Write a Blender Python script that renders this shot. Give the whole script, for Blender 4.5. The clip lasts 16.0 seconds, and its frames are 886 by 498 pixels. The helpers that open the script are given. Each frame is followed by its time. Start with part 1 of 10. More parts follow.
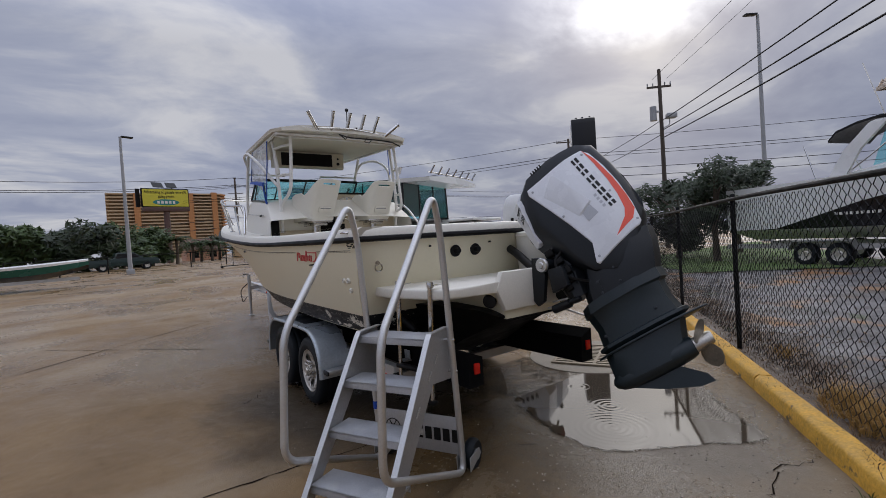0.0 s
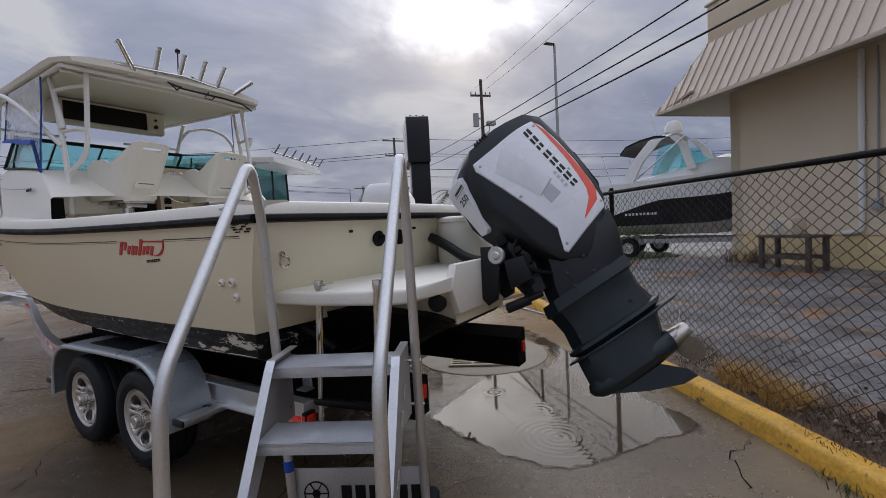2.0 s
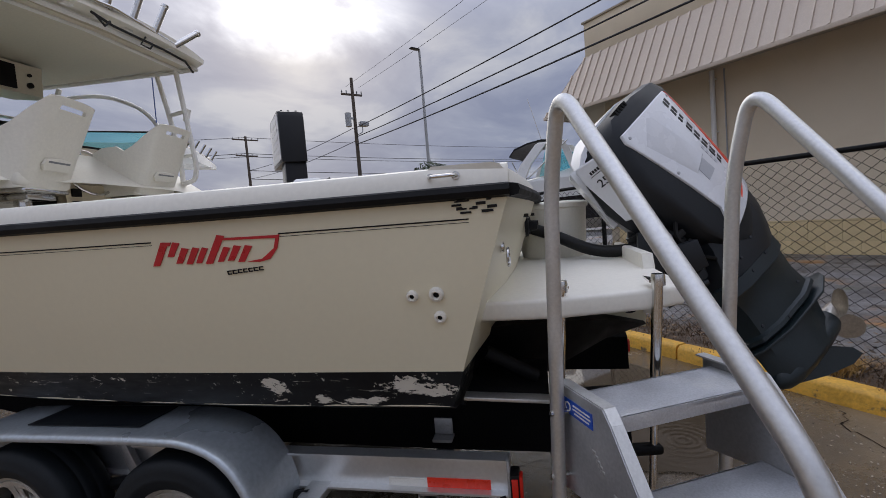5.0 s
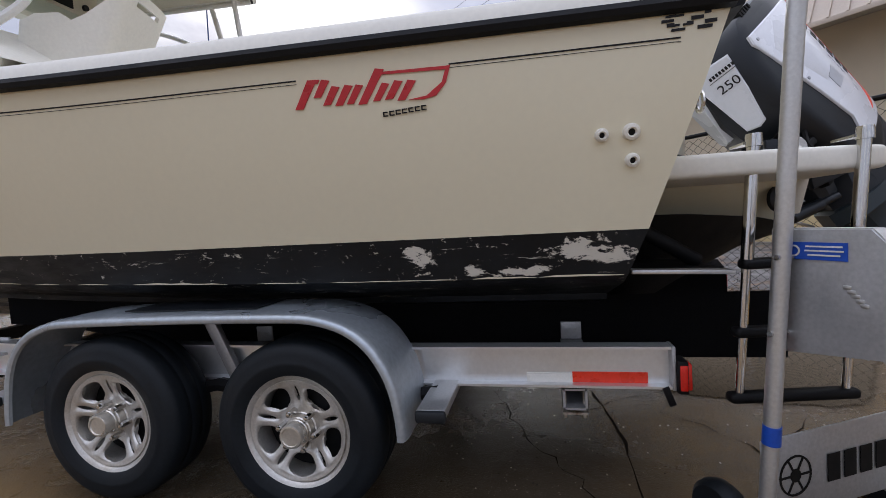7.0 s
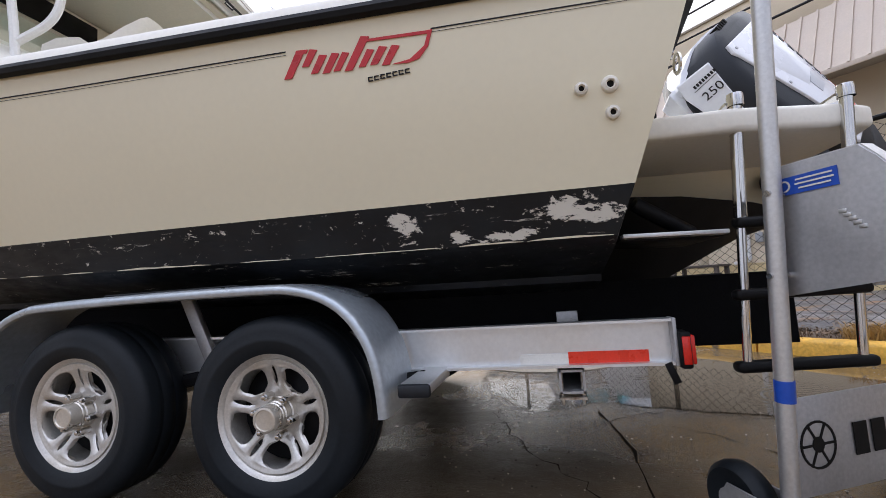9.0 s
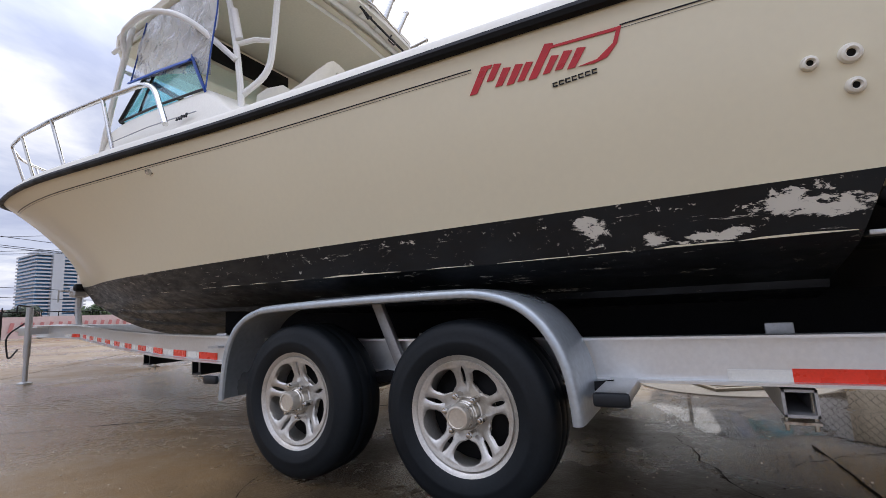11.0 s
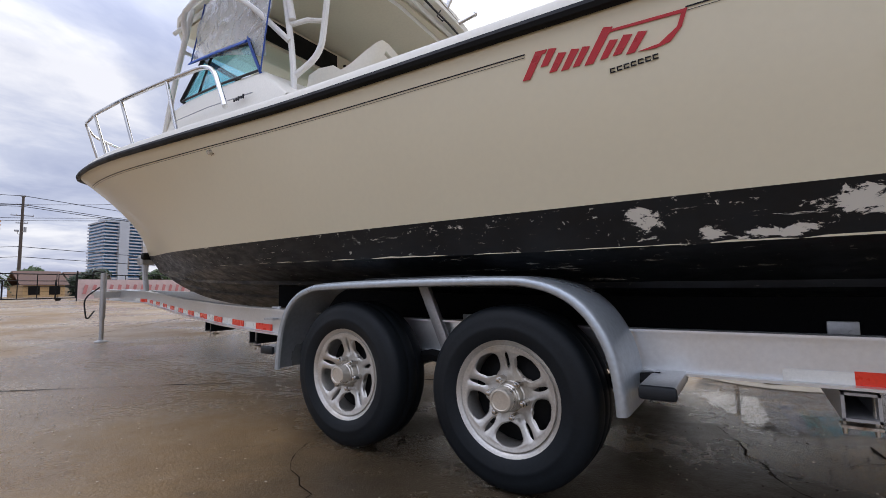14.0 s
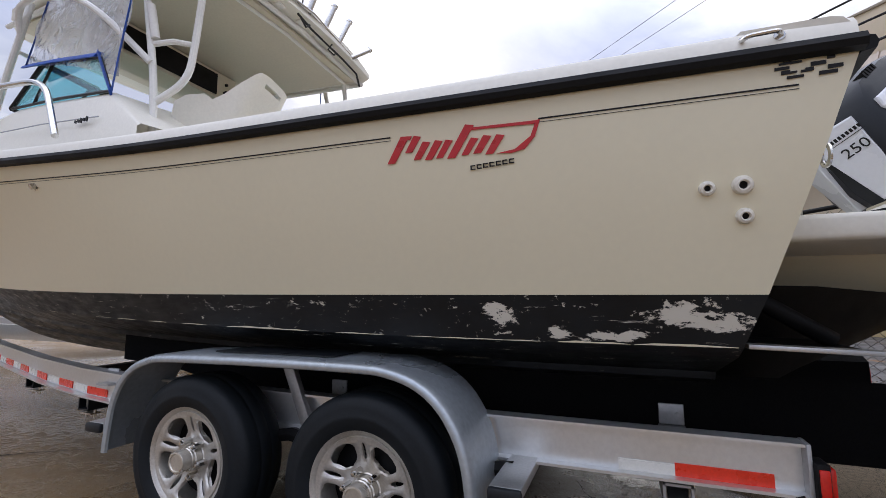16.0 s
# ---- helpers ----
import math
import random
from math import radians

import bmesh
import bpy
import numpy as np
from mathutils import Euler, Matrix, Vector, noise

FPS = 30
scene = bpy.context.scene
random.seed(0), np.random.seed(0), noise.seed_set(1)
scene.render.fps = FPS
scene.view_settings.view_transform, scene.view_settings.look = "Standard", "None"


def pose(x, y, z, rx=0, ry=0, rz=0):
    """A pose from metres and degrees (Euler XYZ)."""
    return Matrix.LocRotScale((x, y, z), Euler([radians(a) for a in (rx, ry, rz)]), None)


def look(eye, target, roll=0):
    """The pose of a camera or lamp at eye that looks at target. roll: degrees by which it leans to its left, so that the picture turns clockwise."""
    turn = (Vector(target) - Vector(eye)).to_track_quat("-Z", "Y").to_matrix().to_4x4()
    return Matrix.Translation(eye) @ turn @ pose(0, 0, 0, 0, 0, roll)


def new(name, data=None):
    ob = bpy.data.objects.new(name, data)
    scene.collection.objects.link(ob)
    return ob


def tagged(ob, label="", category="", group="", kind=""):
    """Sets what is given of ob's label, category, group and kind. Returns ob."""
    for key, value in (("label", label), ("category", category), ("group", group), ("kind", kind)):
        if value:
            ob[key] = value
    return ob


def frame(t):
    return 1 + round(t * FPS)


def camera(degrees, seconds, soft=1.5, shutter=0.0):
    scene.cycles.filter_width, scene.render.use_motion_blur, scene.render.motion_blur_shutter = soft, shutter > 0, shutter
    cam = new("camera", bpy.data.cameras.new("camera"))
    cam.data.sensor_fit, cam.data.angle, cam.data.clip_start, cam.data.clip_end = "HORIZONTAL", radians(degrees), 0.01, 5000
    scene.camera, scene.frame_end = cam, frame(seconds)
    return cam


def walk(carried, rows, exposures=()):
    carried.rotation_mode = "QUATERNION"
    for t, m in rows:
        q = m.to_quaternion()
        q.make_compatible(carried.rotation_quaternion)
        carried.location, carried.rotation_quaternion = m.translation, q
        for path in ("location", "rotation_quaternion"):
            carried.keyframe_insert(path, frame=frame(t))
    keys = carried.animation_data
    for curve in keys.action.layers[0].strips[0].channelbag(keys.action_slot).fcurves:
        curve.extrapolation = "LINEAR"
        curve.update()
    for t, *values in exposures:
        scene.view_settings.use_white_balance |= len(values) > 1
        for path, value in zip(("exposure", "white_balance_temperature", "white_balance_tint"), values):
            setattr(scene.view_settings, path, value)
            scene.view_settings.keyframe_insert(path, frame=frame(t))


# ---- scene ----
cam = camera(89.6, 16.0, soft=0.85)
PATH = [
    (0, (-2.639, -2.804, 1.579), (-1.462, -1.188, 1.534), -3.72),
    (0.5, (-2.582, -2.546, 1.564), (-1.404, -0.930, 1.512), -3.52),
    (1, (-2.572, -2.240, 1.553), (-1.281, -0.714, 1.491), -3.22),
    (1.5, (-2.646, -1.944, 1.570), (-1.099, -0.680, 1.486), -3.41),
    (2, (-2.589, -1.665, 1.532), (-0.878, -0.636, 1.429), -3.10),
    (2.5, (-2.507, -1.399, 1.548), (-0.644, -0.681, 1.430), -3.11),
    (3, (-2.584, -1.120, 1.588), (-0.649, -0.631, 1.457), -5.42),
    (3.5, (-2.557, -0.838, 1.546), (-0.615, -0.379, 1.419), -5.02),
    (4, (-2.502, -0.510, 1.549), (-0.556, -0.062, 1.433), -5.12),
    (4.5, (-2.580, -0.185, 1.533), (-0.632, 0.252, 1.410), -4.82),
    (4.7, (-2.599, -0.071, 1.543), (-0.650, 0.356, 1.417), -4.92),
    (6.8, (-2.594, 0.702, 1.156), (-0.639, 1.113, 1.047), -3.62),
    (7, (-2.584, 0.705, 1.076), (-0.632, 1.122, 0.960), -3.62),
    (7.5, (-2.546, 0.705, 0.948), (-0.595, 1.140, 0.876), -3.72),
    (8, (-2.551, 0.706, 0.845), (-0.603, 1.134, 0.995), -3.52),
    (8.2, (-2.557, 0.701, 0.812), (-0.610, 1.127, 0.981), -3.62),
    (10.3, (-2.489, 0.625, 0.696), (-0.572, 1.140, 0.943), -4.81),
    (10.5, (-2.541, 0.715, 0.686), (-0.647, 1.295, 0.958), -4.41),
    (11, (-2.610, 0.832, 0.722), (-0.877, 1.791, 1.002), -3.10),
    (11.5, (-2.678, 0.911, 0.748), (-1.126, 2.143, 1.024), -2.50),
    (12, (-2.738, 0.944, 0.747), (-1.311, 2.320, 1.016), -1.81),
    (12.5, (-2.742, 0.955, 0.753), (-1.323, 2.347, 0.973), -1.11),
    (13, (-2.721, 0.929, 0.752), (-1.249, 2.274, 0.907), -0.91),
    (13.5, (-2.689, 0.884, 0.756), (-1.135, 2.134, 0.911), -1.00),
    (14, (-2.650, 0.837, 0.759), (-1.004, 1.960, 0.935), -1.10),
    (14.5, (-2.612, 0.783, 0.769), (-0.890, 1.777, 0.980), -1.60),
    (15, (-2.596, 0.747, 0.775), (-0.827, 1.647, 1.020), -1.70),
    (15.5, (-2.573, 0.728, 0.786), (-0.774, 1.559, 1.054), -1.40),
    (16, (-2.540, 0.726, 1.014), (-0.697, 1.469, 1.238), -0.41),
]
EXPOSURES = [(0.0, 0.26), (2.5, 0.28), (4.0, 0.32), (4.7, 0.34), (6.8, 0.8), (7.0, 0.9), (7.5, 1.24), (8.2, 1.28), (10.3, 1.32), (11.0, 1.15), (11.6, 0.82), (12.5, 0.78), (13.0, 0.98), (14.0, 1.0), (15.0, 1.0), (15.5, 1.0), (16.0, 1.0)]
walk(cam, [(t, look(eye, target, roll)) for t, eye, target, roll in PATH], EXPOSURES)

# ---- world, sun, exposure ----
world = bpy.data.worlds.new("sky")
scene.world = world
world.use_nodes = True
SUN_DIR = Vector((0.813, 0.431, 0.392)).normalized()


def build_world():
    nt = world.node_tree
    nt.nodes.clear()
    n, L = nt.nodes.new, nt.links.new
    out = n("ShaderNodeOutputWorld")
    bg = n("ShaderNodeBackground")
    sky = n("ShaderNodeTexSky")
    sky.sky_type = "NISHITA"
    sky.sun_disc = False
    sky.sun_elevation = math.asin(SUN_DIR.z)
    sky.sun_rotation = math.atan2(SUN_DIR.x, SUN_DIR.y)
    sky.dust_density, sky.air_density = 3.0, 1.0
    tc = n("ShaderNodeTexCoord")
    nrm = n("ShaderNodeVectorMath"); nrm.operation = "NORMALIZE"
    L(tc.outputs["Generated"], nrm.inputs[0])
    sep = n("ShaderNodeSeparateXYZ"); L(nrm.outputs[0], sep.inputs[0])
    # cloud layer: direction projected onto a flat deck
    zc = n("ShaderNodeMath"); zc.operation = "MAXIMUM"; L(sep.outputs["Z"], zc.inputs[0]); zc.inputs[1].default_value = 0.0
    za = n("ShaderNodeMath"); za.operation = "ADD"; L(zc.outputs[0], za.inputs[0]); za.inputs[1].default_value = 0.14
    div = n("ShaderNodeVectorMath"); div.operation = "DIVIDE"; L(nrm.outputs[0], div.inputs[0])
    comb = n("ShaderNodeCombineXYZ")
    for k in "XYZ":
        L(za.outputs[0], comb.inputs[k])
    L(comb.outputs[0], div.inputs[1])
    mp = n("ShaderNodeMapping"); L(div.outputs[0], mp.inputs[0]); mp.inputs["Scale"].default_value = (1.15, 1.45, 0.3)
    mp.inputs["Rotation"].default_value = (0, 0, 0.5)
    nz = n("ShaderNodeTexNoise"); L(mp.outputs[0], nz.inputs["Vector"])
    nz.inputs["Scale"].default_value, nz.inputs["Detail"].default_value, nz.inputs["Roughness"].default_value, nz.inputs["Distortion"].default_value = 1.1, 8.0, 0.55, 0.35
    ramp = n("ShaderNodeValToRGB"); L(nz.outputs["Fac"], ramp.inputs[0])
    e = ramp.color_ramp.elements
    e[0].position, e[0].color = 0.36, (0.362, 0.402, 0.562, 1)
    e[1].position, e[1].color = 0.64, (0.77, 0.775, 0.835, 1)
    m1 = e.new(0.5); m1.color = (0.49, 0.525, 0.665, 1)
    # towards the veiled sun the deck brightens
    dot = n("ShaderNodeVectorMath"); dot.operation = "DOT_PRODUCT"; L(nrm.outputs[0], dot.inputs[0]); dot.inputs[1].default_value = SUN_DIR
    gl = n("ShaderNodeMapRange"); L(dot.outputs["Value"], gl.inputs[0])
    gl.inputs["From Min"].default_value, gl.inputs["From Max"].default_value = 0.962, 0.998
    gp = n("ShaderNodeMath"); gp.operation = "POWER"; L(gl.outputs[0], gp.inputs[0]); gp.inputs[1].default_value = 1.7
    cl = n("ShaderNodeMapRange"); L(nz.outputs["Fac"], cl.inputs[0]); cl.inputs["From Min"].default_value, cl.inputs["From Max"].default_value = 0.35, 0.6
    gm = n("ShaderNodeMath"); gm.operation = "MULTIPLY"; L(gp.outputs[0], gm.inputs[0]); L(cl.outputs[0], gm.inputs[1])
    gs = n("ShaderNodeMath"); gs.operation = "MULTIPLY"; L(gm.outputs[0], gs.inputs[0]); gs.inputs[1].default_value = SKY_GLOW
    # a bank of cloud stands just under the bright patch
    bank = n("ShaderNodeMath"); bank.operation = "MULTIPLY_ADD"; L(nz.outputs["Fac"], bank.inputs[0]); bank.inputs[1].default_value = 0.10; L(sep.outputs["Z"], bank.inputs[2])
    bk = n("ShaderNodeMapRange"); bk.interpolation_type = "SMOOTHSTEP"; L(bank.outputs[0], bk.inputs[0]); bk.inputs["From Min"].default_value, bk.inputs["From Max"].default_value = 0.385, 0.455
    gb = n("ShaderNodeMath"); gb.operation = "MULTIPLY"; L(gs.outputs[0], gb.inputs[0]); L(bk.outputs[0], gb.inputs[1])
    gs = gb
    glow = n("ShaderNodeMix"); glow.data_type = "RGBA"; glow.blend_type = "ADD"; glow.inputs[0].default_value = 1.0
    L(ramp.outputs[0], glow.inputs[6]); L(gs.outputs[0], glow.inputs[7])
    # the part of the sky ahead of the bow and overhead is a brighter deck
    mixs = n("ShaderNodeMix"); mixs.data_type = "RGBA"; mixs.inputs[0].default_value = 0.9
    skm = n("ShaderNodeVectorMath"); skm.operation = "SCALE"; L(sky.outputs[0], skm.inputs[0]); skm.inputs["Scale"].default_value = 0.08
    L(skm.outputs[0], mixs.inputs[6]); L(glow.outputs[2], mixs.inputs[7])
    up = n("ShaderNodeMapRange"); L(sep.outputs["Z"], up.inputs[0]); up.inputs["From Min"].default_value, up.inputs["From Max"].default_value = 0.38, 0.95
    up.inputs["To Min"].default_value, up.inputs["To Max"].default_value = 0.87, 2.6
    # the deck is thicker and bluer low down on the sun's side
    east = n("ShaderNodeVectorMath"); east.operation = "DOT_PRODUCT"; L(nrm.outputs[0], east.inputs[0]); east.inputs[1].default_value = (0.93, 0.37, 0)
    er = n("ShaderNodeMapRange"); er.interpolation_type = "SMOOTHSTEP"; L(east.outputs["Value"], er.inputs[0]); er.inputs["From Min"].default_value, er.inputs["From Max"].default_value = 0.55, 1.0
    lo_ = n("ShaderNodeMapRange"); lo_.interpolation_type = "SMOOTHSTEP"; L(sep.outputs["Z"], lo_.inputs[0]); lo_.inputs["From Min"].default_value, lo_.inputs["From Max"].default_value = 0.52, 0.12
    th = n("ShaderNodeMath"); th.operation = "MULTIPLY"; L(er.outputs[0], th.inputs[0]); L(lo_.outputs[0], th.inputs[1])
    tint = n("ShaderNodeMix"); tint.data_type = "RGBA"; L(th.outputs[0], tint.inputs[0]); tint.inputs[6].default_value, tint.inputs[7].default_value = (1, 1, 1, 1), (0.60, 0.65, 0.74, 1)
    thick = n("ShaderNodeVectorMath"); thick.operation = "MULTIPLY"; L(mixs.outputs[2], thick.inputs[0]); L(tint.outputs[2], thick.inputs[1])
    fin = n("ShaderNodeVectorMath"); fin.operation = "SCALE"; L(thick.outputs[0], fin.inputs[0]); L(up.outputs[0], fin.inputs["Scale"])
    L(fin.outputs[0], bg.inputs["Color"])
    bg.inputs["Strength"].default_value = SKY_STRENGTH
    L(bg.outputs[0], out.inputs[0])


SKY_GLOW, SKY_STRENGTH = 1.7, 0.72
build_world()
sun_data = bpy.data.lights.new("sun", "SUN")
sun_data.energy, sun_data.angle, sun_data.color = 0.7, radians(60), (1.0, 0.95, 0.88)
sun = new("sun", sun_data)
sun.matrix_world = look(SUN_DIR * 50, (0, 0, 0))


# ---- mesh helpers ----
def thing(name, at=(0, 0, 0), label="", category="", group="", kind=""):
    ob = new(name)
    ob.empty_display_size = 0.1
    ob.matrix_basis = Matrix.Translation(at)
    return tagged(ob, label, category, group, kind)


def finish(name, bm, material, smooth=35):
    bmesh.ops.recalc_face_normals(bm, faces=bm.faces)
    me = bpy.data.meshes.new(name)
    bm.to_mesh(me)
    bm.free()
    if material is not None:
        for m in (material if isinstance(material, (list, tuple)) else [material]):
            me.materials.append(m)
    if smooth:
        me.shade_smooth()
        me.set_sharp_from_angle(angle=radians(smooth))
    return me


def part(name, bm, material, parent, label="", smooth=35):
    """One mesh in world coordinates under a thing or a part."""
    ob = new(name, finish(name, bm, material, smooth))
    ob.parent = parent
    if parent.data is None:
        ob.matrix_parent_inverse = parent.matrix_basis.inverted()
    return tagged(ob, label)


def parts(name, bm, material, parent, label="", smooth=35, join=0.0004):
    """Each loose piece of the bmesh becomes a part of its own."""
    bmesh.ops.remove_doubles(bm, verts=bm.verts, dist=join)
    seen, out = set(), []
    for v0 in list(bm.verts):
        if v0 in seen or not v0.link_faces:
            continue
        stack, isle = [v0], []
        seen.add(v0)
        while stack:
            v = stack.pop()
            isle.append(v)
            for e in v.link_edges:
                w = e.other_vert(v)
                if w not in seen:
                    seen.add(w); stack.append(w)
        piece = B()
        at = {v: piece.verts.new(v.co) for v in isle}
        for f in {f for v in isle for f in v.link_faces}:
            piece.faces.new([at[v] for v in f.verts])
        out.append(part(name, piece, material, parent, label, smooth))
    bm.free()
    return out


def solo(name, bm, material, label="", category="", group="", kind="", smooth=35):
    return tagged(new(name, finish(name, bm, material, smooth)), label, category, group, kind)


def B():
    return bmesh.new()


def box(bm, c, s, rot=None, bevel=0.0, seg=2):
    """A box with centre c and size s, bevelled, turned by the matrix rot."""
    m = Matrix.Translation(c) @ (rot.to_4x4() if rot is not None else Matrix()) @ Matrix.Diagonal((*s, 1))
    r = bmesh.ops.create_cube(bm, size=1.0, matrix=m)
    if bevel:
        edges = list({e for v in r["verts"] for e in v.link_edges})
        bmesh.ops.bevel(bm, geom=edges, offset=bevel, segments=seg, profile=0.5, affect="EDGES")
    return bm


def rod(bm, a, b, r, n=12, r2=None):
    a, b = Vector(a), Vector(b)
    d = b - a
    m = Matrix.Translation((a + b) / 2) @ d.to_track_quat("Z", "Y").to_matrix().to_4x4()
    bmesh.ops.create_cone(bm, cap_ends=True, segments=n, radius1=r, radius2=r if r2 is None else r2, depth=d.length, matrix=m)
    return bm


def smooth_path(pts, radius, n=6):
    """A polyline with its corners rounded."""
    pts = [Vector(p) for p in pts]
    out = [pts[0]]
    for a, b, c in zip(pts, pts[1:], pts[2:]):
        u, v = (a - b), (c - b)
        r = min(radius, u.length * 0.48, v.length * 0.48)
        p, q = b + u.normalized() * r, b + v.normalized() * r
        for i in range(n + 1):
            t = i / n
            out.append(p * (1 - t) ** 2 + b * 2 * t * (1 - t) + q * t * t)
    out.append(pts[-1])
    return out


def tube(bm, pts, r, n=10, closed=False, cap=True, flat=1.0):
    pts = [Vector(p) for p in pts]
    m = len(pts)
    rings, ref = [], None
    for i, p in enumerate(pts):
        a = pts[i - 1] if (i or closed) else p
        b = pts[(i + 1) % m] if (i < m - 1 or closed) else p
        d = (b - a).normalized()
        if ref is None:
            ref = d.orthogonal().normalized()
        ref = (ref - d * ref.dot(d)).normalized()
        side = d.cross(ref)
        rr = r[i] if isinstance(r, (list, tuple)) else r
        rings.append([bm.verts.new(p + (ref * math.cos(6.28318 * k / n) + side * math.sin(6.28318 * k / n) * flat) * rr) for k in range(n)])
    skin(bm, rings, True, closed)
    if cap and not closed:
        bm.faces.new(rings[0]); bm.faces.new(rings[-1])
    return bm


def skin(bm, rings, ring_closed, closed=False):
    m, n = len(rings), len(rings[0])
    for i in range(m if closed else m - 1):
        a, b = rings[i], rings[(i + 1) % m]
        for k in range(n if ring_closed else n - 1):
            q = [a[k], a[(k + 1) % n], b[(k + 1) % n], b[k]]
            u = []
            for v in q:
                if v not in u:
                    u.append(v)
            if len(u) > 2:
                try:
                    bm.faces.new(u)
                except ValueError:
                    pass


def loft(bm, sections, closed=True, caps=True):
    rings = [[bm.verts.new(p) for p in s] for s in sections]
    skin(bm, rings, closed)
    if caps and closed:
        for r in (rings[0], rings[-1]):
            try:
                bm.faces.new(r)
            except ValueError:
                pass
    return bm


def slab(bm, outline, thick, m=None, bevel=0.0, seg=2):
    """A flat outline (x, y) extruded by thick in z, then placed by m."""
    m = m or Matrix()
    lo = [bm.verts.new(m @ Vector((x, y, 0))) for x, y in outline]
    hi = [bm.verts.new(m @ Vector((x, y, thick))) for x, y in outline]
    fs = [bm.faces.new(lo[::-1]), bm.faces.new(hi)]
    k = len(lo)
    for i in range(k):
        fs.append(bm.faces.new((lo[i], lo[(i + 1) % k], hi[(i + 1) % k], hi[i])))
    if bevel:
        es = [e for e in fs[1].edges] + [e for e in fs[0].edges]
        bmesh.ops.bevel(bm, geom=es, offset=bevel, segments=seg, profile=0.5, affect="EDGES")
    return bm


def turned(bm, profile, m=None, n=32):
    """A profile of (radius, height) turned round z, then placed by m."""
    m = m or Matrix()
    rings = []
    for r, h in profile:
        if r < 1e-6:
            v = bm.verts.new(m @ Vector((0, 0, h)))
            rings.append([v] * n)
        else:
            rings.append([bm.verts.new(m @ Vector((r * math.cos(6.28318 * k / n), r * math.sin(6.28318 * k / n), h))) for k in range(n)])
    skin(bm, rings, True)
    return bm


def frame_of(x, y, z, o=(0, 0, 0)):
    """A matrix whose columns are the axes x, y, z, at o."""
    m = Matrix((Vector(x), Vector(y), Vector(z))).transposed().to_4x4()
    m.translation = o
    return m


def lerp(a, b, t):
    return a + (b - a) * t


def curve_at(table, u):
    """Smooth interpolation in a table of (u, values)."""
    k = 0
    while k < len(table) - 2 and u > table[k + 1][0]:
        k += 1
    p1, p2 = table[k], table[k + 1]
    p0, p3 = table[max(k - 1, 0)], table[min(k + 2, len(table) - 1)]
    t = min(max((u - p1[0]) / (p2[0] - p1[0]), 0), 1)
    out = []
    for j in range(1, len(p1)):
        h = p2[0] - p1[0]
        m1 = (p2[j] - p0[j]) / (p2[0] - p0[0]) * h
        m2 = (p3[j] - p1[j]) / (p3[0] - p1[0]) * h
        t2, t3 = t * t, t * t * t
        out.append(p1[j] * (2 * t3 - 3 * t2 + 1) + m1 * (t3 - 2 * t2 + t) + p2[j] * (-2 * t3 + 3 * t2) + m2 * (t3 - t2))
    return out


def text_mesh(body, height, m, depth=0.002, shear=0.0, width=None):
    """Lettering as a bmesh: baseline start at the origin of m, along its x, upright along its y."""
    cu = bpy.data.curves.new("letters", "FONT")
    cu.body, cu.size, cu.extrude, cu.resolution_u, cu.shear = body, 1.0, depth, 3, shear
    ob = bpy.data.objects.new("letters", cu)
    me = bpy.data.meshes.new_from_object(ob)
    bm = B()
    bm.from_mesh(me)
    bpy.data.objects.remove(ob); bpy.data.curves.remove(cu); bpy.data.meshes.remove(me)
    xs = [v.co.x for v in bm.verts]
    s = height / 0.69
    w = (width / (max(xs) - min(xs))) if width else s
    x0 = min(xs)
    for v in bm.verts:
        v.co = m @ Vector(((v.co.x - x0) * w, v.co.y * s, v.co.z))
    return bm


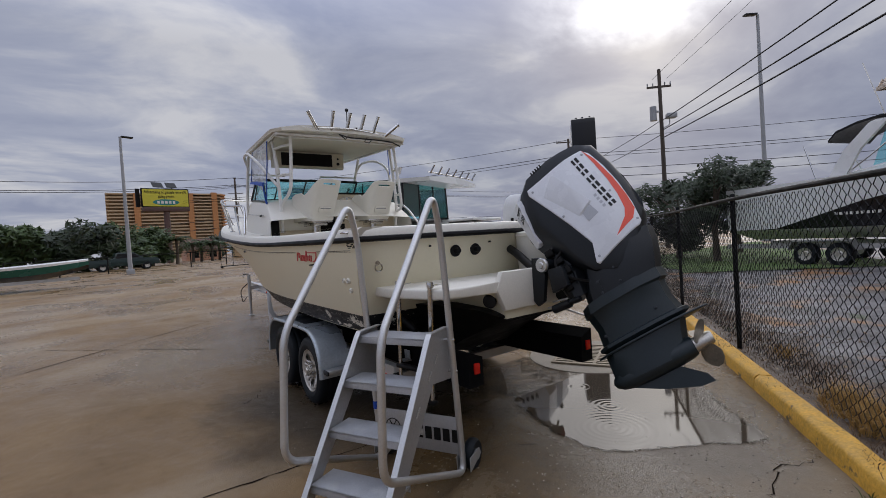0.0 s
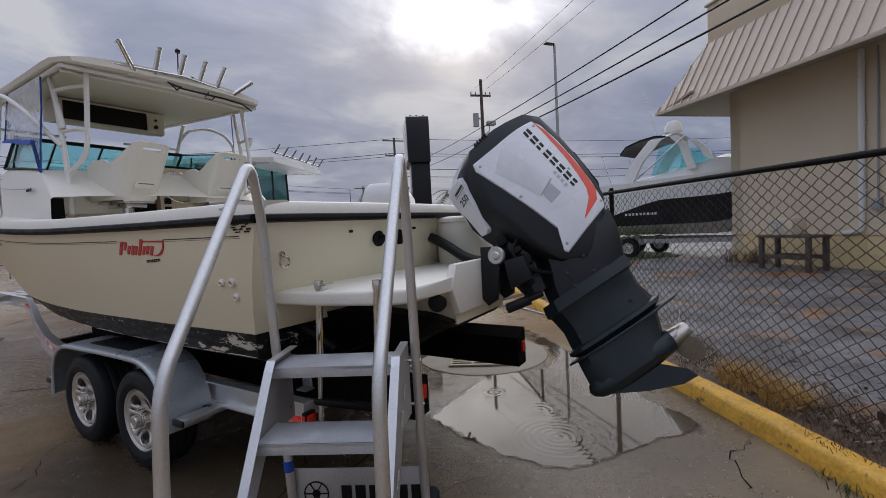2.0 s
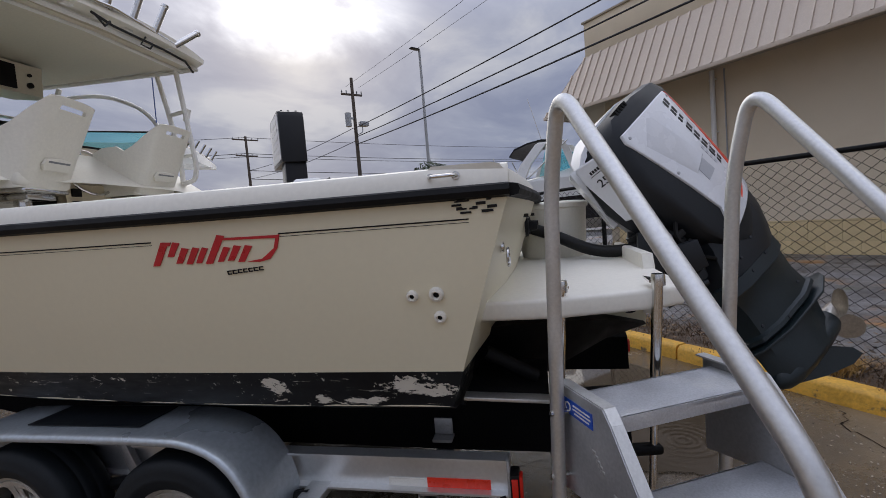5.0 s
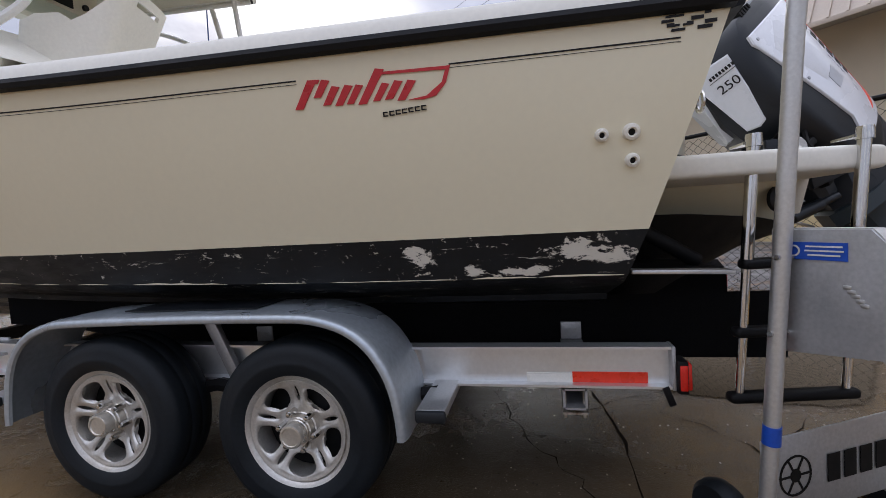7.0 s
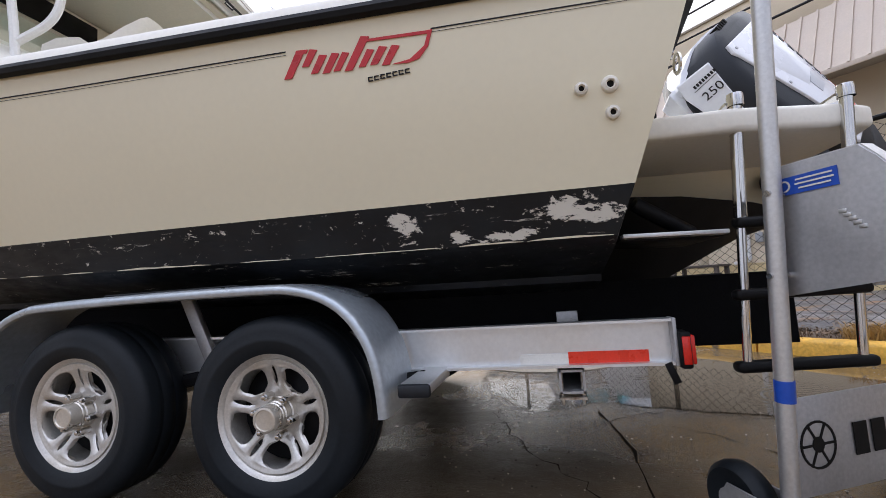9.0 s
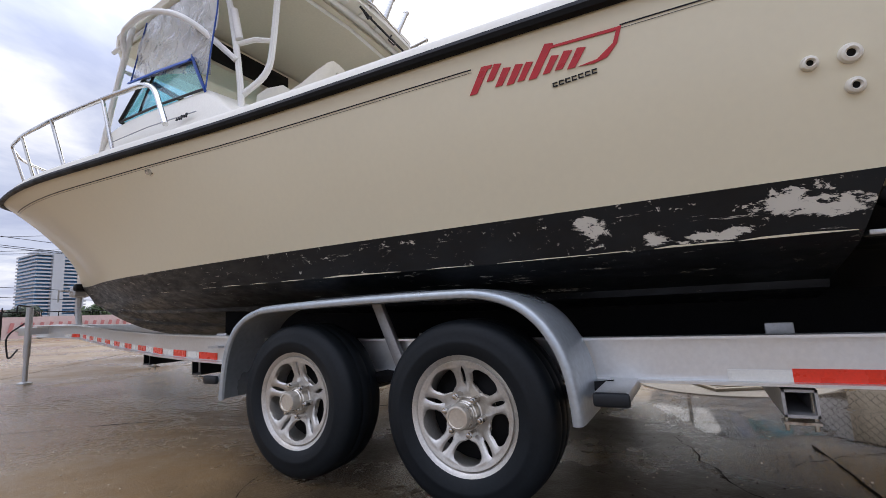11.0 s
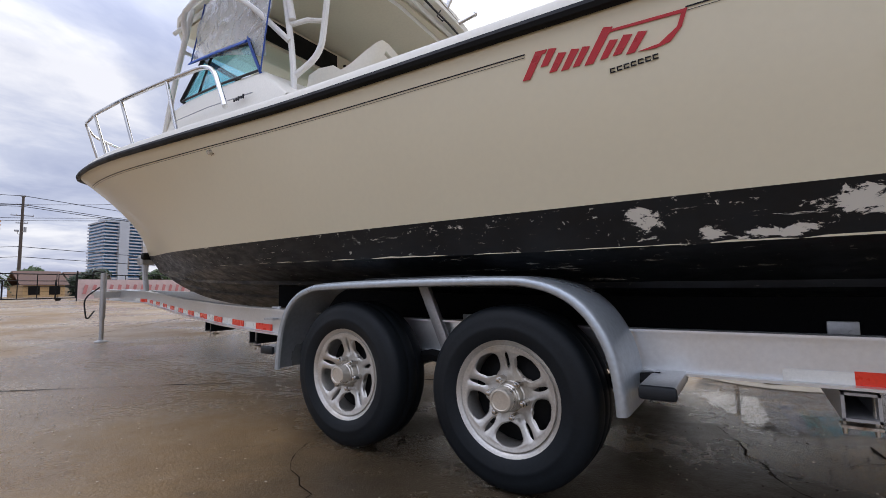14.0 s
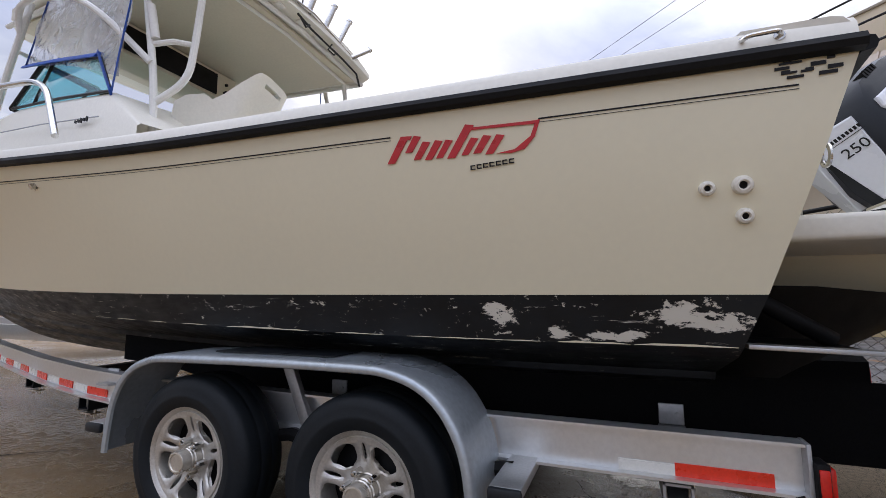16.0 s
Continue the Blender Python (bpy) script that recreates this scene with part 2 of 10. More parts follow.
# ---- materials ----
def shader(name, base=(0.5, 0.5, 0.5), rough=0.5, metal=0.0, vary=0.12, scale=6.0, fine=90.0, bump=0.0, spec=None, second=None, amount=0.5, edge=0.08, coords="Object", rough_vary=0.1, island=0.0, coat=0.0, stretch=(1, 1, 1)):
    """A surface with variation at two scales, a second tone in patches and fine relief."""
    m = bpy.data.materials.new(name)
    m.use_nodes = True
    nt = m.node_tree
    n, L = nt.nodes.new, nt.links.new
    b = nt.nodes["Principled BSDF"]
    tc = n("ShaderNodeTexCoord")
    mp = n("ShaderNodeMapping"); L(tc.outputs[coords], mp.inputs[0]); mp.inputs["Scale"].default_value = stretch
    big = n("ShaderNodeTexNoise"); L(mp.outputs[0], big.inputs["Vector"]); big.inputs["Scale"].default_value = scale; big.inputs["Detail"].default_value = 5
    small = n("ShaderNodeTexNoise"); L(mp.outputs[0], small.inputs["Vector"]); small.inputs["Scale"].default_value = fine; small.inputs["Detail"].default_value = 4
    add = n("ShaderNodeMath"); add.operation = "ADD"; L(big.outputs["Fac"], add.inputs[0]); L(small.outputs["Fac"], add.inputs[1])
    mr = n("ShaderNodeMapRange"); L(add.outputs[0], mr.inputs[0])
    mr.inputs["From Min"].default_value, mr.inputs["From Max"].default_value = 0.7, 1.3
    mr.inputs["To Min"].default_value, mr.inputs["To Max"].default_value = 1 - vary, 1 + vary
    last = mr.outputs[0]
    if island:
        oi = n("ShaderNodeObjectInfo")
        r = n("ShaderNodeMapRange"); L(oi.outputs["Random"], r.inputs[0]); r.inputs["To Min"].default_value, r.inputs["To Max"].default_value = 1 - island, 1 + island
        mu = n("ShaderNodeMath"); mu.operation = "MULTIPLY"; L(last, mu.inputs[0]); L(r.outputs[0], mu.inputs[1]); last = mu.outputs[0]
    col = n("ShaderNodeVectorMath"); col.operation = "SCALE"; L(last, col.inputs["Scale"])
    if second is None:
        col.inputs[0].default_value = base
    else:
        pn = n("ShaderNodeTexNoise"); L(mp.outputs[0], pn.inputs["Vector"]); pn.inputs["Scale"].default_value = scale * 0.6; pn.inputs["Detail"].default_value = 8; pn.inputs["Roughness"].default_value = 0.62
        pr = n("ShaderNodeMapRange"); L(pn.outputs["Fac"], pr.inputs[0])
        pr.inputs["From Min"].default_value, pr.inputs["From Max"].default_value = 1 - amount - edge, 1 - amount + edge
        mx = n("ShaderNodeMix"); mx.data_type = "RGBA"; L(pr.outputs[0], mx.inputs[0])
        mx.inputs[6].default_value, mx.inputs[7].default_value = (*base, 1), (*second, 1)
        L(mx.outputs[2], col.inputs[0])
    L(col.outputs[0], b.inputs["Base Color"])
    rr = n("ShaderNodeMapRange"); L(big.outputs["Fac"], rr.inputs[0]); rr.inputs["From Min"].default_value, rr.inputs["From Max"].default_value = 0.3, 0.7
    rr.inputs["To Min"].default_value, rr.inputs["To Max"].default_value = max(rough - rough_vary, 0.02), min(rough + rough_vary, 1)
    L(rr.outputs[0], b.inputs["Roughness"])
    b.inputs["Metallic"].default_value = metal
    if coat:
        b.inputs["Coat Weight"].default_value, b.inputs["Coat Roughness"].default_value = coat, 0.08
    if spec is not None:
        b.inputs["Specular IOR Level"].default_value = spec
    if bump:
        bp = n("ShaderNodeBump"); bp.inputs["Strength"].default_value = bump; bp.inputs["Distance"].default_value = 0.01
        L(add.outputs[0], bp.inputs["Height"]); L(bp.outputs[0], b.inputs["Normal"])
    return m


def glass(name, tint, rough=0.02, clear=0.75, crumple=0.0):
    m = bpy.data.materials.new(name)
    m.use_nodes = True
    nt = m.node_tree
    n, L = nt.nodes.new, nt.links.new
    out = nt.nodes["Material Output"]
    nt.nodes.remove(nt.nodes["Principled BSDF"])
    tr = n("ShaderNodeBsdfTransparent"); tr.inputs[0].default_value = (*tint, 1)
    gl = n("ShaderNodeBsdfGlossy"); gl.inputs["Roughness"].default_value = rough
    lw = n("ShaderNodeLayerWeight")
    pw = n("ShaderNodeMath"); pw.operation = "POWER"; L(lw.outputs["Facing"], pw.inputs[0]); pw.inputs[1].default_value = 4.0
    fr = n("ShaderNodeMath"); fr.operation = "MULTIPLY_ADD"; L(pw.outputs[0], fr.inputs[0]); fr.inputs[1].default_value, fr.inputs[2].default_value = 0.75, 0.05
    df = n("ShaderNodeBsdfDiffuse"); df.inputs[0].default_value = (*[0.5 * c + 0.3 for c in tint], 1)
    if crumple:
        tc = n("ShaderNodeTexCoord")
        cn = n("ShaderNodeTexNoise"); L(tc.outputs["Object"], cn.inputs["Vector"]); cn.inputs["Scale"].default_value, cn.inputs["Detail"].default_value, cn.inputs["Distortion"].default_value = 4.5, 4, 2.2
        cb = n("ShaderNodeBump"); cb.inputs["Strength"].default_value, cb.inputs["Distance"].default_value = crumple, 0.08
        L(cn.outputs["Fac"], cb.inputs["Height"]); L(cb.outputs[0], gl.inputs["Normal"]); L(cb.outputs[0], df.inputs["Normal"]); L(cb.outputs[0], lw.inputs["Normal"])
    m0 = n("ShaderNodeMixShader"); m0.inputs[0].default_value = clear; L(df.outputs[0], m0.inputs[1]); L(tr.outputs[0], m0.inputs[2])
    mx = n("ShaderNodeMixShader"); L(fr.outputs[0], mx.inputs[0]); L(m0.outputs[0], mx.inputs[1]); L(gl.outputs[0], mx.inputs[2])
    L(mx.outputs[0], out.inputs[0])
    return m


CREAM = shader("hull_cream_gelcoat", (0.745, 0.69, 0.515), 0.33, vary=0.018, scale=1.6, fine=40, coat=0.15, rough_vary=0.015)
DECKW = shader("deck_white_gelcoat", (0.74, 0.71, 0.625), 0.42, vary=0.05, scale=2.5, fine=60, bump=0.02)
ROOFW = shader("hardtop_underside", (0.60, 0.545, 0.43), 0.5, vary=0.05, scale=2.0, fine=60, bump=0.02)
RUBBER = shader("rubber_black", (0.006, 0.006, 0.0065), 0.55, vary=0.25, scale=9, fine=120, bump=0.05, spec=0.18)
TYRE = shader("tyre_rubber", (0.006, 0.0085, 0.011), 0.58, vary=0.25, scale=5, fine=70, bump=0.08, spec=0.28)
ALU = shader("aluminium_mill", (0.60, 0.60, 0.59), 0.42, 0.85, vary=0.10, scale=4, fine=110, bump=0.03, rough_vary=0.12)
ALUD = shader("aluminium_dull", (0.46, 0.46, 0.46), 0.5, 0.7, vary=0.12, scale=6, fine=90, bump=0.04)
TUBEW = shader("painted_white_tube", (0.72, 0.71, 0.68), 0.35, vary=0.06, scale=5, fine=80)
STEEL = shader("polished_steel", (0.62, 0.61, 0.59), 0.16, 1.0, vary=0.05, scale=8, fine=60)
RIM = shader("wheel_alloy", (0.58, 0.555, 0.51), 0.38, 0.65, vary=0.12, scale=9, fine=120, second=(0.45, 0.40, 0.33), amount=0.42)
CAPM = shader("hub_cap_steel", (0.66, 0.62, 0.55), 0.34, 0.8, vary=0.1, scale=14, fine=120)
RAILM = shader("frame_rail_aluminium", (0.71, 0.715, 0.71), 0.36, 0.8, vary=0.06, scale=2.5, fine=60, bump=0.01, rough_vary=0.08)
HUBM = shader("hub_steel_dirty", (0.60, 0.56, 0.49), 0.36, 0.75, vary=0.25, scale=30, fine=150, second=(0.22, 0.13, 0.07), amount=0.4)
FENDER = shader("galvanised_fender", (0.42, 0.46, 0.49), 0.33, 0.6, vary=0.14, scale=3, fine=50, bump=0.03, rough_vary=0.15)
BLACKP = shader("black_carpet", (0.005, 0.005, 0.0055), 0.95, vary=0.3, scale=9, fine=160, bump=0.2, spec=0.1)
RED = shader("red_reflector", (0.72, 0.035, 0.012), 0.28, vary=0.1, scale=20, fine=150)
WHITEREFL = shader("white_reflector", (0.72, 0.70, 0.64), 0.3, vary=0.06, scale=20, fine=150)
REDLAMP = shader("red_lamp_lens", (0.62, 0.02, 0.012), 0.12, vary=0.1, scale=20, fine=150)
LOGO = shader("red_vinyl", (0.52, 0.022, 0.03), 0.35, vary=0.08, scale=20, fine=150)
INK = shader("black_vinyl", (0.007, 0.007, 0.008), 0.4, vary=0.2, scale=20, fine=150, spec=0.3)
MWHITE = shader("motor_white_panel", (0.70, 0.71, 0.73), 0.28, vary=0.03, scale=3, fine=60, coat=0.3)
MDARK = shader("motor_dark_grey", (0.010, 0.012, 0.0145), 0.4, vary=0.15, scale=5, fine=120, bump=0.03, spec=0.35)
MLEG = shader("motor_leg_slate", (0.009, 0.0155, 0.018), 0.38, vary=0.2, scale=6, fine=80, bump=0.03, spec=0.4)
MRED = shader("motor_red_stripe", (0.75, 0.07, 0.03), 0.35, vary=0.05, scale=6, fine=80)
MGREY = shader("motor_grey_inset", (0.42, 0.43, 0.45), 0.35, vary=0.05, scale=6, fine=80)
PROP = shader("propeller_steel", (0.46, 0.43, 0.38), 0.3, 0.9, vary=0.2, scale=9, fine=80)
HOSE = shader("black_hose", (0.010, 0.0095, 0.009), 0.5, vary=0.3, scale=12, fine=100, bump=0.1, spec=0.3)
BLUEV = shader("blue_canvas", (0.016, 0.07, 0.34), 0.7, vary=0.15, scale=12, fine=150, bump=0.05)
DARKIN = shader("dark_interior", (0.007, 0.0065, 0.006), 0.7, vary=0.2, scale=8, fine=80, spec=0.2)
DASH = shader("dash_panel_tan", (0.55, 0.47, 0.34), 0.45, vary=0.06, scale=8, fine=80)
YELLOW = shader("kerb_yellow_paint", (0.68, 0.375, 0.05), 0.6, vary=0.22, scale=7, fine=45, bump=0.35, second=(0.15, 0.105, 0.055), amount=0.38, edge=0.02)
FENCEM = shader("fence_black_coat", (0.007, 0.007, 0.007), 0.6, 0.0, vary=0.2, scale=8, fine=80, spec=0.15)
WALLT = shader("stucco_tan", (0.655, 0.56, 0.415), 0.85, vary=0.05, scale=0.8, fine=120, bump=0.12, second=(0.61, 0.52, 0.38), amount=0.45)
WALLB = shader("stucco_base_ochre", (0.66, 0.52, 0.285), 0.85, vary=0.14, scale=2.0, fine=60, bump=0.3, second=(0.56, 0.43, 0.235), amount=0.4, island=0.07)
METALR = shader("roof_metal_tan", (0.53, 0.445, 0.36), 0.45, 0.2, vary=0.07, scale=1.5, fine=30)
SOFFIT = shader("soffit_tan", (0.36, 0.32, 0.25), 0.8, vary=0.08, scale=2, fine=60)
CONC = shader("concrete_plain", (0.20, 0.18, 0.15), 0.8, vary=0.15, scale=3, fine=50, bump=0.2)
KERBC = shader("pale_worn_concrete", (0.30, 0.26, 0.20), 0.75, vary=0.2, scale=3, fine=60, bump=0.2)
IRON = shader("cast_iron_grate", (0.30, 0.25, 0.18), 0.6, 0.4, vary=0.25, scale=12, fine=90, bump=0.2)
WOODP = shader("utility_pole_wood", (0.085, 0.068, 0.055), 0.85, vary=0.25, scale=4, fine=60, bump=0.3, stretch=(1, 1, 0.15))
GREYM = shader("grey_painted_metal", (0.34, 0.35, 0.36), 0.5, 0.3, vary=0.1, scale=4, fine=80)
CABLE = shader("cable_black", (0.010, 0.010, 0.011), 0.7, vary=0.1)
LEAF = shader("leaf_green", (0.052, 0.085, 0.024), 0.6, vary=0.35, scale=1.2, fine=20)
LEAFD = shader("leaf_dark_green", (0.026, 0.042, 0.016), 0.6, vary=0.35, scale=1.2, fine=20)
BARK = shader("bark", (0.10, 0.08, 0.06), 0.9, vary=0.25, scale=8, fine=60, bump=0.4)
CLEARV = glass("clear_vinyl", (0.90, 0.91, 0.93), 0.10, 0.62, 0.6)
TEAL = glass("teal_glass", (0.62, 0.92, 0.94), 0.02, 0.95)
TEALD = glass("dark_tinted_glass", (0.12, 0.26, 0.24), 0.02, 0.75)
TREADM = shader("aluminium_tread", (0.50, 0.51, 0.53), 0.5, 0.55, vary=0.15, scale=8, fine=160, bump=0.12, second=(0.58, 0.58, 0.57), amount=0.4)
BLUETAPE = shader("blue_tape", (0.01, 0.07, 0.42), 0.4, vary=0.1, scale=20, fine=100)


# ---- ground ----
def ground_z(x, y):
    """The yard is level round the drain and rises gently beside the boat and past the bow."""
    t = max(0.0, y - 2.0)
    far = 0.68 * (1 - math.exp(-t * 0.026 / 0.68)) if t < 400 else 0.68
    side = min(1, max(0, (-x - 0.2) / 0.7)) * min(1, max(0, (y - 0.3) / 1.0))
    return far + 0.028 * side * min(1, max(0, (8 - y) / 4))


def grid_sheet(name, xs, ys, zf, mat, **tags):
    bm = B()
    rows = [[bm.verts.new((x, y, zf(x, y))) for x in xs] for y in ys]
    for a, b in zip(rows, rows[1:]):
        for k in range(len(xs) - 1):
            bm.faces.new((a[k], a[k + 1], b[k + 1], b[k]))
    return solo(name, bm, mat, smooth=60, **tags)


def spread(lo, hi, step, far):
    v = [lo + step * i for i in range(int(round((hi - lo) / step)) + 1)]
    a, s = lo, step
    while a > -far:
        s *= 1.5; a -= s; v.insert(0, a)
    a, s = hi, step
    while a < far:
        s *= 1.5; a += s; v.append(a)
    return v


# ---- hull ----
SHEER = [(0.0, 0.17, 1.235, 1.615), (0.15, 1.4, 1.30, 1.625), (0.3, 2.6, 1.34, 1.65), (0.45, 3.75, 1.345, 1.72), (0.6, 4.95, 1.29, 1.82), (0.75, 6.1, 1.10, 1.95), (0.86, 6.95, 0.88, 2.05), (0.94, 7.55, 0.58, 2.14), (0.98, 7.85, 0.28, 2.19), (1.0, 7.97, 0.0, 2.21)]
WATER = [(0.0, 0.375, 1.135, 1.02), (0.15, 1.4, 1.15, 1.03), (0.3, 2.55, 1.14, 1.045), (0.45, 3.6, 1.04, 1.07), (0.6, 4.65, 0.84, 1.11), (0.75, 5.75, 0.50, 1.17), (0.86, 6.5, 0.24, 1.21), (0.94, 7.0, 0.09, 1.235), (0.98, 7.25, 0.03, 1.25), (1.0, 7.36, 0.0, 1.26)]
CHINE = [(0.0, 0.43, 1.085, 0.875), (0.15, 1.4, 1.10, 0.885), (0.3, 2.5, 1.08, 0.91), (0.45, 3.5, 0.97, 0.94), (0.6, 4.45, 0.74, 0.97), (0.75, 5.4, 0.42, 1.0), (0.86, 6.1, 0.20, 1.03), (0.94, 6.7, 0.07, 1.06), (0.98, 6.98, 0.03, 1.09), (1.0, 7.12, 0.0, 1.12)]
KEEL = [(0.0, 0.5, 0.0, 0.50), (0.15, 1.4, 0.0, 0.515), (0.3, 2.4, 0.0, 0.54), (0.45, 3.3, 0.0, 0.565), (0.6, 4.2, 0.0, 0.585), (0.75, 5.1, 0.0, 0.625), (0.86, 5.85, 0.0, 0.71), (0.94, 6.45, 0.0, 0.85), (0.98, 6.8, 0.0, 0.97), (1.0, 7.0, 0.0, 1.03)]


def sheer(u):
    y, b, z = curve_at(SHEER, u)
    return Vector((-max(b, 0.0), y, z))


def waterline(u):
    y, b, z = curve_at(WATER, u)
    return Vector((-max(b, 0.0), y, z))


def topside(u, v):
    """Port topside: v runs from the painted band (0) to the sheer (1), hollow towards the bow."""
    a, s = waterline(u), sheer(u)
    p = a.lerp(s, v)
    flare = max(0.0, (u - 0.35) / 0.65) * 0.16 * math.sin(math.pi * v) * min(1, (1 - u) * 6)
    bulge = 0.018 * math.sin(math.pi * v) * (1 - min(1, u / 0.5))
    p.x += flare - bulge
    p.x = min(p.x, 0.0)
    p.y -= 0.10 * math.sin(math.pi * v) * max(0, (u - 0.9) / 0.1)
    return p


def mirror(p):
    return Vector((-p.x, p.y, p.z))


US = [i / 44 for i in range(43)] + [0.97, 0.985, 1.0]
VS = [i / 10 for i in range(11)]


def on_side(y, z, out=0.0):
    """A point of the port topside at that y and height, and its outward normal."""
    u = y / 8.0
    for _ in range(30):
        a, s = waterline(u), sheer(u)
        v = (z - a.z) / (s.z - a.z)
        p = topside(u, v)
        u += (y - p.y) / 8.0
        u = min(max(u, 0), 1)
    p = topside(u, v)
    du = topside(min(u + 0.004, 1), v) - topside(max(u - 0.004, 0), v)
    dv = topside(u, min(v + 0.02, 1)) - topside(u, max(v - 0.02, 0))
    nrm = dv.cross(du).normalized()
    if nrm.x > 0:
        nrm = -nrm
    return p + nrm * out, nrm


def build_hull(boat):
    bm = B()
    # topsides both sides, one shell from port sheer over the stem to starboard sheer
    rows = []
    for v in VS:
        rows.append([bm.verts.new(topside(u, v)) for u in US[:-1]] + [bm.verts.new(Vector((0, topside(1, v).y, topside(1, v).z)))] + [bm.verts.new(mirror(topside(u, v))) for u in US[-2::-1]])
    for a, b in zip(rows, rows[1:]):
        for k in range(len(a) - 1):
            bm.faces.new((a[k], a[k + 1], b[k + 1], b[k]))
    # transom above the painted band
    pl = [topside(0, v) for v in VS]
    for i in range(10):
        a, b = rows[i], rows[i + 1]
        cols_a = [a[0]] + [bm.verts.new((lerp(a[0].co.x, a[-1].co.x, t), a[0].co.y - 0.07 * math.sin(math.pi * t), a[0].co.z)) for t in (0.25, 0.5, 0.75)] + [a[-1]]
        cols_b = [b[0]] + [bm.verts.new((lerp(b[0].co.x, b[-1].co.x, t), b[0].co.y - 0.07 * math.sin(math.pi * t), b[0].co.z)) for t in (0.25, 0.5, 0.75)] + [b[-1]]
        for k in range(4):
            bm.faces.new((cols_a[k], cols_a[k + 1], cols_b[k + 1], cols_b[k]))
    bmesh.ops.remove_doubles(bm, verts=bm.verts, dist=0.0005)
    part("topside_shell", bm, CREAM, boat, "cream gelcoat topsides", 40)

    bm = B()

    def chine(u):
        y, b, z = curve_at(CHINE, u)
        return Vector((-max(b, 0), y, z))

    def keel(u):
        y, b, z = curve_at(KEEL, u)
        return Vector((0, y, z))

    def strake(f, lift):
        return lambda u: chine(u).lerp(keel(u), f) + Vector((0, 0, lift * min(1, (1 - u) * 8)))

    lines = [waterline, lambda u: waterline(u).lerp(chine(u), 0.5), chine, strake(0.05, -0.012), strake(0.30, 0.0), strake(0.31, -0.022), strake(0.36, -0.012), strake(0.62, 0.0), strake(0.63, -0.02), strake(0.67, -0.01), keel]
    port = [[bm.verts.new(f(u)) for u in US] for f in lines]
    star = [[bm.verts.new(mirror(f(u))) for u in US] for f in lines]
    for side in (port, star):
        for a, b in zip(side, side[1:]):
            for k in range(len(US) - 1):
                bm.faces.new((a[k], a[k + 1], b[k + 1], b[k]))
    # the paint is rubbed off along the chine in dashes
    rnd = random.Random(17)
    rub_ = B()
    for sx in (1, -1):
        u = 0.002
        while u < 0.74:
            run = rnd.uniform(0.01, 0.07) if u < 0.35 else rnd.uniform(0.004, 0.03)
            n = max(2, int(run / 0.008))
            w = rnd.uniform(0.0015, 0.004)
            rows = []
            for i in range(n + 1):
                p = chine(u + run * i / n)
                q = waterline(u + run * i / n)
                d = (q - p).normalized()
                o = Vector((-0.0025, 0, 0))
                k = w * rnd.uniform(0.4, 1.2) * (0.25 if i in (0, n) else 1)
                row = [p + o, p + o * 0.9 + d * k * 2, p + Vector((0.012, 0, 0))]
                rows.append([rub_.verts.new(Vector((sx * v.x, v.y, v.z))) for v in row])
            skin(rub_, rows, False)
            u += run + (rnd.uniform(0.001, 0.02) if u < 0.35 else rnd.uniform(0.01, 0.05))
    parts("rubbed_chine_edge", rub_, CREAM, boat, "pale gelcoat showing along the chine")
    bm.faces.new([r[0] for r in port] + [r[0] for r in star][-2::-1])
    bmesh.ops.remove_doubles(bm, verts=bm.verts, dist=0.0006)
    part("bottom", bm, BOTTOM, boat, "black bottom paint, peeling to grey patches along the top", 30)


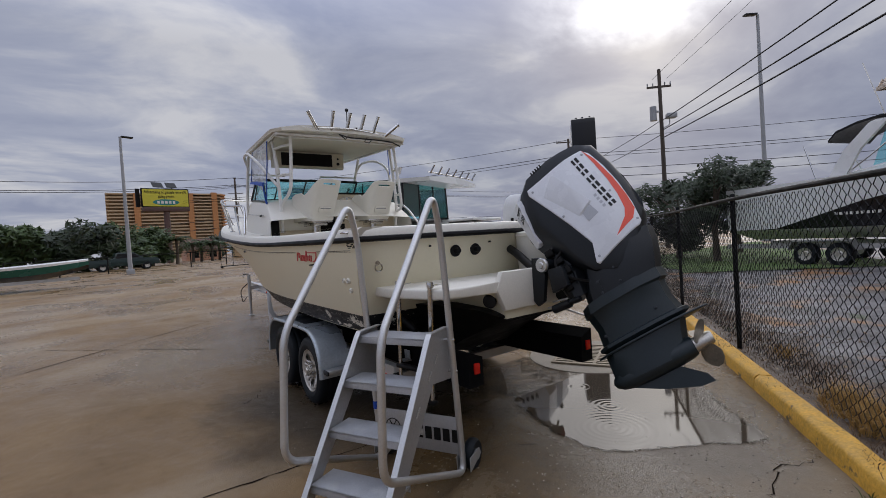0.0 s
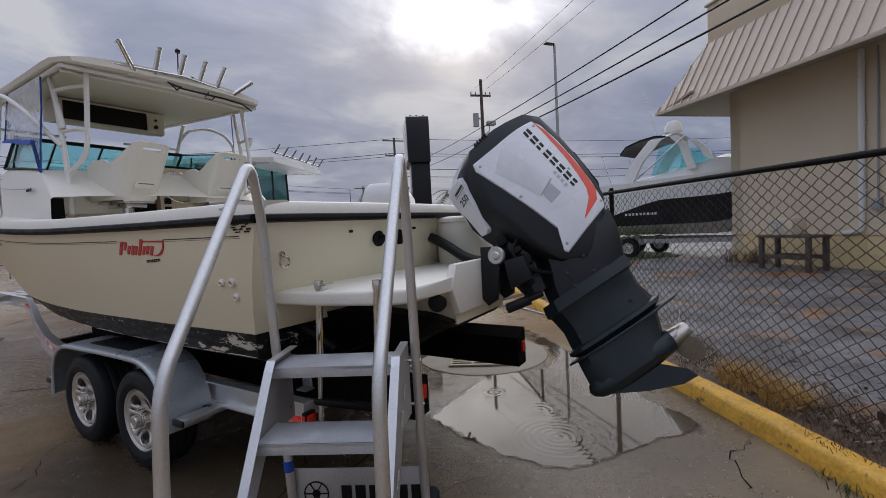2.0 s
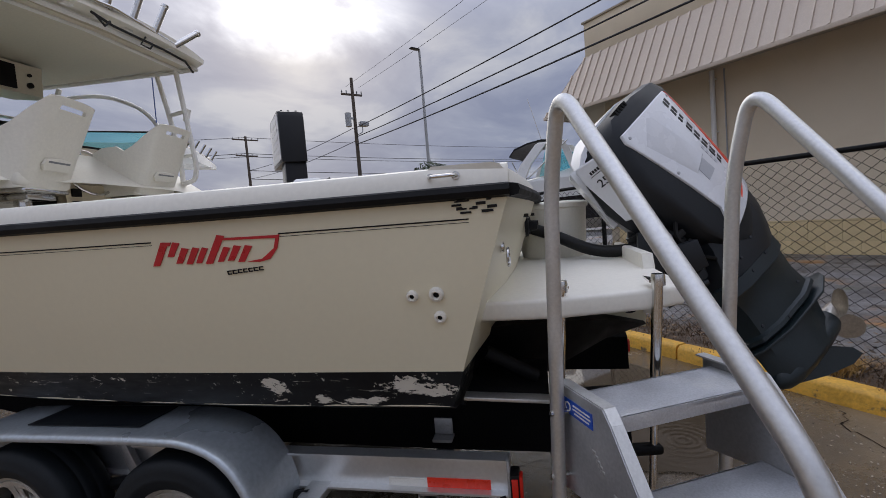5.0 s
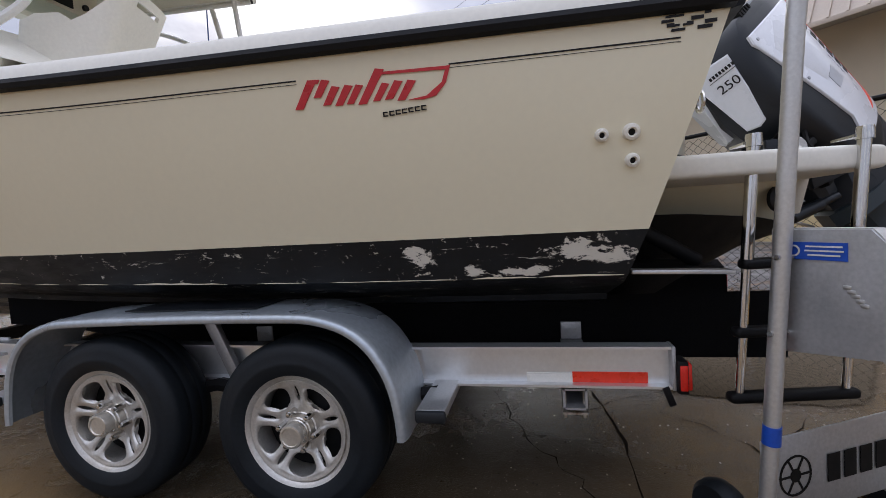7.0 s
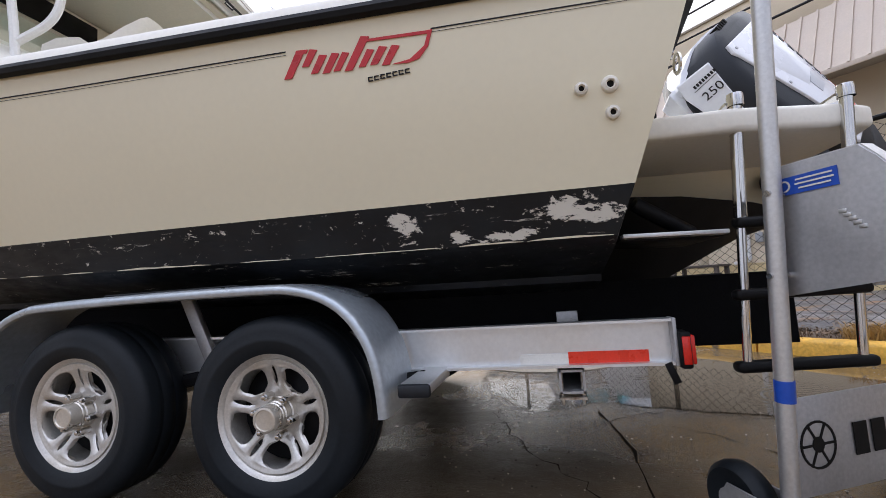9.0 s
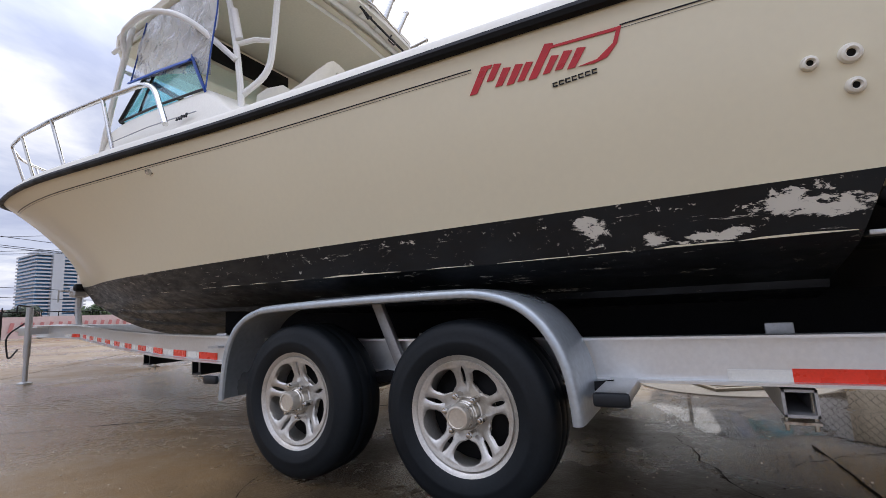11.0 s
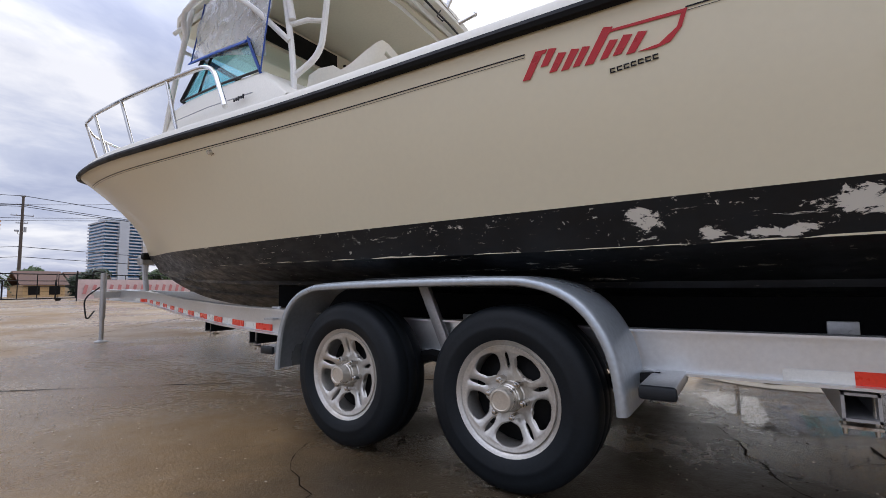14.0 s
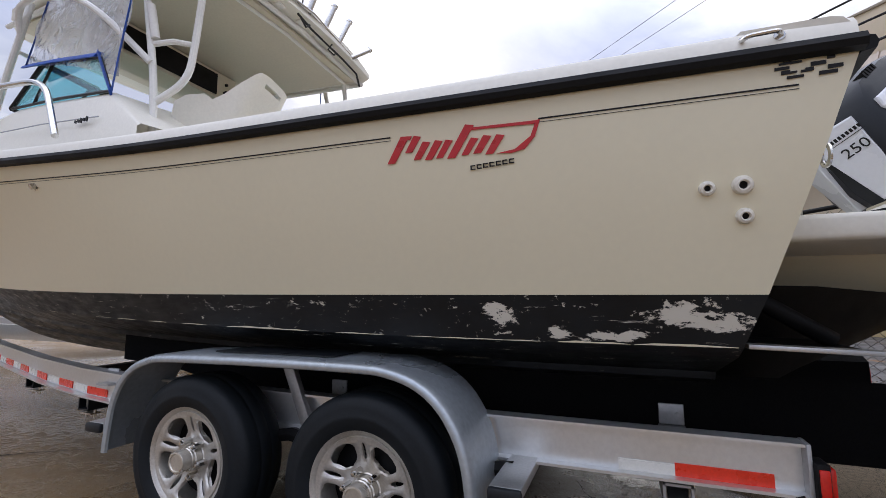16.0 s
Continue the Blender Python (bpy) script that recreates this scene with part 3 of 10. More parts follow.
def bottom_paint():
    """Black antifouling flaked off in sharp-edged patches near the stern, speckled along the top, scuffed brown at the forefoot."""
    m = bpy.data.materials.new("bottom_paint_peeling")
    m.use_nodes = True
    nt = m.node_tree
    n, L = nt.nodes.new, nt.links.new
    b = nt.nodes["Principled BSDF"]
    tc = n("ShaderNodeTexCoord")
    sp = n("ShaderNodeSeparateXYZ"); L(tc.outputs["Object"], sp.inputs[0])

    def noise_(scale, detail, rough, stretch, dist=0.0):
        mp = n("ShaderNodeMapping"); L(tc.outputs["Object"], mp.inputs[0]); mp.inputs["Scale"].default_value = stretch
        t = n("ShaderNodeTexNoise"); L(mp.outputs[0], t.inputs["Vector"])
        t.inputs["Scale"].default_value, t.inputs["Detail"].default_value, t.inputs["Roughness"].default_value, t.inputs["Distortion"].default_value = scale, detail, rough, dist
        return t.outputs["Fac"]

    def ramp_(src, a, c, lo=0.0, hi=1.0):
        r = n("ShaderNodeMapRange"); L(src, r.inputs[0])
        r.inputs["From Min"].default_value, r.inputs["From Max"].default_value, r.inputs["To Min"].default_value, r.inputs["To Max"].default_value = a, c, lo, hi
        return r.outputs[0]

    def op(kind, a, c):
        o = n("ShaderNodeMath"); o.operation = kind
        for k, v in enumerate((a, c)):
            if isinstance(v, (int, float)):
                o.inputs[k].default_value = v
            else:
                L(v, o.inputs[k])
        return o.outputs[0]

    def tone(f, a, c):
        x = n("ShaderNodeMix"); x.data_type = "RGBA"; L(f, x.inputs[0])
        for k, v in ((6, a), (7, c)):
            if isinstance(v, tuple):
                x.inputs[k].default_value = (*v, 1)
            else:
                L(v, x.inputs[k])
        return x.outputs[2]

    flake = noise_(9.0, 12, 0.74, (1, 1, 2.2), 0.3)
    total = None
    # patches where the paint has gone: place along the hull, height, half length, half height
    for y, z, ry, rz, k in ((0.57, 0.965, 0.14, 0.055, 0.21), (1.10, 0.96, 0.065, 0.06, 0.22), (0.76, 0.90, 0.15, 0.025, 0.19), (0.93, 0.92, 0.05, 0.04, 0.15), (0.85, 0.995, 0.12, 0.02, 0.13), (1.45, 0.99, 0.28, 0.04, 0.07), (2.3, 1.0, 0.5, 0.03, 0.06), (0.44, 0.95, 0.08, 0.06, 0.10)):
        v = n("ShaderNodeVectorMath"); v.operation = "SUBTRACT"; L(tc.outputs["Object"], v.inputs[0]); v.inputs[1].default_value = (0, y, z)
        w = n("ShaderNodeVectorMath"); w.operation = "MULTIPLY"; L(v.outputs[0], w.inputs[0]); w.inputs[1].default_value = (0, 1 / ry, 1 / rz)
        l = n("ShaderNodeVectorMath"); l.operation = "LENGTH"; L(w.outputs[0], l.inputs[0])
        r = ramp_(l.outputs["Value"], 0.3, 1.25, k, 0.0)
        total = r if total is None else op("ADD", total, r)
    low = ramp_(sp.outputs["Z"], 0.885, 0.865, 0.0, 0.35)
    bare = ramp_(op("SUBTRACT", op("ADD", flake, total), low), 0.645, 0.658)
    # specks and short scrapes along the band
    speck = op("SUBTRACT", noise_(26, 8, 0.72, (1, 1, 1.5)), ramp_(sp.outputs["Y"], 0.4, 5.5, 0.0, 0.045))
    speck = op("MULTIPLY", ramp_(speck, 0.618, 0.635), ramp_(noise_(2.3, 4, 0.6, (1, 1, 3)), 0.44, 0.56))
    scrape = ramp_(noise_(1.5, 9, 0.74, (3, 2.2, 30)), 0.625, 0.655)
    gone = op("MAXIMUM", op("MAXIMUM", bare, op("MULTIPLY", speck, ramp_(low, 0, 0.35, 1, 0.25))), scrape)
    # forefoot worn through to brown and grey in streaks
    bow = ramp_(sp.outputs["Y"], 2.9, 4.6)
    under = ramp_(op("SUBTRACT", sp.outputs["Z"], op("ADD", op("MULTIPLY", sp.outputs["Y"], 0.026), 0.852)), 0.012, -0.012)
    streak = op("MULTIPLY", ramp_(noise_(0.8, 10, 0.72, (2, 1.3, 9), 0.4), 0.47, 0.54), ramp_(noise_(3.0, 9, 0.75, (3, 1.6, 14)), 0.36, 0.56, 0.15, 1.0))
    thin = ramp_(noise_(0.9, 12, 0.76, (3, 2.6, 17), 0.5), 0.585, 0.62)
    worn = op("MULTIPLY", bow, op("MAXIMUM", op("MULTIPLY", under, streak), op("MULTIPLY", thin, 0.8)))
    col = tone(ramp_(noise_(5, 6, 0.6, (1, 1, 1)), 0.35, 0.65), (0.005, 0.006, 0.008), (0.011, 0.0135, 0.016))
    col = tone(worn, col, (0.15, 0.13, 0.10))
    col = tone(gone, col, (0.66, 0.63, 0.55))
    L(col, b.inputs["Base Color"])
    b.inputs["Specular IOR Level"].default_value = 0.3
    L(ramp_(noise_(8, 5, 0.6, (1, 1, 4)), 0.3, 0.7, 0.3, 0.6), b.inputs["Roughness"])
    bp = n("ShaderNodeBump"); bp.inputs["Strength"].default_value, bp.inputs["Distance"].default_value = 0.4, 0.003
    L(op("SUBTRACT", 1.0, gone), bp.inputs["Height"]); L(bp.outputs[0], b.inputs["Normal"])
    return m


BOTTOM = bottom_paint()
boat = thing("fishing_boat", (0, 3.5, 0.6), "cream fishing boat with white hardtop and peeling black bottom paint", "boat")
build_hull(boat)


# ---- boat: deck, rub rail, cabin, hardtop, fittings ----
def inward(u):
    """Horizontal direction from the port sheer towards the inside."""
    d = sheer(min(u + 0.01, 1)) - sheer(max(u - 0.01, 0))
    n = Vector((d.y, -d.x, 0))
    if n.length < 1e-6:
        return Vector((0, -1, 0))
    n.normalize()
    return n if n.x > -0.2 else -n


UC = [i / 60 for i in range(58)] + [0.96, 0.972, 0.984, 0.993]


def cap_ring(profile):
    """Sections of (in, up) offsets swept along the sheer from the port quarter round the bow to the starboard quarter."""
    rings = []
    for u in UC:
        s, n = sheer(u), inward(u)
        rings.append([s + n * a + Vector((0, 0, b if b > -0.2 or u < 0.38 else 0.05)) for a, b in profile])
        if u < 0.08:
            for p, (a, b) in zip(rings[-1], profile):
                if b < -0.2:
                    p.y = max(p.y, 0.50)
    for r in rings:
        for p in r:
            p.x = min(p.x, -0.004)
    return rings + [[mirror(p) for p in r] for r in rings[::-1]]


bm = B()
loft(bm, cap_ring([(-0.005, -0.022), (-0.026, -0.016), (-0.032, 0.0), (-0.026, 0.016), (-0.005, 0.022), (0.012, 0.0)]))
rub = part("rub_rail", bm, RUBBER, boat, "black rubber rub rail")
bm = B()
y0, z0, x0 = sheer(0).y, sheer(0).z, -sheer(0).x
loft(bm, [[Vector((x, y0 - 0.075 * math.cos(x / x0 * 1.57) + a, z0 + b)) for a, b in [(0.005, -0.022), (-0.026, -0.016), (-0.032, 0.0), (-0.026, 0.016), (0.005, 0.022)]] for x in [x0 * (i / 10 - 1) for i in range(21)]])
part("stern_rub_rail", bm, RUBBER, boat, "black rubber rub rail")
bm = B()
loft(bm, cap_ring([(0.004, 0.018), (0.011, 0.062), (0.024, 0.080), (0.05, 0.087), (0.20, 0.093), (0.225, 0.08), (0.23, 0.055), (0.23, -0.36), (0.20, -0.36), (0.19, 0.04)]))
part("gunwale", bm, DECKW, boat, "white moulded gunwale cap")
# transom top
bm = B()
secs = []
for i in range(21):
    x = (x0 - 0.012) * (i / 10 - 1)
    yy = y0 - 0.075 * math.cos(x / x0 * 1.57)
    secs.append([Vector((x * (1 if b > -0.2 else 0.8), yy + a + (0.0 if b > -0.2 else 0.22), z0 + b)) for a, b in [(0.004, 0.018), (0.011, 0.062), (0.026, 0.081), (0.05, 0.088), (0.24, 0.093), (0.26, 0.075), (0.26, -0.5), (0.235, -0.5), (0.22, 0.03)]])
loft(bm, secs)
part("transom_cap", bm, DECKW, boat)
# cockpit sole
bm = B()
slab(bm, [(-0.98, 0.45), (0.98, 0.45), (0.98, 3.4), (-0.98, 3.4)], 0.05, Matrix.Translation((0, 0, 1.08)))
part("cockpit_sole", bm, DECKW, boat)
# foredeck
bm = B()
rows = []
for i in range(30):
    u = 0.40 + 0.592 * i / 29
    s = sheer(u) + inward(u) * 0.2
    w = max(-s.x, 0.01)
    rows.append([bm.verts.new((-w * k / 8, s.y, s.z + 0.087 + 0.05 * (1 - (k / 8) ** 2))) for k in range(-8, 9)])
skin(bm, rows, False)
part("foredeck", bm, DECKW, boat)

# cabin trunk: sides lean in, the roof slopes down to the foredeck
TRUNK = [(3.05, 1.06, 1.72, 1.05, 1.95), (3.40, 1.07, 1.74, 0.985, 2.215), (4.0, 1.05, 1.79, 0.94, 2.29), (4.6, 0.99, 1.85, 0.88, 2.36), (4.9, 0.95, 1.88, 0.84, 2.37), (5.3, 0.86, 1.92, 0.72, 2.30), (5.9, 0.68, 1.99, 0.52, 2.20), (6.5, 0.42, 2.07, 0.30, 2.14)]
bm = B()
secs = []
for y, bx, bz, tx, tz in TRUNK:
    secs.append([Vector(p) for p in [(-bx, y, bz), (-lerp(bx, tx, 0.92), y, lerp(bz, tz, 0.92)), (-tx + 0.02, y, tz), (-tx * 0.5, y, tz + 0.03), (0, y, tz + 0.04), (tx * 0.5, y, tz + 0.03), (tx - 0.02, y, tz), (lerp(bx, tx, 0.92), y, lerp(bz, tz, 0.92)), (bx, y, bz)]])
loft(bm, secs, closed=False, caps=False)
cabin = part("cabin_trunk", bm, DECKW, boat, "white cabin trunk with a grey pinstripe", 50)
# aft bulkhead of the cabin with dark companionway
bm = B()
box(bm, (-0.62, 3.42, 1.70), (0.72, 0.05, 1.02), bevel=0.015)
box(bm, (0.62, 3.42, 1.70), (0.72, 0.05, 1.02), bevel=0.015)
parts("bulkhead", bm, DECKW, boat)
bm = B()
box(bm, (-0.02, 3.47, 1.66), (0.54, 0.04, 1.0))
box(bm, (-0.90, 3.385, 1.66), (0.10, 0.02, 0.62))
parts("companionway", bm, DARKIN, boat)
bm = B()
box(bm, (-0.62, 3.388, 1.52), (0.62, 0.012, 0.62), bevel=0.004)
panel_ = part("tan_panel", bm, DASH, boat, "tan laminate panel")
bm = B()
turned(bm, [(0, 0.012), (0.05, 0.012), (0.06, 0.0)], frame_of((1, 0, 0), (0, 0, 1), (0, -1, 0), (-0.52, 3.382, 1.66)), 20)
part("round_vent", bm, DARKIN, panel_)
# pinstripe on the trunk and its little script mark
bm = B()
tube(bm, [(-lerp(1.07, 0.985, 0.62) - 0.012, 3.42, 2.05), (-1.003 - 0.012, 4.0, 2.10), (-0.945 - 0.008, 4.6, 2.16)], 0.004, 5)
part("trunk_pinstripe", bm, GREYM, boat)
bm = B()
for i in range(5):
    y = 3.52 + i * 0.028
    box(bm, (-1.031 + i * 0.0012, y, 2.052), (0.006, 0.016, 0.03 if i in (0, 2) else 0.018), Euler((radians(20), 0, 0)).to_matrix())
parts("trunk_script_mark", bm, INK, boat)

# windscreen: three-sided, teal glass in dark frames
def pane(name, quad, mat, parent, label="", thick=0.006):
    a, b, c, d = [Vector(p) for p in quad]
    n = (b - a).cross(d - a).normalized() * thick
    bm = B()
    lo = [bm.verts.new(p) for p in (a, b, c, d)]
    hi = [bm.verts.new(p + n) for p in (a, b, c, d)]
    bm.faces.new(lo[::-1]); bm.faces.new(hi)
    for i in range(4):
        bm.faces.new((lo[i], lo[(i + 1) % 4], hi[(i + 1) % 4], hi[i]))
    ob = part(name, bm, mat, parent, label, 0)
    ob.visible_shadow = False
    return ob


wind = B()
for sx in (-1, 1):
    sill = [(sx * 0.975, 3.42, 2.225), (sx * 0.93, 4.0, 2.305), (sx * 0.86, 4.72, 2.385)]
    head = [(sx * 0.965, 3.55, 2.46 if sx < 0 else 2.58), (sx * 0.91, 4.0, 2.56 if sx < 0 else 2.63), (sx * 0.84, 4.42, 2.67)]
    tube(wind, sill, 0.009, 8)
    tube(wind, head, 0.008, 8)
    tube(wind, [sill[0], head[0]], 0.008, 8)
    tube(wind, [sill[2], head[2]], 0.016, 8)
    tube(wind, [(sx * 0.897, 4.36, 2.345), (sx * 0.868, 4.24, 2.62)], 0.010, 8)
tube(wind, [(-0.86, 4.72, 2.385), (-0.45, 4.92, 2.42), (0.45, 4.92, 2.42), (0.86, 4.72, 2.385)], 0.014, 8)
tube(wind, [(-0.84, 4.42, 2.67), (-0.45, 4.58, 2.70), (0.45, 4.58, 2.70), (0.84, 4.42, 2.67)], 0.022, 8)
for x in (-0.45, 0.0, 0.45):
    tube(wind, [(x, 4.92, 2.42), (x, 4.58, 2.70)], 0.012, 8)
screen = part("windscreen_frame", wind, INK, boat, "black windscreen frame")
for sx in (-1, 1):
    head_aft = (sx * 0.965, 3.55, 2.46 if sx < 0 else 2.58)
    pane("window_pane", [(sx * 0.975, 3.42, 2.225), (sx * 0.86, 4.72, 2.385), (sx * 0.84, 4.42, 2.67), head_aft], TEAL, screen)
    pane("window_pane", [(sx * 0.86, 4.72, 2.385), (sx * 0.45, 4.92, 2.42), (sx * 0.45, 4.58, 2.70), (sx * 0.84, 4.42, 2.67)], TEAL, screen)
pane("window_pane", [(-0.45, 4.92, 2.42), (0.45, 4.92, 2.42), (0.45, 4.58, 2.70), (-0.45, 4.58, 2.70)], TEAL, screen)

# hardtop: crowned slab, narrower at the front
bm = B()
secs = []
for i in range(15):
    t = i / 14
    y = lerp(2.84, 5.12, t)
    w = lerp(1.0, 0.88, t) * (1 - 0.20 * max(0, (t - 0.8) / 0.2) ** 2 - 0.10 * max(0, (0.1 - t) / 0.1) ** 2)
    zt = 3.12 + 0.06 * t
    n = 14
    top = [Vector((-w + 2 * w * k / n, y - 0.05 * (1 - (2 * k / n - 1) ** 2) * (1 if t < 0.5 else -2.2) * abs(2 * t - 1), zt + 0.055 * (1 - (2 * k / n - 1) ** 4) - 0.02)) for k in range(n + 1)]
    bot = [Vector((p.x * 0.985, p.y, zt - 0.055 + 0.02 * (1 - (2 * k / n - 1) ** 2))) for k, p in enumerate(top)]
    secs.append(top + bot[::-1])
loft(bm, secs)
hardtop = part("hardtop", bm, DECKW, boat, "white fibreglass hardtop", 30)
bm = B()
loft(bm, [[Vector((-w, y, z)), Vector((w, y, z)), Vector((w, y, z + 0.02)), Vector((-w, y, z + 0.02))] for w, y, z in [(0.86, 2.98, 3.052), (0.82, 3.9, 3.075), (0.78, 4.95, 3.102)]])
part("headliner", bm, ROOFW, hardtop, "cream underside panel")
bm = B()
for sx in (-1, 1):
    tube(bm, [(sx * 0.93, 2.95, 3.045), (sx * 0.88, 3.9, 3.07), (sx * 0.82, 4.98, 3.10)], 0.018, 8)
tube(bm, [(-0.93, 2.95, 3.045), (0, 2.90, 3.05), (0.93, 2.95, 3.045)], 0.018, 8)
tube(bm, [(-0.9, 3.08, 3.04), (0, 3.03, 3.045), (0.9, 3.08, 3.04)], 0.014, 8)
part("hardtop_frame", bm, TUBEW, hardtop, "white tube frame under the hardtop")
# rod holders on the aft edge
for i, (x, lean, out) in enumerate([(-0.43, -34, -0.05), (-0.25, 6, 0), (-0.03, 10, 0), (0.17, 13, 0), (0.36, 17, 0), (0.56, 50, 0.03)]):
    d = Vector((math.sin(radians(lean)), -0.28, math.cos(radians(lean)))).normalized()
    base = Vector((x, 2.83, 3.10))
    bm = B()
    m = d.to_track_quat("Z", "Y").to_matrix().to_4x4()
    m.translation = base
    turned(bm, [(0.0, 0.0), (0.024, 0.0), (0.024, 0.245), (0.028, 0.25), (0.028, 0.268), (0.019, 0.268), (0.019, 0.2), (0.0, 0.2)], m, 14)
    rh = part("rod_holder", bm, STEEL, hardtop, "polished tube rod holder")
    bm = B()
    box(bm, (x, 2.87, 3.085), (0.07, 0.05, 0.03), bevel=0.008)
    part("rod_holder_clamp", bm, TUBEW, rh)
bm = B()
tube(bm, [(-0.70, 2.84, 3.12), (0.0, 2.78, 3.145), (0.74, 2.84, 3.10)], 0.013, 8)
part("rod_rack_bar", bm, STEEL, hardtop)
bm = B()
tube(bm, [(-0.15, 2.80, 3.06), (0.0, 2.80, 3.03), (0.2, 2.82, 3.035), (0.45, 2.84, 3.04), (0.7, 2.86, 3.03), (0.86, 2.93, 3.0)], 0.009, 6)
tube(bm, [(-0.13, 2.80, 3.06), (-0.07, 2.79, 3.0), (-0.02, 2.8, 3.05)], 0.008, 6)
tube(bm, [(0.27, 2.81, 3.06), (0.22, 2.81, 2.99), (0.30, 2.81, 2.985), (0.34, 2.82, 3.03)], 0.006, 6)
part("loose_cable", bm, CABLE, hardtop)
bm = B()
rod(bm, (0.03, 2.93, 3.14), (0.03, 2.90, 3.42), 0.006, 8)
turned(bm, [(0, 0), (0.022, 0.004), (0.026, 0.03), (0.012, 0.045), (0, 0.048)], Matrix.Translation((0.03, 2.90, 3.41)), 12)
part("antenna", bm, INK, hardtop)
bm = B()
box(bm, (0.14, 2.88, 3.18), (0.05, 0.04, 0.05), bevel=0.008)
rod(bm, (0.14, 2.86, 3.185), (0.14, 2.90, 3.185), 0.012, 10)
part("stern_light", bm, TUBEW, hardtop)
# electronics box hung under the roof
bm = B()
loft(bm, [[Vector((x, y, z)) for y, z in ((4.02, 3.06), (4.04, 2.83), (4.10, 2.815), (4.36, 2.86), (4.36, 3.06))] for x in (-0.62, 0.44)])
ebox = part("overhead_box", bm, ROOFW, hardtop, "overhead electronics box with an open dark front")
bm = B()
box(bm, (-0.16, 4.022, 2.945), (0.80, 0.014, 0.19), bevel=0.004)
part("box_opening", bm, DARKIN, ebox)
bm = B()
for dz in (0.04, -0.04):
    rod(bm, (0.34, 4.04, 2.94 + dz), (0.34, 4.012, 2.94 + dz), 0.022 if dz < 0 else 0.014, 12)
parts("speaker_knob", bm, INK, ebox)

# hardtop legs and grab rails
for sx in (-1, 1):
    bm = B()
    if sx < 0:
        tube(bm, smooth_path([(-0.86, 3.20, 1.80), (-0.85, 3.24, 2.3), (-0.85, 3.36, 2.9), (-0.85, 3.44, 3.06)], 0.2), 0.021, 10)
        tube(bm, smooth_path([(-0.735, 3.0, 3.05), (-0.74, 3.05, 2.6), (-0.755, 3.08, 2.32), (-0.85, 3.235, 2.17)], 0.12), 0.021, 10)
        tube(bm, [(-0.85, 3.29, 2.55), (-0.80, 3.16, 2.565), (-0.742, 3.06, 2.55)], 0.017, 8)
        tube(bm, [(-0.85, 3.37, 2.93), (-0.79, 3.2, 2.945), (-0.737, 3.02, 2.93)], 0.017, 8)
    else:
        tube(bm, smooth_path([(0.86, 3.20, 1.80), (0.875, 3.16, 2.15), (0.90, 3.24, 2.6), (0.93, 3.37, 3.06)], 0.2), 0.021, 10)
        tube(bm, smooth_path([(0.84, 3.09, 3.05), (0.86, 3.05, 2.6), (0.88, 3.02, 2.2), (0.89, 3.06, 2.08), (0.872, 3.16, 2.06)], 0.10), 0.021, 10)
        tube(bm, [(0.905, 3.25, 2.68), (0.855, 3.06, 2.68)], 0.017, 8)
        tube(bm, [(0.885, 3.17, 2.3), (0.875, 3.03, 2.3)], 0.017, 8)
    leg = part("hardtop_leg", bm, TUBEW, boat, "white welded tube legs")
    bm = B()
    rod(bm, (sx * 0.845, 3.26, 2.58) if sx < 0 else (0.93, 3.12, 2.62), (sx * 0.86, 3.30, 2.80) if sx < 0 else (0.95, 3.10, 2.72), 0.025, 12)
    part("rod_tube", bm, TUBEW, leg)
    bm = B()
    turned(bm, [(0.021, 0), (0.045, 0.0), (0.045, 0.008), (0.025, 0.014)], Matrix.Translation((sx * 0.86, 3.20, 1.80)), 14)
    part("leg_flange", bm, STEEL, leg)
    bm = B()
    tube(bm, smooth_path([(sx * 0.86, 5.05, 2.02), (sx * 0.90, 4.80, 2.45), (sx * 0.92, 4.46, 3.09)], 0.3), 0.022, 10)
    tube(bm, smooth_path([(sx * 0.905, 4.58, 2.86), (sx * 0.98, 4.50, 3.02), (sx * 1.03, 4.08, 3.01), (sx * 1.02, 3.6, 2.80), (sx * 0.865, 3.26, 2.42)], 0.25), 0.020, 10)
    tube(bm, [(sx * 0.91, 4.63, 2.78), (sx * 0.3, 4.75, 2.80)], 0.015, 8)
    part("front_leg", bm, TUBEW, boat, "white tube leg with curved grab rail")
# clear vinyl curtain with blue edges on the port side
bm = B()
rows = []
for i in range(9):
    t = i / 8
    lo = Vector((-0.975, 3.36, 2.30)).lerp(Vector((-0.90, 4.50, 2.63)), t)
    lo.z += 0.10 * math.sin(math.pi * min(1, (1 - t) * 1.0)) * 0.4
    hi = Vector((-0.95, 3.32, 3.02)).lerp(Vector((-0.90, 4.30, 3.07)), t)
    rows.append([bm.verts.new(lo.lerp(hi, k / 8) + Vector((-0.02 * math.sin(3.1 * t * 5 + k) * math.sin(math.pi * k / 8), 0, 0))) for k in range(9)])
skin(bm, rows, False)
curtain = part("vinyl_curtain", bm, CLEARV, boat, "crumpled clear vinyl curtain with blue edging")
curtain.visible_shadow = False
bm = B()


def strap(bm, pts, w=0.036):
    tube(bm, pts, w, 6, flat=0.25)


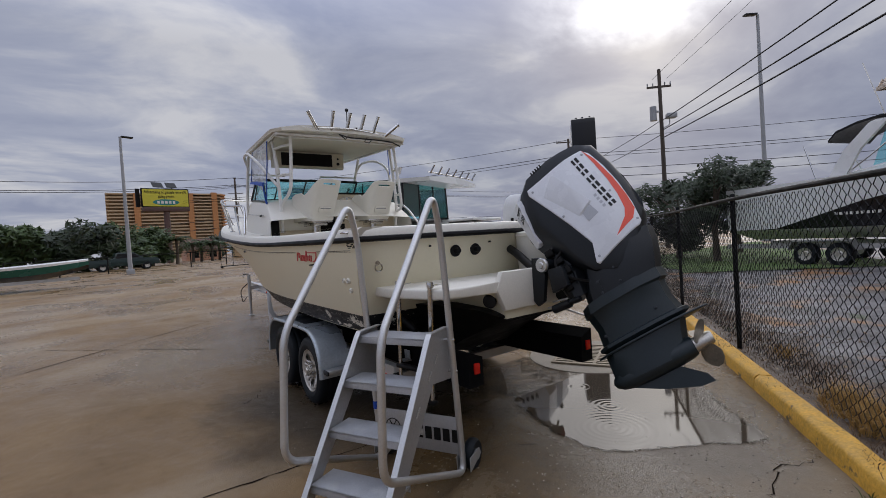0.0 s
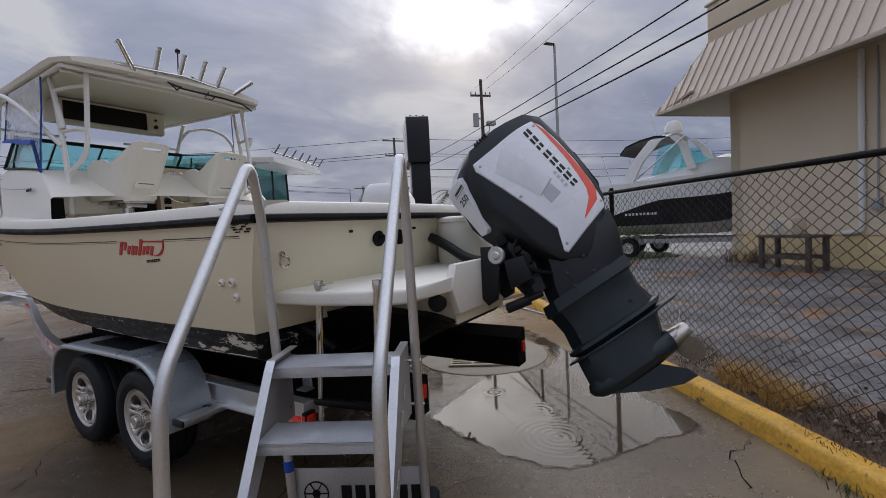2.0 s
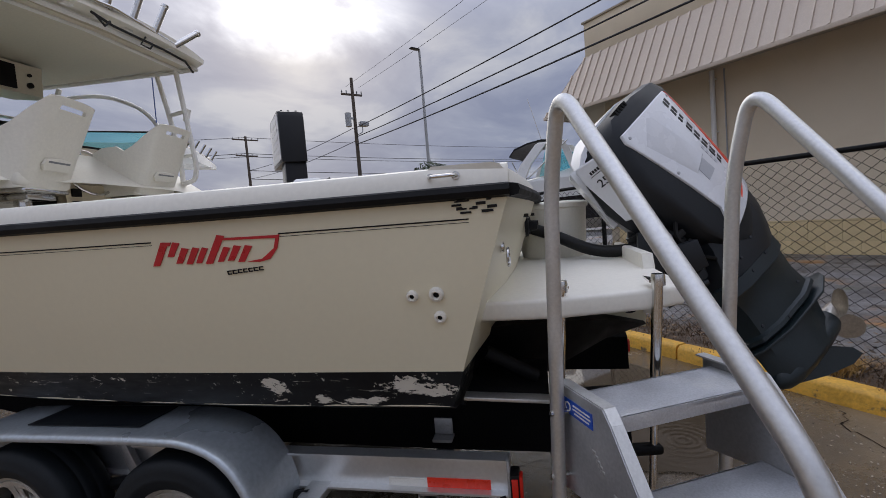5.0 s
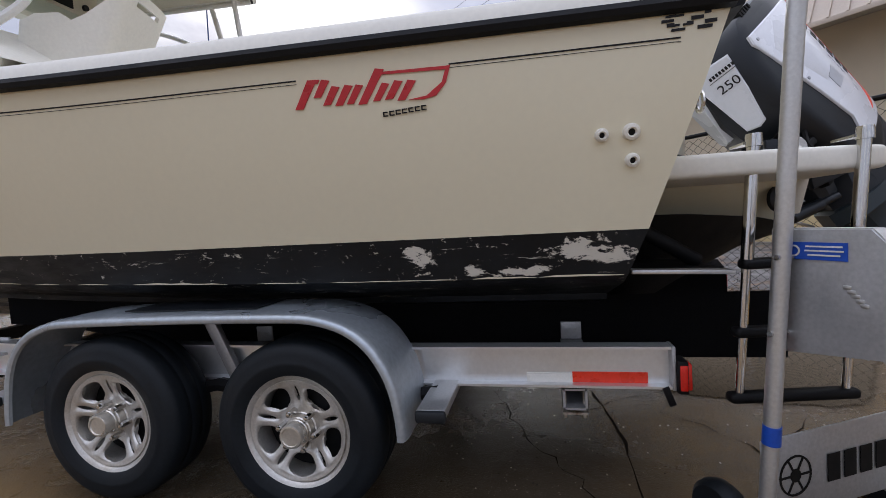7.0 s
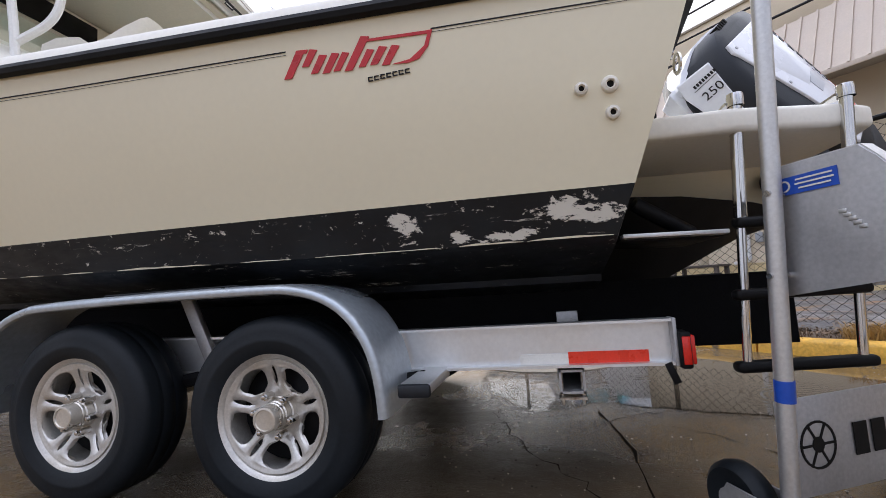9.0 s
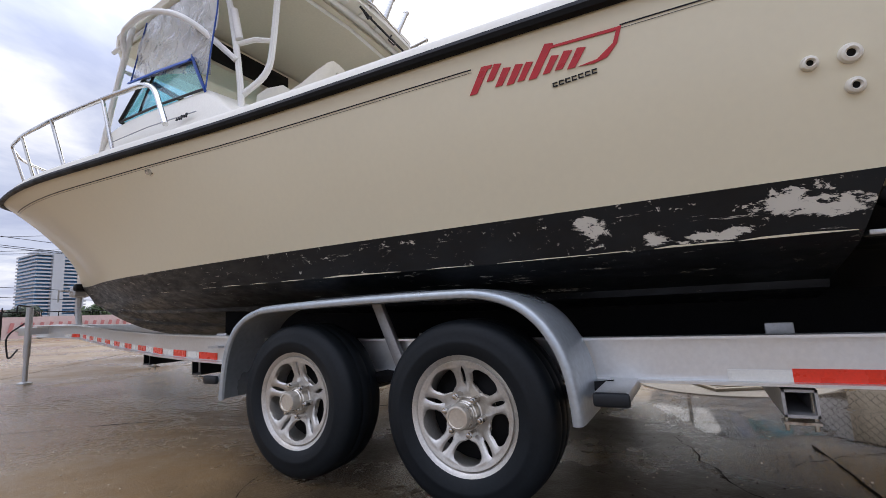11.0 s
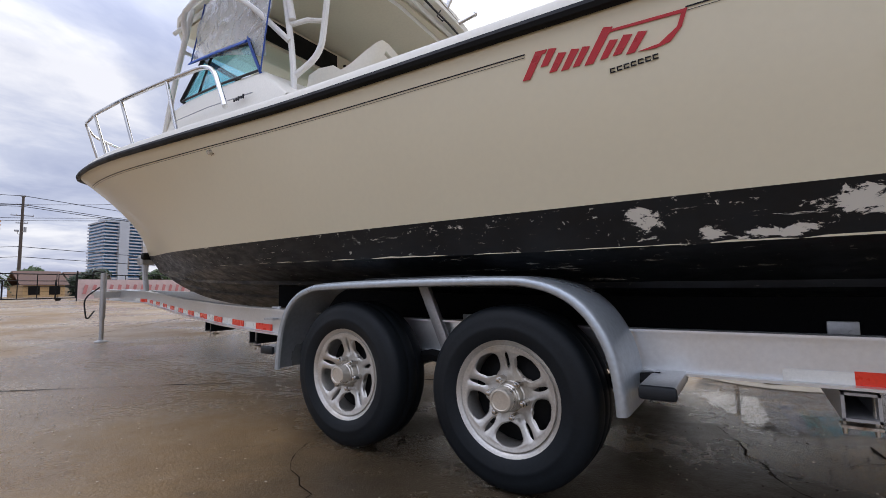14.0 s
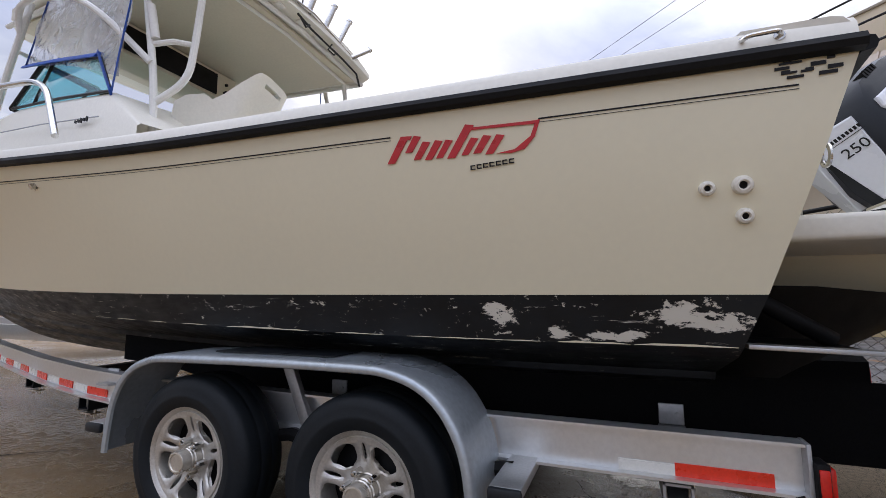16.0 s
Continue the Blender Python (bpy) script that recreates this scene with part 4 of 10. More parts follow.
strap(bm, [(-0.985, 3.40, 2.20), (-0.98, 3.36, 2.45), (-0.96, 3.33, 2.75), (-0.95, 3.32, 3.02)], 0.015)
strap(bm, [(-0.985, 3.40, 2.20), (-0.975, 3.50, 2.36), (-0.965, 3.58, 2.49)])
strap(bm, [(-0.965, 3.58, 2.49), (-0.93, 4.1, 2.58), (-0.90, 4.50, 2.64)])
strap(bm, [(-0.90, 4.50, 2.64), (-0.90, 4.40, 2.85), (-0.90, 4.30, 3.07)], 0.014)
part("curtain_edging", bm, BLUEV, curtain, "blue canvas edging")
bm = B()
strap(bm, [(0.93, 3.42, 3.06), (0.96, 3.46, 2.6), (0.975, 3.48, 2.28)], 0.020)
part("rolled_strap", bm, BLUEV, boat, "dark blue strap")

# bow rail
bm = B()
rail = [(-1.24, 3.52, 2.19), (-1.25, 4.1, 2.24), (-1.22, 4.95, 2.33), (-1.10, 5.9, 2.48), (-0.95, 6.65, 2.60), (-0.68, 7.25, 2.66), (-0.25, 7.62, 2.68)]
full = [(-1.33, 3.20, 1.80)] + rail + [(-x, y, z) for x, y, z in rail[::-1]] + [(1.33, 3.20, 1.80)]
tube(bm, smooth_path(full, 0.18, 5), 0.0155, 10)
bow_rail = part("bow_rail", bm, STEEL, boat, "polished bow rail")
for sx in (-1, 1):
    for (bx, by, bz), (tx, ty, tz) in [((1.22, 3.98, 1.85), (1.25, 4.1, 2.24)), ((1.15, 4.85, 1.94), (1.22, 4.95, 2.33)), ((0.99, 5.85, 2.05), (1.10, 5.9, 2.48)), ((0.78, 6.65, 2.14), (0.93, 6.68, 2.605)), ((0.38, 7.35, 2.24), (0.50, 7.42, 2.67))]:
        bm = B()
        bz -= 0.024
        rod(bm, (sx * bx, by, bz), (sx * tx, ty, tz), 0.0125, 10)
        st = part("stanchion", bm, STEEL, bow_rail)
        bm = B()
        turned(bm, [(0.0, 0.0), (0.035, 0.0), (0.033, 0.01), (0.014, 0.014)], Matrix.Translation((sx * bx, by, bz - 0.012)), 12)
        part("stanchion_foot", bm, STEEL, st)
bm = B()
tube(bm, smooth_path([(-0.62, 7.3, 2.38), (-0.3, 7.35, 2.30), (-0.1, 7.0, 2.33)], 0.1), 0.012, 8)
box(bm, (-0.02, 7.55, 2.30), (0.16, 0.5, 0.05), bevel=0.02)
part("anchor_roller", bm, STEEL, boat)

# seats: moulded white shells on pedestals
SLOT = shader("slot_grey", (0.20, 0.205, 0.21), 0.6, vary=0.1, scale=12, fine=80)


def helm_seat(at, turn):
    """A moulded bucket shell: upright back with a hand slot, sides sweeping down to low arms."""
    m = Matrix.Translation(at) @ Euler((0, 0, radians(turn))).to_matrix().to_4x4()
    # plan of the shell, port arm round the back to the starboard arm, with the height of its edge
    plan = [(-0.225, 0.43, 0.20), (-0.235, 0.40, 0.335), (-0.235, 0.33, 0.372), (-0.232, 0.22, 0.375), (-0.228, 0.16, 0.335), (-0.222, 0.10, 0.37), (-0.212, 0.03, 0.445), (-0.196, -0.02, 0.50), (-0.172, -0.04, 0.518), (-0.105, -0.045, 0.525), (-0.035, -0.045, 0.527)]
    plan += [(-x, y, z) for x, y, z in plan[::-1]]
    cuts = [0.0, 0.12, 0.25, 0.45, 0.65, 0.80, 0.865, 0.915, 1.0]
    bm = B()
    rows = []
    for t in cuts:
        rows.append([bm.verts.new(m @ Vector((x * (0.93 + 0.07 * t), y + (0.13 - 0.24 * t * h / 0.52) * max(0.0, (0.43 - y) / 0.475), t * h))) for x, y, h in plan])
    for r in range(len(rows) - 1):
        for c in range(len(plan) - 1):
            if cuts[r] == 0.865 and abs(plan[c][0] + plan[c + 1][0]) < 0.16 and plan[c][1] < -0.03:
                continue
            bm.faces.new((rows[r][c], rows[r][c + 1], rows[r + 1][c + 1], rows[r + 1][c]))
    bmesh.ops.recalc_face_normals(bm, faces=bm.faces)
    bmesh.ops.solidify(bm, geom=bm.faces[:], thickness=0.022)
    seat = part("helm_seat", bm, DECKW, boat, "white moulded bucket helm seat", 40)
    bm = B()
    box(bm, m @ Vector((0, 0.25, 0.06)), (0.40, 0.36, 0.11), m.to_3x3(), 0.035, 3)
    part("seat_base", bm, DECKW, seat)
    # storage pouch low on the back
    bm = B()
    slab(bm, [(-0.10, -0.045), (0.10, -0.045), (0.115, -0.01), (0.10, 0.03), (0.0, 0.04), (-0.10, 0.03), (-0.115, -0.01)], 0.02, m @ frame_of((1, 0, 0), (0, -0.42, 0.91), (0, -0.91, -0.42), (0, 0.015, 0.15)), 0.007, 2)
    pouch = part("back_pouch", bm, DECKW, seat)
    bm = B()
    slab(bm, [(-0.085, -0.006), (0.085, -0.006), (0.085, 0.006), (-0.085, 0.006)], 0.004, m @ frame_of((1, 0, 0), (0, -0.42, 0.91), (0, -0.91, -0.42), (0, -0.006, 0.155)))
    part("pouch_slot", bm, SLOT, pouch, "grey slot of the pouch")
    bm = B()
    c = m @ Vector((0, 0.24, 0))
    rod(bm, (c.x, c.y, 1.13), (c.x, c.y, at[2] - 0.02), 0.045, 16)
    box(bm, (c.x, c.y, at[2] - 0.012), (0.34, 0.32, 0.025), m.to_3x3(), 0.008)
    box(bm, (c.x, c.y, at[2] - 0.045), (0.22, 0.24, 0.04), m.to_3x3(), 0.008)
    part("pedestal", bm, STEEL, seat)


helm_seat((-0.34, 2.98, 1.935), 16)
helm_seat((0.53, 3.03, 1.935), 6)
# helm console, wheel and instruments
bm = B()
secs = []
for y, z in ((3.36, 1.13), (3.36, 2.02), (3.48, 2.12), (3.62, 2.36), (4.2, 2.40)):
    secs.append([Vector((-0.02, y, z)), Vector((0.92, y, z)), Vector((0.92, 4.3, z)), Vector((-0.02, 4.3, z))])
loft(bm, secs)
helm = part("helm_console", bm, DASH, boat, "tan helm console with gauges")
bm = B()
box(bm, (0.42, 3.9, 2.385), (0.8, 0.4, 0.03), bevel=0.01)
part("dash_top", bm, DARKIN, helm)
bm = B()
fm = frame_of((1, 0, 0), (0, 0.35, 0.94), (0, -0.94, 0.35), (0.19, 3.44, 2.10))
tube(bm, [fm @ Vector((0.185 * math.cos(a / 20 * 6.28318), 0.185 * math.sin(a / 20 * 6.28318), 0.06)) for a in range(20)], 0.011, 8, closed=True)
for a in (90, 210, 330):
    tube(bm, [fm @ Vector((0, 0, 0.03)), fm @ Vector((0.185 * math.cos(radians(a)), 0.185 * math.sin(radians(a)), 0.06))], 0.009, 6)
wheel = part("steering_wheel", bm, STEEL, helm, "steel three-spoke steering wheel")
bm = B()
turned(bm, [(0, 0.075), (0.05, 0.07), (0.06, 0.03), (0.04, 0.0)], fm, 16)
part("wheel_hub", bm, DARKIN, wheel)
for x, z, r in ((0.06, 1.80, 0.045), (0.17, 1.78, 0.05), (0.46, 2.2, 0.04)):
    bm = B()
    turned(bm, [(0, 0.012), (r * 0.8, 0.012), (r, 0.02), (r, 0.0)], frame_of((1, 0, 0), (0, 0, 1), (0, -1, 0), (x, 3.355 + max(0, z - 2.05) * 0.7, z)), 20)
    part("gauge", bm, DARKIN, helm)
for k, z in enumerate((2.06, 1.97)):
    bm = B()
    box(bm, (0.05, 3.352, z - 0.1), (0.07, 0.02, 0.06), bevel=0.006)
    part("switch_panel", bm, DARKIN, helm)

# topside fittings
def stuck(bm, pts, y0, z0, out=0.004):
    """A flat shape of (along the text, up) laid on the port topside."""
    lo = [bm.verts.new(on_side(y0 - a, z0 + b, 0.0005)[0]) for a, b in pts]
    hi = [bm.verts.new(on_side(y0 - a, z0 + b, out)[0]) for a, b in pts]
    bm.faces.new(hi)
    for i in range(len(pts)):
        bm.faces.new((lo[i], lo[(i + 1) % len(pts)], hi[(i + 1) % len(pts)], hi[i]))


def stripe_z(y):
    u = y / 8.0
    for _ in range(20):
        u = min(max(u + (y - sheer(u).y) / 8.0, 0), 1)
    return sheer(u).z - 0.082


bm = B()
for a, b in ((0.30, 0.935), (1.415, 6.6)):
    n = max(3, int((b - a) / 0.12))
    ys = [lerp(a, b, i / n) for i in range(n + 1)]
    for w0, w1 in ((-0.001, 0.0035), (-0.0095, -0.0078)):
        for p, q in zip(ys, ys[1:]):
            zp, zq = stripe_z(p), stripe_z(q)
            pts = [on_side(p, zp + w0, 0.002)[0], on_side(q, zq + w0, 0.002)[0], on_side(q, zq + w1, 0.002)[0], on_side(p, zp + w1, 0.002)[0]]
            bm.faces.new([bm.verts.new(v) for v in pts])
parts("pinstripe", bm, INK, boat, "thin black pinstripe", 0)

# maker's mark: slanted red strokes with a long swash
L0, LZ = 1.432, 1.463
bm = B()


def stroke(pts):
    stuck(bm, [(a * 0.492, b * 0.094 - a * 0.012) for a, b in pts], L0, LZ)


for a, w, lo, hi in ((0.0, 0.055, -0.02, 0.86), (0.095, 0.05, 0.30, 0.84), (0.185, 0.05, 0.04, 0.62), (0.27, 0.05, 0.0, 0.62), (0.345, 0.045, 0.02, 0.60), (0.425, 0.055, -0.02, 1.02), (0.515, 0.045, 0.04, 0.58), (0.59, 0.05, 0.06, 0.62), (0.675, 0.05, 0.0, 0.60)):
    k = 0.13
    stroke([(a + lo * k, lo), (a + w + lo * k, lo), (a + w + hi * k, hi - 0.05), (a + hi * k, hi)])
stroke([(0.10, 0.76), (0.11, 0.86), (0.19, 0.84), (0.175, 0.72)])
stroke([(0.56, 0.82), (0.57, 0.90), (1.0, 0.90), (0.985, 0.80)])
stroke([(0.995, 0.90), (0.96, 0.44), (0.86, 0.08), (0.745, 0.0), (0.84, -0.03), (0.92, 0.06), (0.985, 0.42), (1.02, 0.92)])
parts("makers_mark", bm, LOGO, boat, "slanted red stroke", 0)
bm = B()
for i in range(7):
    a, z = i * 0.0202, 1.413 + i * 0.0012
    for lo, hi in ((0.0, 0.0035), (0.0105, 0.014)):
        stuck(bm, [(a, lo), (a + 0.0155, lo), (a + 0.0155, hi), (a, hi)], 1.150, z)
    stuck(bm, [(a, 0.0035), (a + 0.0035, 0.0035), (a + 0.0035, 0.0105), (a, 0.0105)], 1.150, z)
parts("small_black_mark", bm, INK, boat, "", 0)
bm = B()
random.seed(5)
for i in range(16):
    a = random.uniform(0.0, 0.135); z = random.choice((0.0, 0.012, 0.024, 0.036))
    w, h = random.uniform(0.012, 0.035), random.uniform(0.005, 0.010)
    stuck(bm, [(a, z), (a + w, z + 0.001), (a + w, z + h), (a, z + h)], 0.358, stripe_z(0.33) + 0.018)
parts("worn_dealer_sticker", bm, INK, boat, "worn illegible black sticker", 0)
# through-hull fittings
for y, z, r in ((0.510, 1.300, 0.020), (0.429, 1.302, 0.025), (0.426, 1.224, 0.021)):
    p, n = on_side(y, z)
    m = n.to_track_quat("Z", "Y").to_matrix().to_4x4()
    m.translation = p
    bm = B()
    turned(bm, [(r * 0.4, -0.03), (r * 0.4, 0.012), (r * 0.55, 0.017), (r * 0.85, 0.014), (r, 0.004), (r, -0.01)], m, 24)
    th = part("through_hull", bm, DECKW, boat, "white plastic through-hull fitting")
    bm = B()
    turned(bm, [(0.0, 0.006), (r * 0.42, 0.006), (r * 0.42, -0.028)], m, 16)
    part("bore", bm, DARKIN, th)
p, n = on_side(3.40, 1.585)
m = n.to_track_quat("Z", "Y").to_matrix().to_4x4(); m.translation = p
bm = B()
turned(bm, [(0.0, 0.022), (0.014, 0.02), (0.016, 0.0), (0.026, 0.0), (0.028, -0.006)], m, 16)
part("vent_fitting", bm, STEEL, boat)
# quarter handle
bm = B()
for y in (0.33, 0.41):
    p = Vector((-1.232, y, 1.672))
    turned(bm, [(0.0, 0.006), (0.013, 0.005), (0.014, 0.0)], frame_of((0, 1, 0), (0, 0, 1), (-1, 0, 0), p), 12)
tube(bm, smooth_path([(-1.232, 0.325, 1.672), (-1.262, 0.335, 1.672), (-1.262, 0.405, 1.672), (-1.232, 0.415, 1.672)], 0.02), 0.006, 8)
part("quarter_handle", bm, STEEL, boat)


def transom_y(x, z):
    t = (z - 1.02) / (sheer(0).z - 1.02)
    xb = lerp(1.135, x0, t)
    return lerp(0.375, y0, t) - 0.07 * math.sin(math.pi * (0.5 + 0.5 * x / xb))


bm = B()
cy = transom_y(-1.05, 1.43)
turned(bm, [(0, 0.01), (0.018, 0.008), (0.02, 0.0)], frame_of((1, 0, 0), (0, 0, 1), (0, -1, 0), (-1.06, cy, 1.43)), 12)
tube(bm, [(-1.06 + 0.03 * math.sin(a / 12 * 6.28), cy - 0.02, 1.425 - 0.03 + 0.03 * math.cos(a / 12 * 6.28)) for a in range(12)], 0.006, 6, closed=True)
part("stern_eye", bm, STEEL, boat)
for x in (-0.36, -0.15):
    bm = B()
    yy = transom_y(x, 1.475)
    m = frame_of((1, 0, 0), (0, 0, 1), (0, -1, 0), (x, yy, 1.475))
    turned(bm, [(0.0, 0.06), (0.022, 0.058), (0.025, 0.02), (0.05, 0.014), (0.052, 0.0)], m, 18)
    part("scupper", bm, RUBBER, boat, "black rubber scupper flap")
bm = B()
for x in (-0.62, 0.0):
    rod(bm, (x, transom_y(x, 1.53) + 0.01, 1.53), (x, transom_y(x, 1.53) - 0.02, 1.53), 0.008, 8)
parts("snap_hook", bm, INK, boat)

# ---- outboard pod, swim platform, boarding ladder ----
plat = [(-1.05, 0.36), (-1.04, 0.05), (-0.94, -0.30), (-0.88, -0.40), (-0.78, -0.42), (-0.42, -0.41), (-0.36, -0.41), (0.36, -0.41), (0.42, -0.41), (0.78, -0.42), (0.88, -0.40), (0.94, -0.30), (1.04, 0.05), (1.05, 0.36)]
bm = B()
slab(bm, plat, 0.075, Matrix.Translation((0, 0, 1.165)), 0.018, 3)
platform = part("swim_platform", bm, DECKW, boat, "white moulded swim platform")
bm = B()
loft(bm, [[Vector((-w, y, zt)), Vector((w, y, zt)), Vector((w * k, y, zm)), Vector((w * k * 0.9, y, zb)), Vector((-w * k * 0.9, y, zb)), Vector((-w * k, y, zm))] for y, w, k, zt, zm, zb in [(0.34, 0.52, 0.85, 1.17, 1.05, 1.0), (0.0, 0.48, 0.8, 1.17, 1.04, 0.97), (-0.25, 0.45, 0.8, 1.17, 1.06, 0.97), (-0.38, 0.44, 0.84, 1.17, 1.1, 0.95)]])
part("pod", bm, CREAM, boat, "cream motor pod")
bm = B()
loft(bm, [[Vector((-w, y, zt)), Vector((w, y, zt)), Vector((w * 0.6, y, zb)), Vector((-w * 0.6, y, zb))] for y, w, zt, zb in [(0.44, 0.72, 1.06, 0.55), (0.1, 0.60, 1.05, 0.74), (-0.2, 0.46, 1.02, 0.88), (-0.37, 0.40, 0.98, 0.93)]])
part("pod_bottom", bm, RUBBER, boat, "black painted pod bottom")
bm = B()
slab(bm, [(-0.36, 1.02), (0.36, 1.02), (0.44, 1.18), (0.38, 1.31), (-0.38, 1.31), (-0.44, 1.18)], 0.055, frame_of((1, 0, 0), (0, 0, 1), (0, -1, 0), (0, -0.365, 0)), 0.012)
part("motor_board", bm, DECKW, boat)
p = Vector((-0.415, -0.30, 1.09))
bm = B()
turned(bm, [(0, 0.02), (0.035, 0.018), (0.05, 0.012), (0.055, 0.0)], frame_of(Vector((0.45, -0.89, 0)), (0, 0, 1), Vector((-0.89, -0.45, 0)), p), 20)
part("pod_drain_cover", bm, INK, boat)
bm = B()
turned(bm, [(0.0, 1.236), (0.205, 1.236), (0.212, 1.26), (0.224, 1.555), (0.236, 1.56), (0.238, 1.585), (0.228, 1.595), (0.16, 1.602), (0.0, 1.605)], Matrix.Translation((0.52, 0.0, 0.0)), 40)
part("livewell", bm, DECKW, boat, "round white livewell tub with lid")
bm = B()
tube(bm, smooth_path([(0.30, 0.22, 1.47), (0.24, 0.02, 1.40), (0.16, -0.24, 1.27), (0.10, -0.50, 1.29), (0.12, -0.62, 1.44)], 0.2), 0.036, 12)
hose = part("rigging_hose", bm, HOSE, boat, "ribbed black rigging hose")
bm = B()
turned(bm, [(0.036, 0.03), (0.058, 0.024), (0.06, 0.0)], frame_of((1, 0, 0), (0, 0, 1), (0, -1, 0), (0.30, 0.20, 1.47)), 16)
part("hose_collar", bm, RUBBER, hose)
bm = B()
A0, B0 = Vector((-1.00, 0.03, 0)), Vector((-0.945, -0.30, 0))
tilt = Vector((-0.0, 0.06, 0))
lad = []
for P in (A0, B0):
    bm = B()
    rod(bm, P + Vector((0, 0, 1.285)), P + tilt + Vector((0, 0, 0.44)), 0.0135, 12)
    rod(bm, P + Vector((0, 0, 1.285)), P + tilt * 0.45 + Vector((0, 0, 0.90)), 0.0185, 12)
    turned(bm, [(0, 0.012), (0.022, 0.01), (0.024, 0), (0.024, -0.03)], Matrix.Translation(P + Vector((0, 0, 1.283))), 12)
    lad.append(part("ladder_post", bm, STEEL, platform, "telescoping steel boarding ladder"))
    bm = B()
    slab(bm, [(0, -0.03), (0.12, 0.0), (0, 0.03)], 0.008, frame_of(Vector((0.95, 0.2, 0)), Vector((-0.2, 0.95, 0)), (0, 0, 1), P + Vector((0.01, 0, 1.262))))
    part("ladder_hinge", bm, STEEL, lad[-1])
for z, ext in ((0.885, 0.02), (0.665, 0.03), (0.45, 0.035)):
    d = (B0 - A0).normalized()
    k = (1.285 - z) / 0.845
    a, b = A0 + tilt * k - d * ext, B0 + tilt * k + d * ext
    bm = B()
    q = d.to_track_quat("X", "Z").to_matrix()
    box(bm, (a + b) / 2 + Vector((0, 0, z)), ((b - a).length, 0.05, 0.034), q, 0.014, 3)
    part("ladder_step", bm, RUBBER, platform, "black rubber step")
# trim tabs
for sx in (-1, 1):
    bm = B()
    box(bm, (sx * 0.985, 0.25, 0.868), (0.06, 0.31, 0.014), Euler((radians(2), 0, 0)).to_matrix(), 0.003)
    tab = part("trim_tab", bm, ALU, boat, "bright edge angle of the trim tab")
    bm = B()
    box(bm, (sx * 0.745, 0.25, 0.862), (0.42, 0.31, 0.012), Euler((radians(2), 0, 0)).to_matrix(), 0.003)
    part("tab_plate", bm, RUBBER, tab, "black trim tab plate")
    bm = B()
    rod(bm, (sx * 0.85, 0.33, 1.0), (sx * 0.80, 0.14, 0.88), 0.028, 12)
    part("tab_actuator", bm, RUBBER, tab)


# ---- trailer ----
trailer = thing("boat_trailer", (0, 3.2, 0.0), "tandem-axle aluminium boat trailer with red and white reflectors", "trailer")


def sweep_beam(bm, path, profile):
    """A profile of (out, up) swept along a path; out is square to the path, away from x = 0."""
    path = [Vector(p) for p in path]
    rings = []
    for i, p in enumerate(path):
        d = path[min(i + 1, len(path) - 1)] - path[max(i - 1, 0)]
        o = Vector((d.y, -d.x, 0)).normalized()
        if o.x * p.x < 0:
            o = -o
        rings.append([bm.verts.new(p + o * a + Vector((0, 0, b))) for a, b in profile])
    skin(bm, rings, True)
    bm.faces.new(rings[0]); bm.faces.new(rings[-1][::-1])


